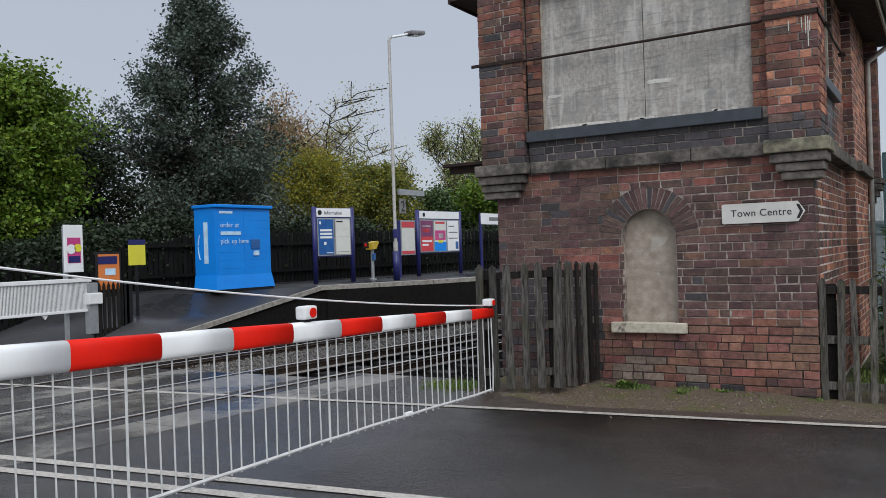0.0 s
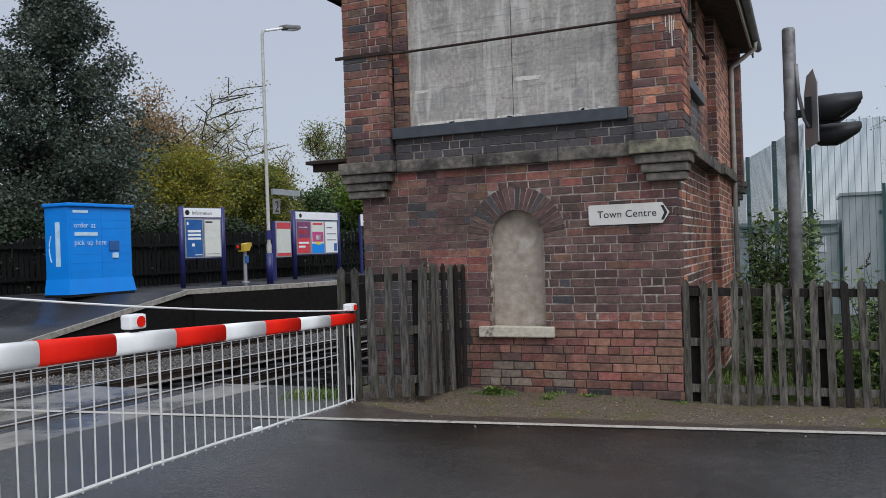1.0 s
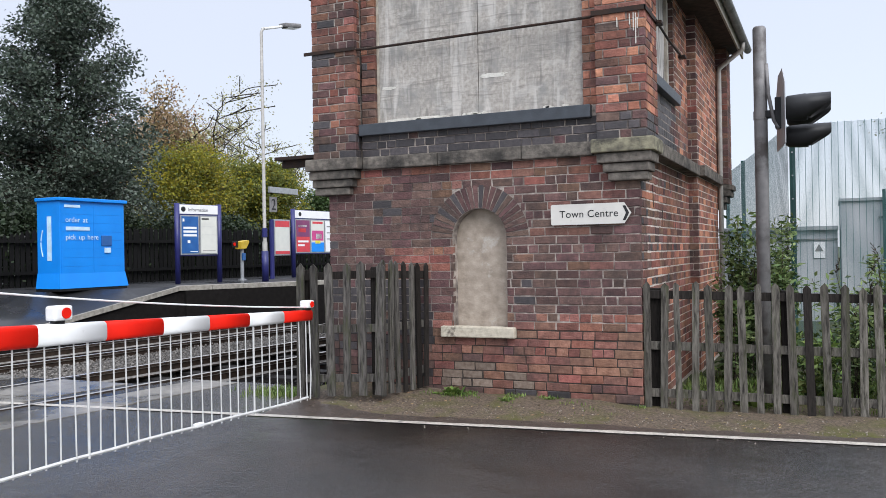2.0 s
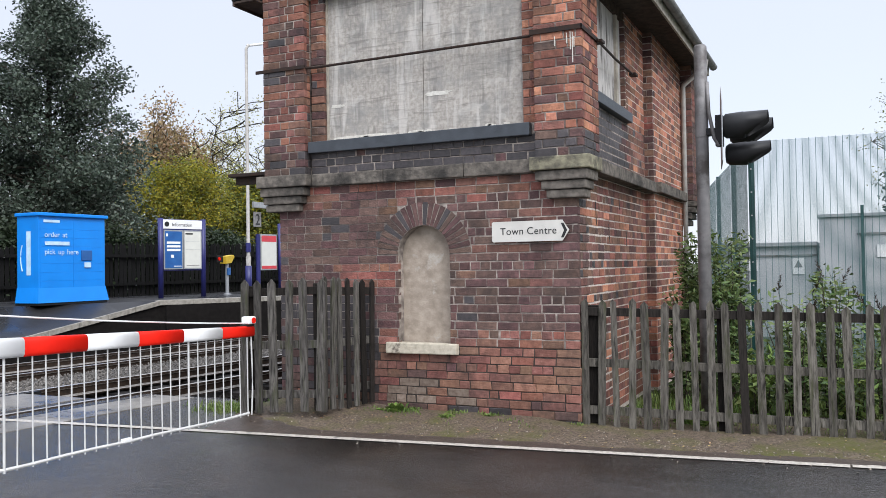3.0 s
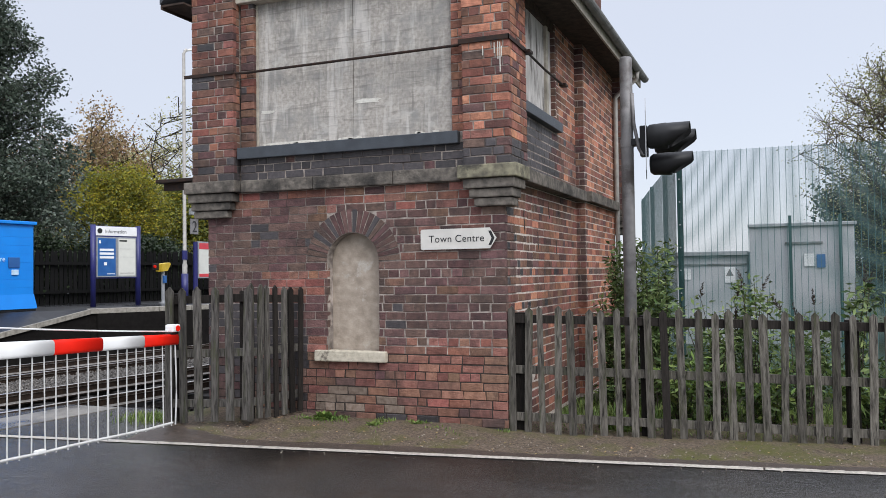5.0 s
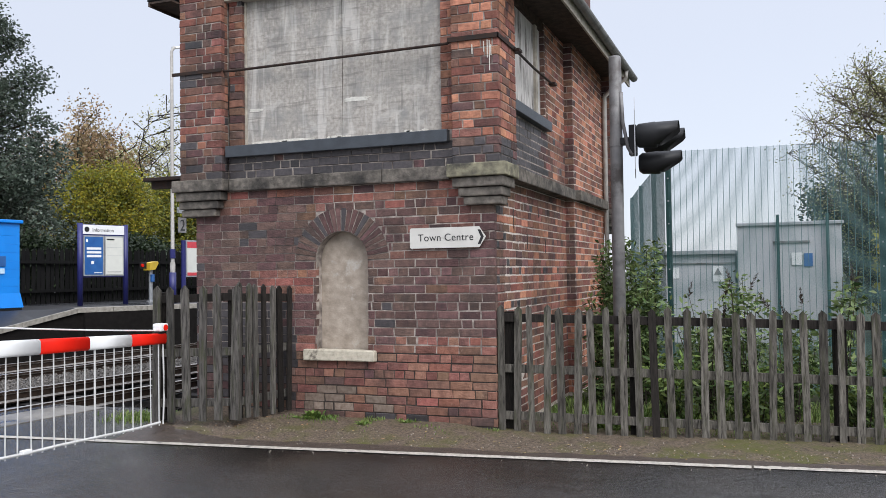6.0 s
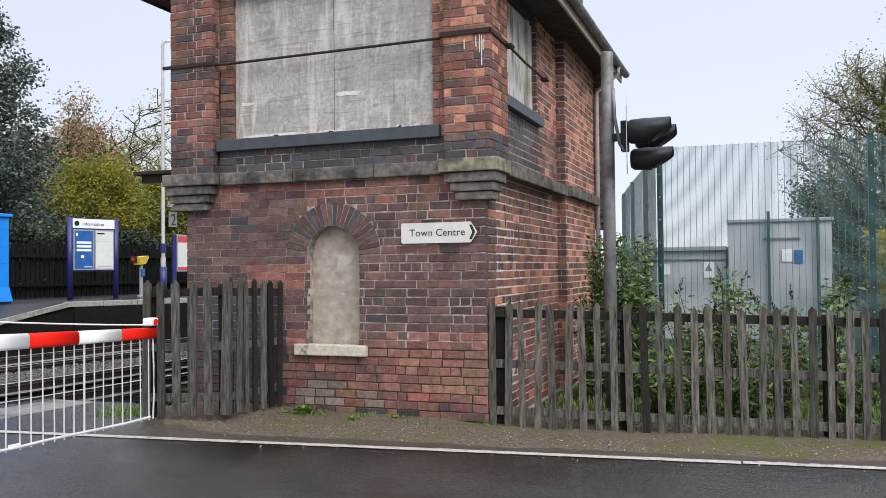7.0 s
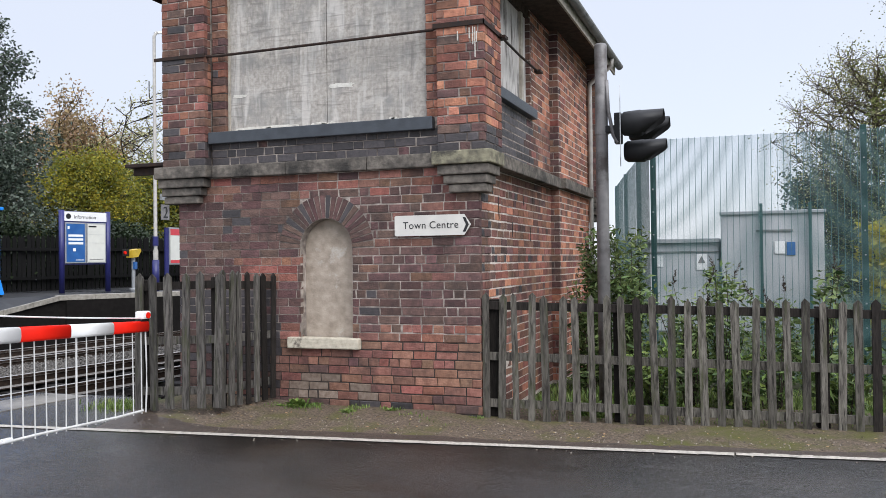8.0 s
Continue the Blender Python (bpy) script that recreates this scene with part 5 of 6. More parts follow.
def ridge_spot():
    y = -0.25 + stone_rnd.random() ** 1.4 * 12
    return along_rail(stone_rnd.uniform(-8.8, -7.4), y), y, -0.245 + stone_rnd.uniform(-0.012, 0.02)


stones("pale_ballast", 5000, ridge_spot, lambda: stone_rnd.uniform(0.014, 0.028), M_BALLAST_PALE, "pale grey crushed ballast stones heaped along the track", "ballast")


def ballast_spot():
    y = DECK_END - 0.1 + stone_rnd.random() ** 1.5 * 11
    return stone_rnd.uniform(-10.6, -3.6), y, -0.45 + stone_rnd.uniform(-0.01, 0.03)


stones("ballast_stones", 9000, ballast_spot, lambda: stone_rnd.uniform(0.018, 0.045), M_BALLAST, "grey-brown crushed ballast stones between the rails", "ballast")


def grit_spot():
    x = stone_rnd.uniform(-3.3, 6.0)
    y = road_y(x, 0.0) + stone_rnd.choice((0.12, 0.12, 0.12, 0.12, 0.3, 0.3, -0.2)) + abs(stone_rnd.gauss(0, 0.35))
    return x, min(y, 0.9 + 0.12 * x), verge_height(x, y) + 0.002


M_GRIT = mat("pale_grit", (0.27, 0.24, 0.2), (0.10, 0.085, 0.07), 20, 0.8, vary=0.6)
stones("verge_grit", 2800, grit_spot, lambda: stone_rnd.choice((0.003, 0.003, 0.004, 0.004, 0.005, 0.006, 0.01)), M_GRIT, "small pale stones scattered over the verge", "gravel")


# ---------------------------------------------------------------- grass and low plants
def blades(name, spots, height, material, label, lean=0.5, width=0.006, rnd=None):
    rnd = rnd or random.Random(17)
    vs, fs = [], []
    for x, y, z in spots:
        h = height * rnd.uniform(0.5, 1.2)
        a = rnd.uniform(0, 2 * math.pi)
        d = Vector((math.cos(a), math.sin(a), 0))
        s = Vector((-d.y, d.x, 0)) * width * rnd.uniform(0.7, 1.4)
        p = Vector((x, y, z))
        b = len(vs)
        l = lean * rnd.uniform(0.2, 1.1) * h
        vs += [p - s, p + s, p + d * l * 0.35 + Vector((0, 0, h * 0.6)) + s * 0.7, p + d * l * 0.35 + Vector((0, 0, h * 0.6)) - s * 0.7, p + d * l + Vector((0, 0, h))]
        fs += [(b, b + 1, b + 2, b + 3), (b + 3, b + 2, b + 4)]
    me = bpy.data.meshes.new(name)
    me.from_pydata(vs, [], fs)
    me.materials.append(material)
    return tagged(new(name, me), label, "grass", kind="stuff")


g_rnd = random.Random(3)
blades("verge_grass", [(x, y, verge_height(x, y)) for x, y in ((g_rnd.uniform(-2.2, 0.0), -0.02 - abs(g_rnd.gauss(0, 0.16))) for _ in range(1500)) if noise.noise((x * 2.6, y * 2.6, 7)) > 0.08], 0.03, M_GRASS, "thin patchy grass at the foot of the wall", 0.8, 0.004)
blades("fence_grass", [(x, y, -0.25) for x, y in ((g_rnd.uniform(0.05, 7.5), g_rnd.uniform(0.25, 2.6) + 0.0) for _ in range(12000)) if y > 0.14 + 0.12 * x], 0.1, M_GRASS, "long grass behind the picket fence", 0.7, 0.006)
blades("deck_grass", [(g_rnd.gauss(-3.85, 0.2), g_rnd.gauss(-0.22, 0.14), -0.215) for _ in range(1400)], 0.065, M_GRASS, "tuft of grass growing at the edge of the deck", 0.7, 0.006)


vs, fs = [], []
for _ in range(260):
    x = g_rnd.uniform(-3.1, 5.5)
    y = min(road_y(x) + 0.15 + abs(g_rnd.gauss(0.35, 0.3)), 0.5 + 0.12 * x)
    a, r0 = g_rnd.uniform(0, 6.28), g_rnd.uniform(0.008, 0.022)
    c = Vector((x, y, verge_height(x, y) + 0.004))
    u, w = Vector((math.cos(a), math.sin(a), g_rnd.uniform(-0.2, 0.4))) * r0, Vector((-math.sin(a), math.cos(a), g_rnd.uniform(-0.2, 0.4))) * r0 * 0.5
    k = len(vs)
    vs += [c - u, c + w, c + u, c - w]
    fs.append((k, k + 1, k + 2, k + 3))
me = bpy.data.meshes.new("leaf_litter")
me.from_pydata(vs, [], fs)
me.materials.append(M_BLOSSOM)
tagged(new("leaf_litter", me), "fallen brown leaves scattered on the verge", "leaves", kind="stuff")


def weed(x, y, z, size, n, label):
    vs, fs = [], []
    for k in range(n):
        a, e = g_rnd.uniform(0, 6.28), g_rnd.uniform(0.2, 1.2)
        d = Vector((math.cos(a) * math.cos(e), math.sin(a) * math.cos(e), math.sin(e)))
        s = d.cross(Vector((0, 0, 1))).normalized() * size * 0.16
        L = size * g_rnd.uniform(0.5, 1)
        p = Vector((x + g_rnd.gauss(0, size * 0.25), y + g_rnd.gauss(0, size * 0.15), z))
        b = len(vs)
        vs += [p, p + d * L * 0.55 + s, p + d * L * 0.55 - s, p + d * L - Vector((0, 0, L * 0.25))]
        fs += [(b, b + 1, b + 3, b + 2)]
    me = bpy.data.meshes.new("leaves")
    me.from_pydata(vs, [], fs)
    me.materials.append(M_GRASS)
    tagged(new("weed", me), label, "plant", group="weeds by the wall")


weed(-1.92, -0.16, -0.13, 0.15, 90, "small leafy green weed at the foot of the wall")
weed(-1.3, -0.3, -0.14, 0.10, 30, "low green weed on the verge")
weed(-0.95, -0.12, -0.13, 0.06, 30, "low green weed on the verge")
weed(0.9, 0.55, -0.25, 0.3, 120, "leafy weed behind the picket fence")


# ---------------------------------------------------------------- trees and shrubs
def grow(base, height, spread, seed, levels=4, trunk_r=0.12, upright=0.5, first=0.15, splits=4):
    """Limbs of a tree as (points, radii), and the spots on its outer twigs."""
    r = random.Random(seed)
    limbs, spots = [], []

    def limb(p, d, length, rad, level):
        n = 4
        pts, radii = [p.copy()], [rad]
        for i in range(n):
            d = (d + Vector((r.gauss(0, 0.16), r.gauss(0, 0.16), r.gauss(0.03, 0.12)))).normalized()
            p = p + d * length / n
            pts.append(p.copy())
            radii.append(rad * (1 - 0.62 * (i + 1) / n))
            if level >= levels - 2:
                spots.append((p.copy(), level))
        limbs.append((pts, radii, level))
        if level < levels:
            k = splits + (1 if level == 0 else 0)
            for j in range(k):
                i = min(n, max(1, 1 + int((first + (1 - first) * (j + r.random()) / k) * n)))
                a = r.uniform(0, 2 * math.pi)
                out = Vector((math.cos(a) * spread, math.sin(a) * spread, upright + r.uniform(-0.25, 0.4)))
                limb(pts[i], (out + d * 0.5).normalized(), length * r.uniform(0.5, 0.75), radii[i] * 0.7, level + 1)

    limb(Vector(base), Vector((0, 0, 1)), height * 0.55, trunk_r, 0)
    return limbs, spots


def crown_mesh(spots, count, size, cluster, seed, keep=lambda p: True, droop=0.2):
    r = random.Random(seed)
    vs, fs = [], []
    made = 0
    while made < count:
        p, _ = spots[r.randrange(len(spots))]
        c = p + Vector((r.gauss(0, cluster), r.gauss(0, cluster), r.gauss(0, cluster * 0.8)))
        made += 1
        if not keep(c):
            continue
        d = Vector((r.gauss(0, 1), r.gauss(0, 1), r.gauss(0, 0.7) - droop)).normalized()
        s = d.cross(Vector((r.gauss(0, 1), r.gauss(0, 1), r.gauss(0, 1)))).normalized()
        L = size * r.uniform(0.6, 1.3)
        b = len(vs)
        vs += [c, c + d * L * 0.5 + s * L * 0.28, c + d * L, c + d * L * 0.5 - s * L * 0.28]
        fs.append((b, b + 1, b + 2, b + 3))
    return vs, fs


def grow_full(height, radius, seed, profile, limbs_n=95, twigs_n=3):
    """A full-crowned tree: limbs all the way up a straight stem, their reach set by profile(0..1)."""
    r = random.Random(seed)
    limbs, spots = [], []
    lean = Vector((r.uniform(-0.06, 0.06), r.uniform(-0.06, 0.06), 0))
    stem = [Vector((0, 0, height * s)) + lean * height * s for s in (0, 0.2, 0.4, 0.6, 0.8, 0.96)]
    limbs.append((stem, [0.16 * height / 8 * (1 - 0.85 * i / 5) for i in range(6)], 0))
    for k in range(limbs_n):
        s = 0.04 + 0.93 * (k + r.random()) / limbs_n
        a = k * 2.4 + r.uniform(-0.5, 0.5)
        reach = radius * profile(s) * r.uniform(0.72, 1.1)
        p = Vector((0, 0, height * s * 0.94)) + lean * height * s
        d = Vector((math.cos(a), math.sin(a), r.uniform(0.1, 0.55)))
        pts = [p.copy()]
        for i in range(5):
            p = p + d * reach / 5
            d = d + Vector((r.gauss(0, 0.12), r.gauss(0, 0.12), r.gauss(0.04, 0.08)))
            pts.append(p.copy())
        limbs.append((pts, [0.03 * (1 - 0.8 * i / 5) for i in range(6)], 2))
        for i in range(2, 6):
            spots.append((pts[i].copy(), 3))
            for j in range(twigs_n):
                e = Vector((r.gauss(0, 1), r.gauss(0, 1), r.gauss(0.3, 0.6))).normalized() * reach * r.uniform(0.15, 0.38)
                q = pts[i] + e
                limbs.append(([pts[i].copy(), pts[i] + e * 0.5 + Vector((0, 0, -0.02)), q], [0.009, 0.007, 0.004], 3))
                spots += [(pts[i] + e * 0.6, 4), (q, 4), (q, 4)]
    return limbs, spots


def cone(s):
    return (1 - s) ** 0.68 * (0.66 + 0.34 * min(1, s / 0.2)) + 0.03


def dome(s):
    return math.sqrt(max(0.03, 1 - (1.75 * s - 0.75) ** 2)) if s > 0.3 else 0.7 + s


def tree(name, base, height, label, leaf, count, size, cluster, seed, spread=0.8, levels=4, trunk_r=0.12, upright=0.5, splits=4, bark=None, leaf2=None, category="tree", twig=0.004, scale=(1, 1), full=None, twigs_n=3):
    t = thing(name, label, category)
    if full:
        limbs, spots = grow_full(height, scale[0], seed, full, twigs_n=twigs_n)
    else:
        limbs, spots = grow((0, 0, 0), height, spread, seed, levels, trunk_r, upright, splits=splits)
    top = max(p.z for p, _ in spots)
    fit_z = height / top
    mx, my = (sum(p[i] for p, _ in spots) / len(spots) for i in (0, 1))
    wide = max(max(abs(p.x - mx), abs(p.y - my)) for p, _ in spots)
    fit_x = scale[0] / wide if scale[0] != 1 else height / top
    m = Matrix.Translation(base) @ Matrix.Diagonal((fit_x, fit_x, fit_z, 1)) @ Matrix.Translation((-mx, -my, 0))
    twigs = ([], [])
    for pts, radii, level in limbs:
        pts = [m @ p for p in pts]
        sides = 8 if level == 0 else 5 if level < 3 else 3
        rings = []
        vs, fs = twigs
        for i, p in enumerate(pts):
            d = (pts[min(i + 1, len(pts) - 1)] - pts[max(i - 1, 0)]).normalized()
            u = d.cross(Vector((0.31, 0.2, 0.93))).normalized()
            w = u.cross(d)
            rr = max(twig, radii[i])
            rings.append(len(vs))
            vs += [p + rr * (math.cos(a) * u + math.sin(a) * w) for a in (2 * math.pi * k / sides for k in range(sides))]
        for a, b in zip(rings, rings[1:]):
            fs += [(a + k, a + (k + 1) % sides, b + (k + 1) % sides, b + k) for k in range(sides)]
    me = bpy.data.meshes.new("trunk")
    me.from_pydata(twigs[0], [], twigs[1])
    me.materials.append(bark or M_BARK)
    tr = new("trunk", me)
    tr.parent = t
    placed = [(m @ p, l) for p, l in spots]
    for k, (mtl, n) in enumerate(((leaf, count if not leaf2 else int(count * 0.7)), (leaf2, int(count * 0.3)))):
        if mtl is None:
            continue
        vs, fs = crown_mesh(placed, n, size, cluster, seed + 50 + k)
        me = bpy.data.meshes.new("crown")
        me.from_pydata(vs, [], fs)
        me.materials.append(mtl)
        c = new("crown", me)
        c.parent = t
    return t


tree("holly_tree", (-17.6, 8.75, 0.2), 8.7, "tall dense dark evergreen tree behind the platform fence", M_HOLLY, 72000, 0.105, 0.15, 5, scale=(3.3, 1), full=cone)
tree("holly_tree", (-19.0, 10.5, 0.0), 5.0, "dense dark evergreen beside the taller tree", M_HOLLY, 20000, 0.16, 0.3, 6, levels=4, splits=4, scale=(2.4, 1))
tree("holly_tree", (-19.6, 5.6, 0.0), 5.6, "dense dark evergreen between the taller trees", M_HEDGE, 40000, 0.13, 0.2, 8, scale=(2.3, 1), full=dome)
tree("spring_tree", (-17.9, 3.2, -0.1), 6.2, "bushy tree in bright spring leaf", M_SPRING, 60000, 0.12, 0.17, 9, scale=(2.2, 1), full=dome)
tree("spring_tree", (-17.5, 0.6, -0.1), 5.6, "bushy tree in bright spring leaf", M_SPRING, 36000, 0.12, 0.17, 19, scale=(2.2, 1), full=dome)
tree("golden_bush", (-20.3, 16.8, 0.2), 5.1, "rounded bush with yellow-green spring leaves", M_GOLD, 60000, 0.10, 0.24, 12, scale=(2.5, 1), leaf2=M_OLIVE, full=dome)
tree("golden_bush", (-19.2, 20.2, 0.2), 5.0, "rounded bush in fresh green leaf", M_OLIVE, 44000, 0.12, 0.17, 14, scale=(2.3, 1), leaf2=M_GOLD, full=dome)
tree("blossom_tree", (-27.0, 27.5, 0.0), 9.4, "gnarled half-bare tree with pale opening buds", M_BUD, 14000, 0.12, 0.22, 23, spread=1.2, levels=4, trunk_r=0.45, splits=4, twig=0.026, scale=(5.6, 1))
tree("blossom_tree", (-29.5, 24.0, 0.0), 9.6, "half-bare tree with orange-tinted buds", M_BLOSSOM, 20000, 0.16, 0.3, 24, spread=1.0, levels=4, splits=4, twig=0.016, scale=(4.2, 1))
tree("blossom_tree", (-20.0, 29.5, 0.0), 8.4, "half-bare tree with pale opening leaves", M_BUD, 22000, 0.12, 0.25, 27, spread=1.0, levels=4, splits=5, trunk_r=0.22, twig=0.018, scale=(3.4, 1), leaf2=M_SPRING)
tree("spring_tree", (-15.6, 24.5, 0.2), 4.6, "low bush in fresh green leaf", M_SPRING, 16000, 0.16, 0.3, 29, levels=4, splits=4, scale=(2.0, 1))
tree("spring_tree", (-18.6, 24.8, 0.2), 4.0, "low bush in fresh green leaf", M_SHRUB, 14000, 0.16, 0.3, 30, levels=4, splits=4, scale=(2.0, 1))
tree("budding_tree", (4.95, 13.2, -0.3), 6.3, "spreading tree with fine twigs and pale spring buds", M_BUD, 30000, 0.055, 0.16, 33, twig=0.005, scale=(3.1, 1), bark=M_TWIG, leaf2=M_OLIVE, full=dome, twigs_n=8)
tree("budding_tree", (6.9, 13.0, -0.3), 7.8, "spreading tree with fine twigs and pale spring buds", M_BUD, 30000, 0.055, 0.16, 34, twig=0.005, scale=(2.9, 1), bark=M_TWIG, leaf2=M_OLIVE, full=dome, twigs_n=8)
tree("spring_tree", (5.9, 11.8, -0.3), 5.2, "bushy tree with olive leaves and ivy", M_OLIVE, 30000, 0.075, 0.15, 35, scale=(1.6, 1), leaf2=M_BUD, full=dome)
tree("holly_tree", (4.6, 15.5, -0.3), 3.7, "dark evergreen bush behind the mesh fence", M_HOLLY, 15000, 0.12, 0.25, 37, levels=4, splits=4, scale=(1.3, 1))
tree("spring_tree", (8.5, 12.5, -0.3), 7.0, "bushy tree in spring leaf behind the mesh fence", M_SPRING, 24000, 0.13, 0.28, 38, levels=4, splits=5, scale=(2.4, 1))


def shrub(base, height, width, seed, label, leaf, leaf2, stems=9, per=130, size=0.09, seeds=0):
    """Upright arching stems with long narrow leaves."""
    r = random.Random(seed)
    t = thing("shrub", label, "shrub", group="buddleia shrubs")
    vs, fs, lv, lf, l2v, l2f, sv, sf = [], [], [], [], [], [], [], []

    def leaf_quad(V, F, c, d, L):
        s = d.cross(Vector((r.gauss(0, 1), r.gauss(0, 1), r.gauss(0, 1)))).normalized() * L * 0.17
        b = len(V)
        V += [c, c + d * L * 0.4 + s, c + d * L - Vector((0, 0, L * 0.12)), c + d * L * 0.4 - s]
        F.append((b, b + 1, b + 2, b + 3))

    for k in range(stems):
        a = r.uniform(0, 6.28)
        p = Vector(base) + Vector((math.cos(a), math.sin(a), 0)) * r.uniform(0, 0.12)
        lean = Vector((math.cos(a), math.sin(a), 0)) * width / height * r.uniform(0.1, 1.0)
        h = height * r.uniform(0.6, 1.0)
        pts = [p + lean * h * (s ** 1.4) + Vector((r.gauss(0, 0.015), r.gauss(0, 0.015), h * s)) for s in (0, 0.25, 0.5, 0.75, 1.0)]
        for i in range(4):
            b = len(vs)
            for q, rad in ((pts[i], 0.011 - 0.002 * i), (pts[i + 1], 0.009 - 0.002 * i)):
                vs += [q + Vector((rad * math.cos(u), rad * math.sin(u), 0)) for u in (0, 2.1, 4.2)]
            fs += [(b + j, b + (j + 1) % 3, b + 3 + (j + 1) % 3, b + 3 + j) for j in range(3)]
        for j in range(per):
            s = r.uniform(0.02, 1.0) ** 0.6
            i = min(3, int(s * 4))
            c = pts[i].lerp(pts[i + 1], s * 4 - i) + Vector((r.gauss(0, 0.05), r.gauss(0, 0.05), r.gauss(0, 0.03)))
            d = Vector((r.gauss(0, 1), r.gauss(0, 1), r.gauss(0.35, 0.6))).normalized()
            if r.random() < 0.3 + 0.4 * s:
                leaf_quad(l2v, l2f, c, d, size * r.uniform(0.6, 1.4))
            else:
                leaf_quad(lv, lf, c, d, size * r.uniform(0.6, 1.4))
        if k < seeds:
            d = (pts[4] - pts[3]).normalized() + Vector((r.gauss(0, 0.4), r.gauss(0, 0.4), 0))
            for j in range(40):
                leaf_quad(sv, sf, pts[4] + d * 0.17 * j / 40, Vector((r.gauss(0, 1), r.gauss(0, 1), r.gauss(0, 1))).normalized() + d, 0.04 * (1 - 0.6 * j / 40))
    for name, V, F, mtl in (("stemwork", vs, fs, M_BARK), ("foliage", lv, lf, leaf), ("young_foliage", l2v, l2f, leaf2), ("seed_head", sv, sf, M_SEED)):
        if V:
            me = bpy.data.meshes.new(name)
            me.from_pydata(V, [], F)
            me.materials.append(mtl)
            o = new(name, me)
            o.parent = t
            if name in ("seed_head", "stemwork"):
                tagged(o, kind="stuff")


def hedge(name, a, b, top, depth, count, size, material, seed, label):
    """A long irregular bank of leaves between two points of the plan."""
    r = random.Random(seed)
    a, b = Vector(a), Vector(b)
    d = (b - a).normalized()
    n = Vector((-d.y, d.x, 0))
    L = (b - a).length
    vs, fs = [], []
    for _ in range(count):
        s = r.random()
        h = top * (0.72 + 0.28 * noise.noise((s * L * 0.5, seed, 0))) + 0.25 * noise.noise((s * L * 1.7, seed, 3))
        c = a.lerp(b, s) + n * r.gauss(0, depth) + Vector((0, 0, h * r.random() ** 0.7))
        u = Vector((r.gauss(0, 1), r.gauss(0, 1), r.gauss(0, 0.7))).normalized()
        w = u.cross(Vector((r.gauss(0, 1), r.gauss(0, 1), r.gauss(0, 1)))).normalized()
        k, l = len(vs), size * r.uniform(0.6, 1.3)
        vs += [c, c + u * l * 0.5 + w * l * 0.3, c + u * l, c + u * l * 0.5 - w * l * 0.3]
        fs.append((k, k + 1, k + 2, k + 3))
    me = bpy.data.meshes.new(name)
    me.from_pydata(vs, [], fs)
    me.materials.append(material)
    return tagged(new(name, me), label, "hedge", kind="stuff")


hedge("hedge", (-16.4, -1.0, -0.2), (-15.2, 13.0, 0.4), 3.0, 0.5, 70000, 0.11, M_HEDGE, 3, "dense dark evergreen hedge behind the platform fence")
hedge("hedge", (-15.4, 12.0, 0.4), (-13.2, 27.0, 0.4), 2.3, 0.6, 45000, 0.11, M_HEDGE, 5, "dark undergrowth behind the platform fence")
hedge("undergrowth", (0.3, 2.9, -0.3), (7.0, 3.3, -0.3), 0.7, 0.35, 5000, 0.08, M_SHRUB, 7, "low tangled undergrowth before the mesh fence")
hedge("undergrowth", (4.2, 9.0, -0.3), (10.0, 9.5, -0.3), 3.0, 0.5, 16000, 0.12, M_GOLD, 8, "tall ivy-green growth behind the mesh fence")

shrub((0.62, 2.5, -0.27), 2.0, 0.45, 41, "leafy green buddleia shrub beside the signal box", M_SHRUB, M_VARIEG, 13, 190, 0.082)
shrub((1.02, 2.3, -0.27), 1.95, 0.4, 42, "leafy green buddleia shrub behind the signal post", M_SHRUB, M_VARIEG, 13, 190, 0.082)
shrub((0.5, 2.15, -0.27), 1.35, 0.3, 47, "leafy green buddleia shrub beside the signal box", M_SHRUB, M_VARIEG, 9, 110, 0.1, 2)
shrub((1.75, 1.5, -0.27), 1.32, 0.36, 43, "buddleia shrub with pale leaves and dark dead flower heads", M_SHRUB, M_VARIEG, 11, 105, 0.076, 3)
shrub((2.05, 1.6, -0.27), 1.52, 0.32, 44, "buddleia shrub with pale leaves and dark dead flower heads", M_SHRUB, M_VARIEG, 12, 105, 0.076, 5)
shrub((2.45, 1.5, -0.27), 1.3, 0.3, 45, "buddleia shrub with pale leaves and dark dead flower heads", M_SHRUB, M_VARIEG, 10, 100, 0.076, 4)
shrub((2.95, 1.9, -0.27), 1.5, 0.2, 46, "slim buddleia shrub with pale leaves", M_SHRUB, M_VARIEG, 5, 80, 0.1, 2)
shrub((1.4, 1.0, -0.27), 0.8, 0.35, 48, "low leafy shrub behind the picket fence", M_SHRUB, M_GRASS, 8, 60, 0.1)
shrub((2.2, 1.15, -0.27), 0.7, 0.4, 49, "low leafy shrub behind the picket fence", M_SHRUB, M_GRASS, 8, 60, 0.1)
shrub((3.1, 1.0, -0.27), 0.6, 0.35, 50, "low leafy shrub behind the picket fence", M_SHRUB, M_GRASS, 9, 80, 0.1)

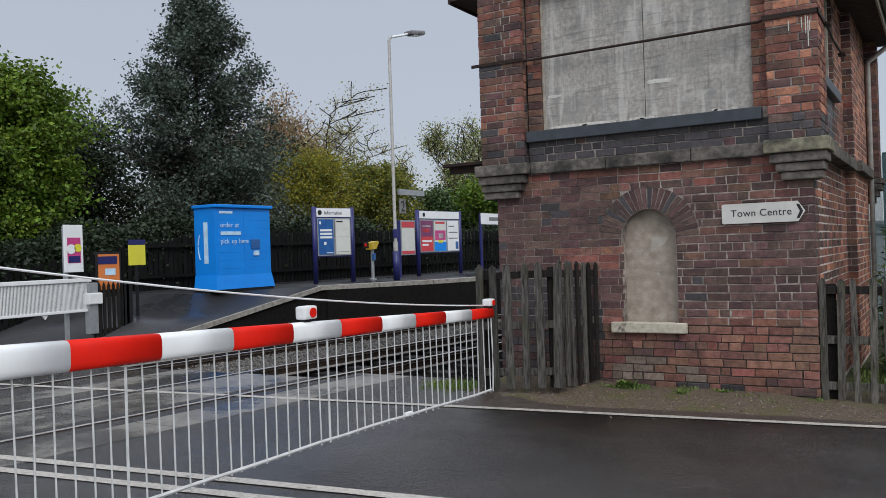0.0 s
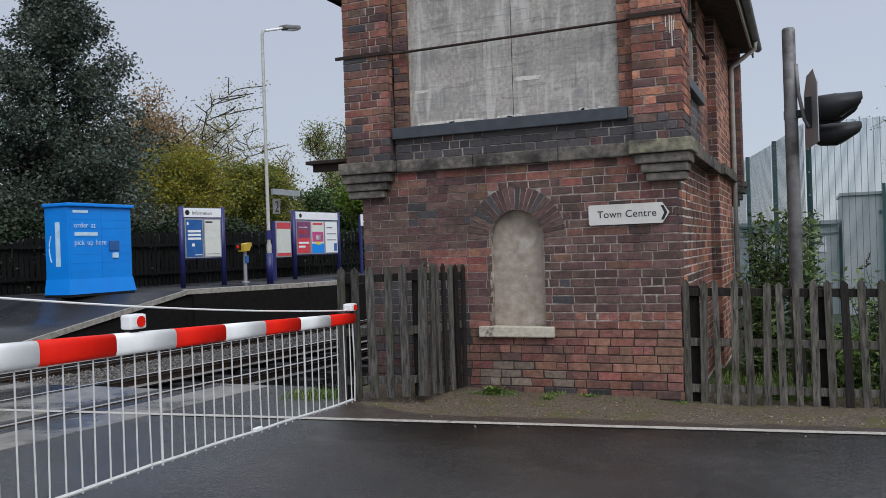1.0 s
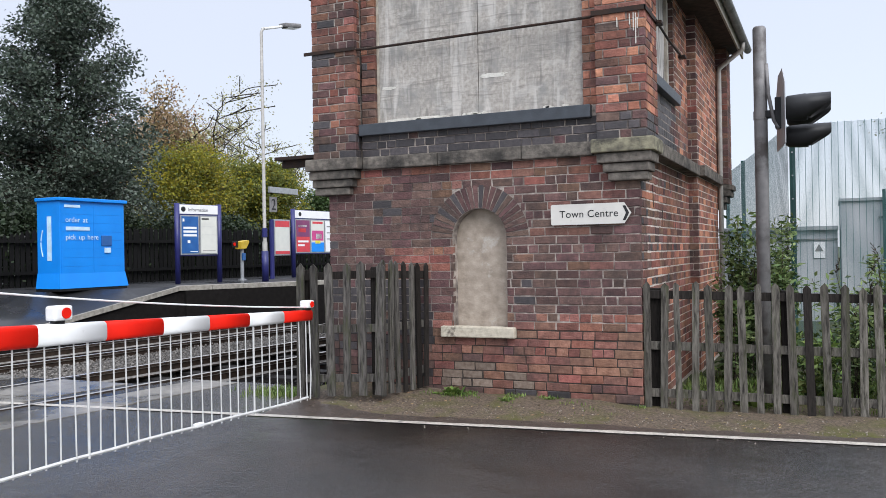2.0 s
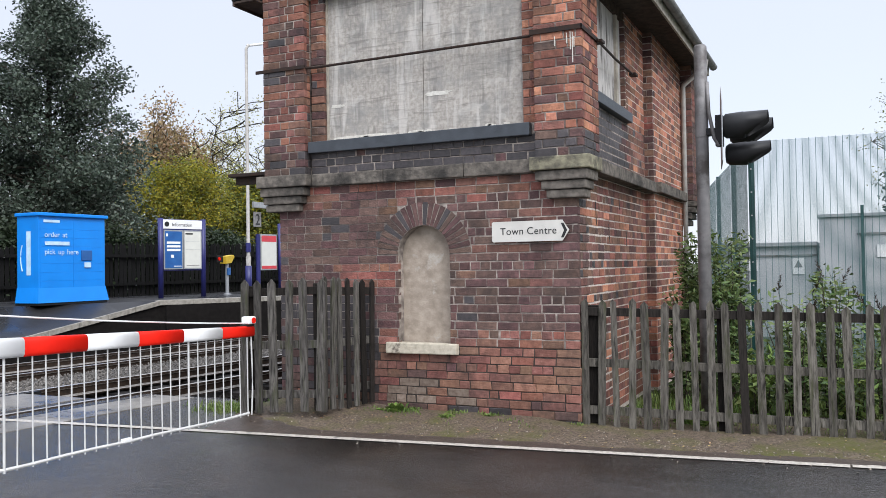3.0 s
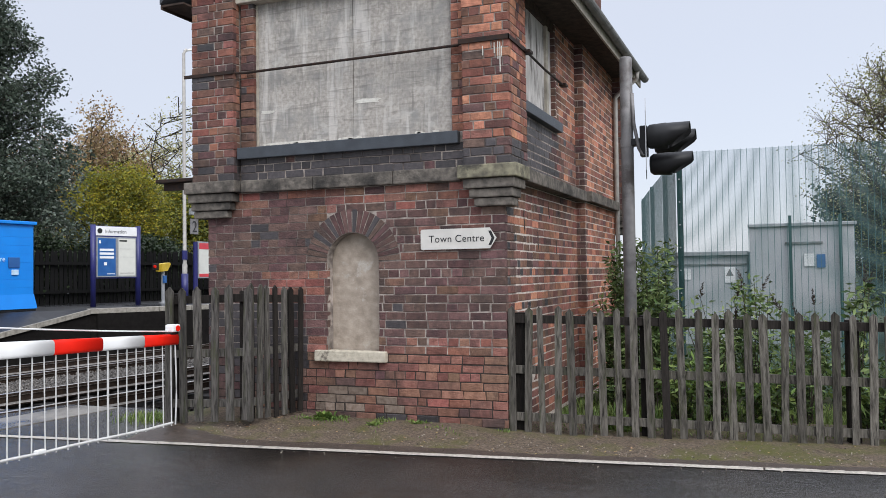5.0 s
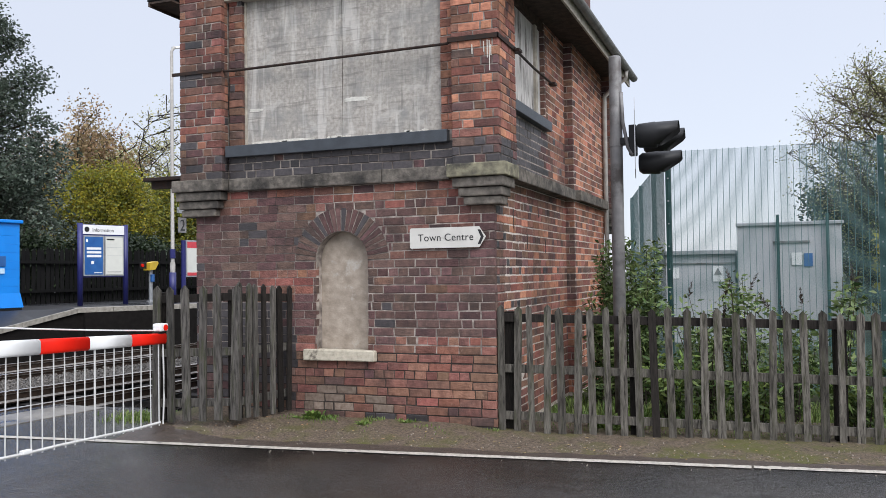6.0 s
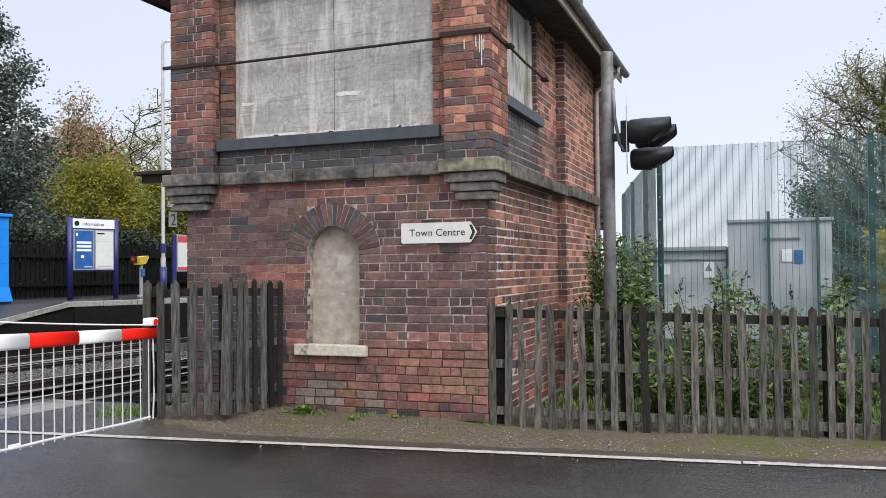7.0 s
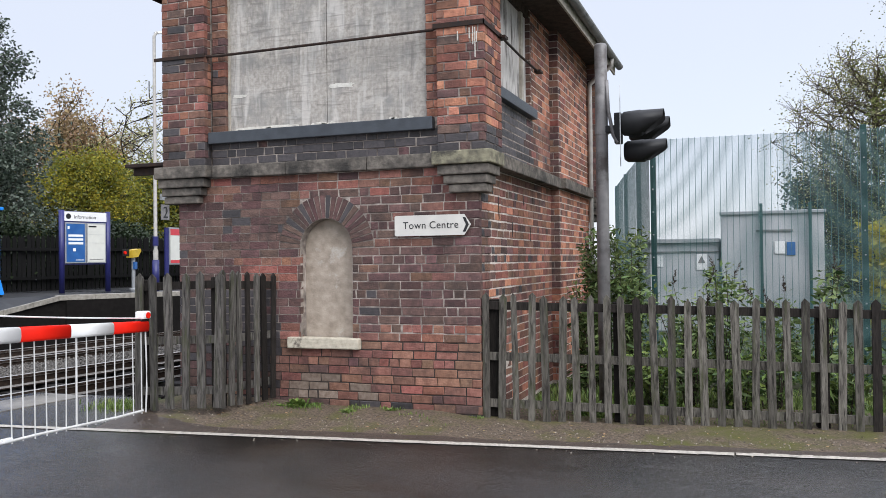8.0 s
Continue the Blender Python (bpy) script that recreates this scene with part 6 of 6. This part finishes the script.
# ---------------------------------------------------------------- green mesh fence and trackside cabin
mesh_fence = thing("mesh_fence", "tall dark green welded mesh security fence", "fence")
corner = Vector((1.09, 4.0, 0))
fence_line = [Vector((-0.5, 11.6, 0)), Vector((0.05, 9.0, 0)), Vector((0.6, 6.5, 0)), corner, Vector((3.62, 4.1, 0)), Vector((6.15, 4.2, 0)), Vector((8.67, 4.3, 0))]
FTOP, FFOOT = 2.86, -0.3
for p in fence_line:
    post = part("post", boxed(p.x - 0.035, p.y - 0.04, FFOOT, p.x + 0.035, p.y + 0.04, FTOP + 0.05, bevel=0.006), M_GREEN, mesh_fence, "dark green steel post")
    bm = bmesh.new()
    for k in range(10):
        z = 0.1 + k * 0.3
        box(bm, p.x - 0.009, p.y - 0.05, z - 0.009, p.x + 0.009, p.y - 0.038, z + 0.009)
    tagged(part("bolts", bm, M_GALV, post), kind="stuff")
for a, b in zip(fence_line, fence_line[1:]):
    d = (b - a)
    L = d.length
    d.normalize()
    n = Vector((-d.y, d.x, 0))
    vs, fs = [], []

    def strip(p, q, u, v):
        k = len(vs)
        for o in (p, q):
            vs.extend([o - u - v, o + u - v, o + u + v, o - u + v])
        fs.extend([(k + i, k + (i + 1) % 4, k + 4 + (i + 1) % 4, k + 4 + i) for i in range(4)])

    near_panel = a.y < 4.5
    count = int(L / 0.0762)
    for i in range(1, count):
        p = a + d * (L * i / count) - n * 0.05
        strip(p + Vector((0, 0, FFOOT + 0.05)), p + Vector((0, 0, FTOP)), d * 0.003, n * 0.002)
    rows = int((FTOP - FFOOT) / (0.0127)) - 4
    for j in range(rows):
        z = FFOOT + 0.06 + j * 0.0127
        strip(a + Vector((0, 0, z)) - n * 0.05, b + Vector((0, 0, z)) - n * 0.05, Vector((0, 0, 0.0019)), n * 0.0015)
    me = bpy.data.meshes.new("mesh_panel")
    me.from_pydata(vs, [], fs)
    me.materials.append(M_WIRE)
    o = new("mesh_panel", me)
    o.parent = mesh_fence
    o["label"] = "fine welded wire mesh panel"

cabin = thing("equipment_cabin", "pale grey steel railway equipment cabin with warning plates", "cabin")
part("body", boxed(-0.6, 11.2, -0.3, 1.66, 14.5, 1.60, bevel=0.02), M_CABIN, cabin)
part("roof_edge", boxed(-0.66, 11.1, 1.602, 1.675, 14.6, 1.69, bevel=0.01), M_GALV, cabin)
part("roof_edge", boxed(-0.6, 11.17, 1.40, 1.66, 11.196, 1.43), M_GREY_POST, cabin)
part("notice", boxed(0.3, 11.18, 1.1, 0.52, 11.195, 1.33), M_PANEL, cabin, "small white notice")
n2 = part("notice", boxed(1.2, 11.18, 1.03, 1.42, 11.195, 1.36), M_PANEL, cabin, "small white warning notice with a triangle")
part("triangle", prism(bmesh.new(), [(1.23, 1.17), (1.39, 1.17), (1.31, 1.32)], 0.004, Matrix.Translation((0, 11.174, 0))), M_GREY_POST, n2)
gate = thing("equipment_cabinet", "tall pale grey steel equipment housing with a blue plate", "cabinet")
part("body", boxed(1.72, 11.0, -0.3, 3.68, 13.0, 2.16, bevel=0.02), M_CABIN, gate)
part("roof_edge", boxed(1.69, 10.95, 2.162, 3.72, 13.05, 2.23, bevel=0.01), M_GALV, gate)
for x in (2.5, 3.42):
    part("door_frame", boxed(x - 0.03, 10.9, -0.3, x + 0.03, 10.948, 2.38), M_GREEN, gate)
part("door_rail", boxed(2.4, 10.97, 1.80, 3.1, 10.998, 1.84), M_GREY_POST, gate)
part("notice", boxed(2.75, 10.975, 1.35, 2.95, 10.996, 1.6), M_PANEL, gate, "small white notice")
part("notice", boxed(2.98, 10.975, 1.32, 3.14, 10.996, 1.58), M_POSTER_BLUE, gate, "small blue notice")


# ---------------------------------------------------------------- platform
PZ = 0.67
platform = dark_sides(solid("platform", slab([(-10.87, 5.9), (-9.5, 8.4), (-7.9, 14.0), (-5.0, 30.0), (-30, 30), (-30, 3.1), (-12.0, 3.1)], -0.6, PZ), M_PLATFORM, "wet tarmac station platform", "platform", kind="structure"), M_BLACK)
ramp = bmesh.new()
v = [ramp.verts.new(p) for p in ((-30, 3.1, PZ), (-12.0, 3.1, PZ), (-10.87, 5.9, PZ), (-11.05, 0.5, -0.2), (-30, 0.5, -0.2))]
low = [ramp.verts.new((p.co.x, p.co.y, -0.61)) for p in v]
for f in ((1, 2, 3), (0, 1, 3, 4)):
    ramp.faces.new([v[i] for i in f])
for i in range(5):
    ramp.faces.new((v[i], v[(i + 1) % 5], low[(i + 1) % 5], low[i]))
bmesh.ops.recalc_face_normals(ramp, faces=ramp.faces[:])
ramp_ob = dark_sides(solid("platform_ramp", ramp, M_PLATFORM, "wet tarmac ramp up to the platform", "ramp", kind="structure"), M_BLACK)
for p in ramp_ob.data.polygons:
    p.use_smooth = p.normal.z > 0.5


def coping(a, b, n, label, width=0.32):
    a, b = Vector(a), Vector(b)
    d = (b - a).normalized()
    s = Vector((d.y, -d.x, 0)).normalized()
    for k in range(n):
        p, q = a.lerp(b, k / n) + d * 0.004, a.lerp(b, (k + 1) / n) - d * 0.004
        bm = bmesh.new()
        vs = []
        for o in (p, q):
            vs.append([bm.verts.new(o + s * u + Vector((0, 0, h))) for u, h in ((-width, 0.006), (0.05, 0.006), (0.05, -0.09), (-width, -0.09))])
        for i in range(4):
            bm.faces.new((vs[0][i], vs[0][(i + 1) % 4], vs[1][(i + 1) % 4], vs[1][i]))
        bm.faces.new(vs[0])
        bm.faces.new(vs[1])
        bmesh.ops.recalc_face_normals(bm, faces=bm.faces[:])
        solid("coping_stone", bm, M_COPING, label, "coping", group="platform edge stones", kind="structure")


coping((-10.87, 5.9, PZ), (-9.5, 8.4, PZ), 4, "pale worn coping slab along the platform edge")
coping((-9.5, 8.4, PZ), (-7.9, 14.0, PZ), 6, "pale worn coping slab along the platform edge")
coping((-11.05, 0.5, -0.2), (-10.87, 5.9, PZ), 8, "pale worn edging of the platform ramp", 0.06)
solid("platform_face", slab([(-10.75, 6.0), (-9.44, 8.4), (-7.84, 14.0), (-7.9, 14.0), (-9.5, 8.4), (-10.8, 6.0)], -0.6, PZ - 0.1), M_BLACK, "dark brick platform wall with the shade under the coping painted in", "wall", kind="structure")

# palisade along the back of the platform
palisade = thing("palisade_fence", "weathered vertical-board fence behind the platform, painted dark for tree shade", "fence")
pr = random.Random(8)
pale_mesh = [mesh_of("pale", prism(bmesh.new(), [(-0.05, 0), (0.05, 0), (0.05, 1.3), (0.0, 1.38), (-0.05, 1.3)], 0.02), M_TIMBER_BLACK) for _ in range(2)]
y = 1.2
while y < 24:
    ob = new("pale", pr.choice(pale_mesh))
    ob.parent = palisade
    x = -14.6 + 0.16 * (y - 5)
    ob.matrix_basis = pose(x, y, min(PZ, -0.2 + 0.16 * max(0, y - 0.5)) - 0.02 + pr.uniform(-0.03, 0.03), pr.uniform(-1.5, 1.5), pr.uniform(-1, 1), 82)
    y += 0.128 if y < 14 else 0.17
for z in (0.95, 1.65):
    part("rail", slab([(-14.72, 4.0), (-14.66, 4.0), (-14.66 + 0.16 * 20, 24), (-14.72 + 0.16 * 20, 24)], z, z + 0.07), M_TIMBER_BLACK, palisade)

# blue parcel locker


def facing_track(x, y, z, turn=0.0):
    return pose(x, y, z, 0, 0, 90 + turn)


locker = thing("parcel_locker", "bright blue self-service parcel locker with white lettering on the platform", "parcel locker", at=facing_track(-11.6, 3.56, 0.674, -2))
LW, LH, LD = 1.54, 1.76, 0.62
part("base_slab", boxed(-0.03, -0.03, 0, LW + 0.03, LD + 0.02, 0.05, bevel=0.005), M_SIGNAL, locker, "dark base slab")
part("body", boxed(0, 0, 0.12, LW, LD, LH - 0.05, bevel=0.01), M_HUB, locker)
pl = bmesh.new()
pv = [(-0.05, -0.05), (LW + 0.05, -0.05), (LW + 0.05, LD), (-0.05, LD)]
up = [(-0.005, -0.005), (LW + 0.005, -0.005), (LW + 0.005, LD), (-0.005, LD)]
lo_v = [pl.verts.new((a, b, 0.05)) for a, b in pv]
hi_v = [pl.verts.new((a, b, 0.34)) for a, b in up]
for i in range(4):
    pl.faces.new((lo_v[i], lo_v[(i + 1) % 4], hi_v[(i + 1) % 4], hi_v[i]))
pl.faces.new(hi_v)
bmesh.ops.recalc_face_normals(pl, faces=pl.faces[:])
part("plinth", pl, M_HUB, locker, "flared blue plinth")
part("canopy", boxed(-0.04, -0.06, LH - 0.05, LW + 0.04, LD + 0.02, LH + 0.015, bevel=0.015), M_HUB, locker)
for row in range(8):
    z = 0.30 + row * 0.166
    for c in range(2):
        part("locker_door", boxed(0.03 + c * 0.745, -0.006, z, 0.03 + c * 0.745 + 0.74, 0.0, z + 0.163, bevel=0.002), M_HUB, locker)
for txt, x, z in (("order", 0.12, 1.31), ("at", 0.52, 1.31), ("pick", 0.12, 0.98), ("up", 0.42, 0.98), ("here", 0.62, 0.98)):
    lettering("wording", txt, 0.145, M_HUB_TEXT, locker, pose(x, -0.014, z))
part("brand_bar", boxed(0.13, -0.016, 1.155, 0.68, -0.0125, 1.225), M_HUB_TEXT, locker, "pale bar of lettering")
part("brand_bar", boxed(0.10, -0.016, LH - 0.17, 0.46, -0.0125, LH - 0.12), M_HUB_TEXT, locker, "pale bar of lettering")
part("side_brand_bar", boxed(-0.004, 0.22, 0.58, -0.001, 0.34, 1.42), M_HUB_TEXT, locker, "pale upright bar of lettering")
sw = tube(bmesh.new(), [(-0.004, 0.46 + 0.05 * math.sin(math.pi * k / 8), 0.66 + 0.5 * k / 8) for k in range(9)], 0.012, 6)
part("side_arc", sw, M_HUB_TEXT, locker, "pale curved stroke")
part("screen", boxed(0.95, -0.03, 0.86, 1.2, -0.0065, 1.06, bevel=0.006), M_POSTER_BLUE, locker, "small dark touch screen")
# the glare is a pale plate, not a reflection
part("screen_glare", boxed(1.02, -0.034, 0.72, 1.17, -0.0065, 0.82, bevel=0.004), M_HUB_TEXT, locker, "pale plate painted as glare by the touch screen")


# notice boards
def board(at, w, top, z_panel0, posters, heading, label, post_w=0.12):
    b = thing("notice_board", label, "notice board", at=at, group="station notice boards")
    for x in (0.0, w):
        part("post", tube(bmesh.new(), [(x, 0.02, 0), (x, 0.02, top)], post_w / 2, 12), M_NAVY, b, "navy blue post", smooth=True)
    part("backing", boxed(0.03, 0.0, z_panel0 - 0.03, w - 0.03, 0.03, top - 0.02, bevel=0.004), M_NAVY, b)
    hd = part("header", boxed(0.05, -0.012, top - 0.24, w - 0.05, -0.002, top - 0.03, bevel=0.002), M_PANEL, b, "white header panel")
    if heading:
        lettering("wording", heading, 0.1 * w, M_INK, b, pose(0.245 * w, -0.014, top - 0.18))
    part("symbol", tube(bmesh.new(), [(0.13 * w, -0.016, top - 0.135), (0.13 * w, -0.013, top - 0.135)], 0.06, 16), M_INK, b, "round black symbol")
    x = 0.06
    for wd, mtl, bars in posters:
        fr = part("poster_frame", boxed(x, -0.02, z_panel0, x + wd, -0.002, top - 0.27, bevel=0.004), M_GALV, b, "thin silver poster frame")
        paper = part("poster", boxed(x + 0.03, -0.024, z_panel0 + 0.03, x + wd - 0.03, -0.0205, top - 0.30), mtl, fr)
        for z0, z1, a0, a1, bm_m in bars:
            hz = (top - 0.30) - (z_panel0 + 0.03)
            z_lo = z_panel0 + 0.03 + hz * z0
            part("print", boxed(x + 0.03 + (wd - 0.06) * a0, -0.0275, z_lo, x + 0.03 + (wd - 0.06) * a1, -0.0245, z_panel0 + 0.03 + hz * z1), bm_m, fr)
        x += wd + 0.012
    return b


TEXT_BARS = [(0.66 - 0.1 * i, 0.72 - 0.1 * i, 0.1, 0.9, M_PANEL) for i in range(3)]
board(facing_track(-11.95, 7.1, PZ, -15), 1.13, 1.84, 0.66,
      [(0.5, M_POSTER_BLUE, TEXT_BARS + [(0.28, 0.36, 0.34, 0.5, M_PANEL), (0.86, 0.94, 0.06, 0.16, M_PANEL), (0.04, 0.06, 0.5, 0.95, M_PANEL)]),
       (0.49, M_POSTER_PAPER, [(0.92, 0.96, 0.05, 0.5, M_INK), (0.06, 0.075, 0.1, 0.9, M_GREY_POST), (0.5, 0.506, 0.08, 0.92, M_GALV), (0.72, 0.726, 0.08, 0.92, M_GALV)])],
      "Information", "navy post-mounted station information board with two posters")
board(facing_track(-11.7, 11.3, PZ, -5), 2.06, 1.86, 0.66,
      [(0.63, M_POSTER_RED, [(0.48, 1.0, 0.0, 1.0, M_POSTER_PURPLE), (0.62, 0.74, 0.15, 0.7, M_POSTER_RED), (0.8, 0.84, 0.1, 0.8, M_PANEL), (0.30, 0.36, 0.1, 0.9, M_PANEL), (0.18, 0.24, 0.1, 0.6, M_PANEL)]),
       (0.63, M_POSTER_PAPER, [(0.9, 0.97, 0.1, 0.9, M_POSTER_RED), (0.36, 0.68, 0.05, 0.95, M_POSTER_PINK), (0.42, 0.58, 0.35, 0.8, M_PANEL), (0.0, 0.3, 0.0, 1.0, M_HUB), (0.26, 0.36, 0.3, 0.7, M_YELLOW)]),
       (0.63, M_PANEL, [(0.8, 0.84, 0.1, 0.6, M_GREY_POST), (0.6, 0.63, 0.1, 0.9, M_GREY_POST), (0.4, 0.43, 0.1, 0.9, M_GREY_POST), (0.05, 0.3, 0.7, 0.95, M_POSTER_BLUE)])],
      "", "navy post-mounted station notice board with three posters")

small = thing("poster_stand", "small red and white poster case on a navy post", "poster", at=facing_track(-11.75, 10.42, PZ))
part("post", tube(bmesh.new(), [(0.0, 0.03, 0), (0.0, 0.03, 1.55)], 0.06, 12), M_NAVY, small)
part("case", boxed(0.06, -0.01, 0.6, 0.78, 0.04, 1.56, bevel=0.008), M_GALV, small)
part("poster", boxed(0.1, -0.014, 0.64, 0.74, -0.0105, 1.52), M_POSTER_PAPER, small)
part("print", boxed(0.1, -0.018, 1.36, 0.74, -0.0145, 1.52), M_POSTER_RED, small)
part("print", boxed(0.1, -0.018, 0.64, 0.74, -0.0145, 0.72), M_POSTER_RED, small)

helpp = thing("help_point", "grey post with a worn yellow hood on the platform", "help point", at=facing_track(-11.8, 9.2, PZ))
part("post", tube(bmesh.new(), [(0, 0, 0), (0, 0, 0.03), (0, 0, 0.04), (0, 0, 0.78)], [0.1, 0.1, 0.045, 0.045], 12), M_GALV, helpp)
part("cable_box", boxed(-0.05, -0.08, 0.5, 0.05, -0.03, 0.68, bevel=0.008), M_POSTER_BLUE, helpp)
part("hood", prism(bmesh.new(), [(-0.14, 0.78), (0.06, 0.8), (0.17, 0.95), (0.15, 1.0), (-0.14, 0.96)], 0.2, Matrix.Translation((0, -0.1, 0))), M_YELLOW_TRAIN, helpp, "worn yellow hood")
part("button", tube(bmesh.new(), [(-0.3, -0.03, 0.9), (-0.3, 0.02, 0.9)], 0.04, 12), M_REDP, helpp)
part("plate", boxed(-0.36, 0.0, 0.82, -0.14, 0.03, 0.98, bevel=0.005), M_SIGNAL, helpp)

# lamp column with platform number
lamp = thing("platform_lamp", "tall white platform lamp column with a single outreach lantern", "lamp post", at=Matrix.Translation((-10.64, 8.58, PZ)) @ Matrix.Scale(0.968, 4))
part("column", tube(bmesh.new(), [(0, 0, 0.0), (0, 0, 0.95), (0, 0, 1.0), (0, 0, 6.1), (0.02, 0.08, 6.22)], [0.062, 0.062, 0.045, 0.037, 0.035], 14), M_PIPE, lamp, smooth=True)
part("base_sleeve", tube(bmesh.new(), [(0, 0, 0.0), (0, 0, 0.74)], 0.083, 14), M_NAVY, lamp, "navy blue base sleeve", smooth=True)
part("band", tube(bmesh.new(), [(0, 0, 1.08), (0, 0, 1.3)], 0.066, 14), M_NAVY, lamp, "navy band")
part("arm", tube(bmesh.new(), [(0, 0.02, 6.18), (0.08, 0.5, 6.32), (0.12, 0.8, 6.42)], 0.03, 8), M_WHITE, lamp)
lan = boxed(0.0, 0, 0, 0.26, 0.62, 0.11, bevel=0.04)
bmesh.ops.transform(lan, matrix=pose(0.0, 0.72, 6.36, 10, 0, -5), verts=lan.verts[:])
lantern = part("lantern", lan, M_GREY_POST, lamp, "grey street lantern")
gl = boxed(0.03, 0.1, -0.02, 0.23, 0.55, 0.0)
bmesh.ops.transform(gl, matrix=pose(0.0, 0.72, 6.36, 10, 0, -5), verts=gl.verts[:])
part("glass", gl, M_LAMP_GLASS, lantern)
nsign = thing("platform_number_sign", "dark grey platform number sign reading 2", "sign", at=facing_track(-10.58, 8.72, -0.02))
part("plate", boxed(0.0, 0, 2.34, 0.29, 0.02, 2.70, bevel=0.004), M_GREY_POST, nsign)
lettering("wording", "2", 0.38, M_INK, nsign, pose(0.055, -0.003, 2.39))
part("blade", boxed(0.0, -0.02, 2.8, 1.15, 0.05, 2.94, bevel=0.006), M_GALV, nsign, "pale sign blade above")
name_sign = thing("station_name_sign", "white station name board on dark posts", "sign", at=facing_track(-11.85, 15.35, PZ))
part("post", tube(bmesh.new(), [(0, 0.04, 0), (0, 0.04, 1.85)], 0.05, 10), M_NAVY, name_sign)
part("post", tube(bmesh.new(), [(1.6, 0.04, 0), (1.6, 0.04, 1.85)], 0.05, 10), M_NAVY, name_sign)
part("panel", boxed(-0.05, -0.02, 1.5, 1.7, 0.0, 1.86, bevel=0.004), M_PANEL, name_sign)
part("name_bar", boxed(0.5, -0.024, 1.62, 1.4, -0.0205, 1.74), M_GREY_POST, name_sign, "dark bar of lettering")

# ---- by the foot of the ramp
gate = thing("palisade_gate", "dark timber picket gate at the foot of the platform ramp", "gate", at=facing_track(-12.0, 1.0, -0.12))
for k in range(8):
    part("pale", prism(bmesh.new(), [(0.1 * k, 0), (0.1 * k + 0.055, 0), (0.1 * k + 0.055, 1.05), (0.1 * k + 0.027, 1.12), (0.1 * k, 1.05)], 0.02), M_TIMBER_DARK, gate)
part("rail", boxed(-0.02, 0.022, 0.2, 0.8, 0.06, 0.28), M_TIMBER_DARK, gate)
part("rail", boxed(-0.02, 0.022, 0.85, 0.8, 0.06, 0.93), M_TIMBER_DARK, gate)
part("post", boxed(0.62, 0.0, 0, 0.84, 0.16, 1.1, bevel=0.01), M_SIGNAL, gate)
poster1 = thing("advert_board", "tall white framed poster panel with coloured circles", "poster", at=facing_track(-12.0, 0.46, 0.2))
part("frame", boxed(0, 0, 1.0, 0.36, 0.04, 1.82, bevel=0.006), M_PANEL, poster1)
part("print", boxed(0.05, -0.004, 1.16, 0.31, -0.0005, 1.6), M_POSTER_PINK, poster1)
part("print", boxed(0.07, -0.009, 1.17, 0.29, -0.0045, 1.28), M_NAVY, poster1)
part("disc", tube(bmesh.new(), [(0.12, -0.012, 1.4), (0.12, -0.006, 1.4)], 0.085, 16), M_PANEL, poster1)
part("disc", tube(bmesh.new(), [(0.25, -0.012, 1.42), (0.25, -0.006, 1.42)], 0.07, 16), M_YELLOW, poster1)
part("post", boxed(0.02, 0.042, -0.3, 0.08, 0.1, 1.8), M_GALV, poster1)
poster2 = thing("advert_board", "orange framed poster beside the picket gate", "poster", at=facing_track(-12.05, 1.12, 0.0))
part("frame", boxed(0, 0, 0.82, 0.52, 0.04, 1.54, bevel=0.006), M_SIGNAL, poster2)
part("print", boxed(0.03, -0.004, 0.86, 0.48, -0.0005, 1.5), M_POSTER_ORANGE, poster2)
part("print", boxed(0.03, -0.009, 1.32, 0.43, -0.0045, 1.46), M_NAVY, poster2)
part("print", boxed(0.17, -0.009, 1.12, 0.39, -0.0045, 1.24), M_HUB_TEXT, poster2)
part("post", boxed(0.05, 0.042, -0.2, 0.12, 0.1, 1.5), M_SIGNAL, poster2)
plate = thing("notice_plate", "bright yellow notice plate with a blue heading on a thin post", "sign", at=facing_track(-12.1, 1.86, 0.0))
part("plate", boxed(0, 0, 1.28, 0.38, 0.02, 1.66, bevel=0.004), M_YELLOW, plate)
part("heading", boxed(0.0, 0, 1.664, 0.38, 0.02, 1.76), M_NAVY, plate)
part("post", boxed(0.17, 0.022, -0.05, 0.22, 0.06, 1.7), M_SIGNAL, plate)

far_barrier = thing("far_barrier", "white-framed lowered barrier with a fine mesh skirt across the road", "barrier", at=facing_track(-12.0, -6.0, 0))
part("top_rail", boxed(0, -0.03, 1.02, 6.95, 0.03, 1.09, bevel=0.01), M_WHITE, far_barrier)
part("bottom_rail", boxed(0, -0.02, 0.50, 6.95, 0.02, 0.545, bevel=0.006), M_WHITE, far_barrier)
part("end_post", boxed(6.86, -0.06, 0.1, 7.05, 0.06, 1.0, bevel=0.01), M_GALV, far_barrier)
part("end_box", boxed(6.84, -0.1, 0.62, 7.12, 0.08, 0.82, bevel=0.02), M_WHITE, far_barrier)
bm = bmesh.new()
for k in range(290):
    x = 0.02 + k * 0.0238
    box(bm, x, -0.004, 0.546, x + 0.012, 0.004, 1.019)
tagged(part("skirt_slats", bm, M_WHITE, far_barrier, "close-set white skirt slats"), kind="stuff")
for k in range(6):
    part("foot", prism(bmesh.new(), [(0.5 + k * 1.1, 0.5), (0.62 + k * 1.1, 0.5), (0.56 + k * 1.1, 0.42)], 0.03), M_WHITE, far_barrier)
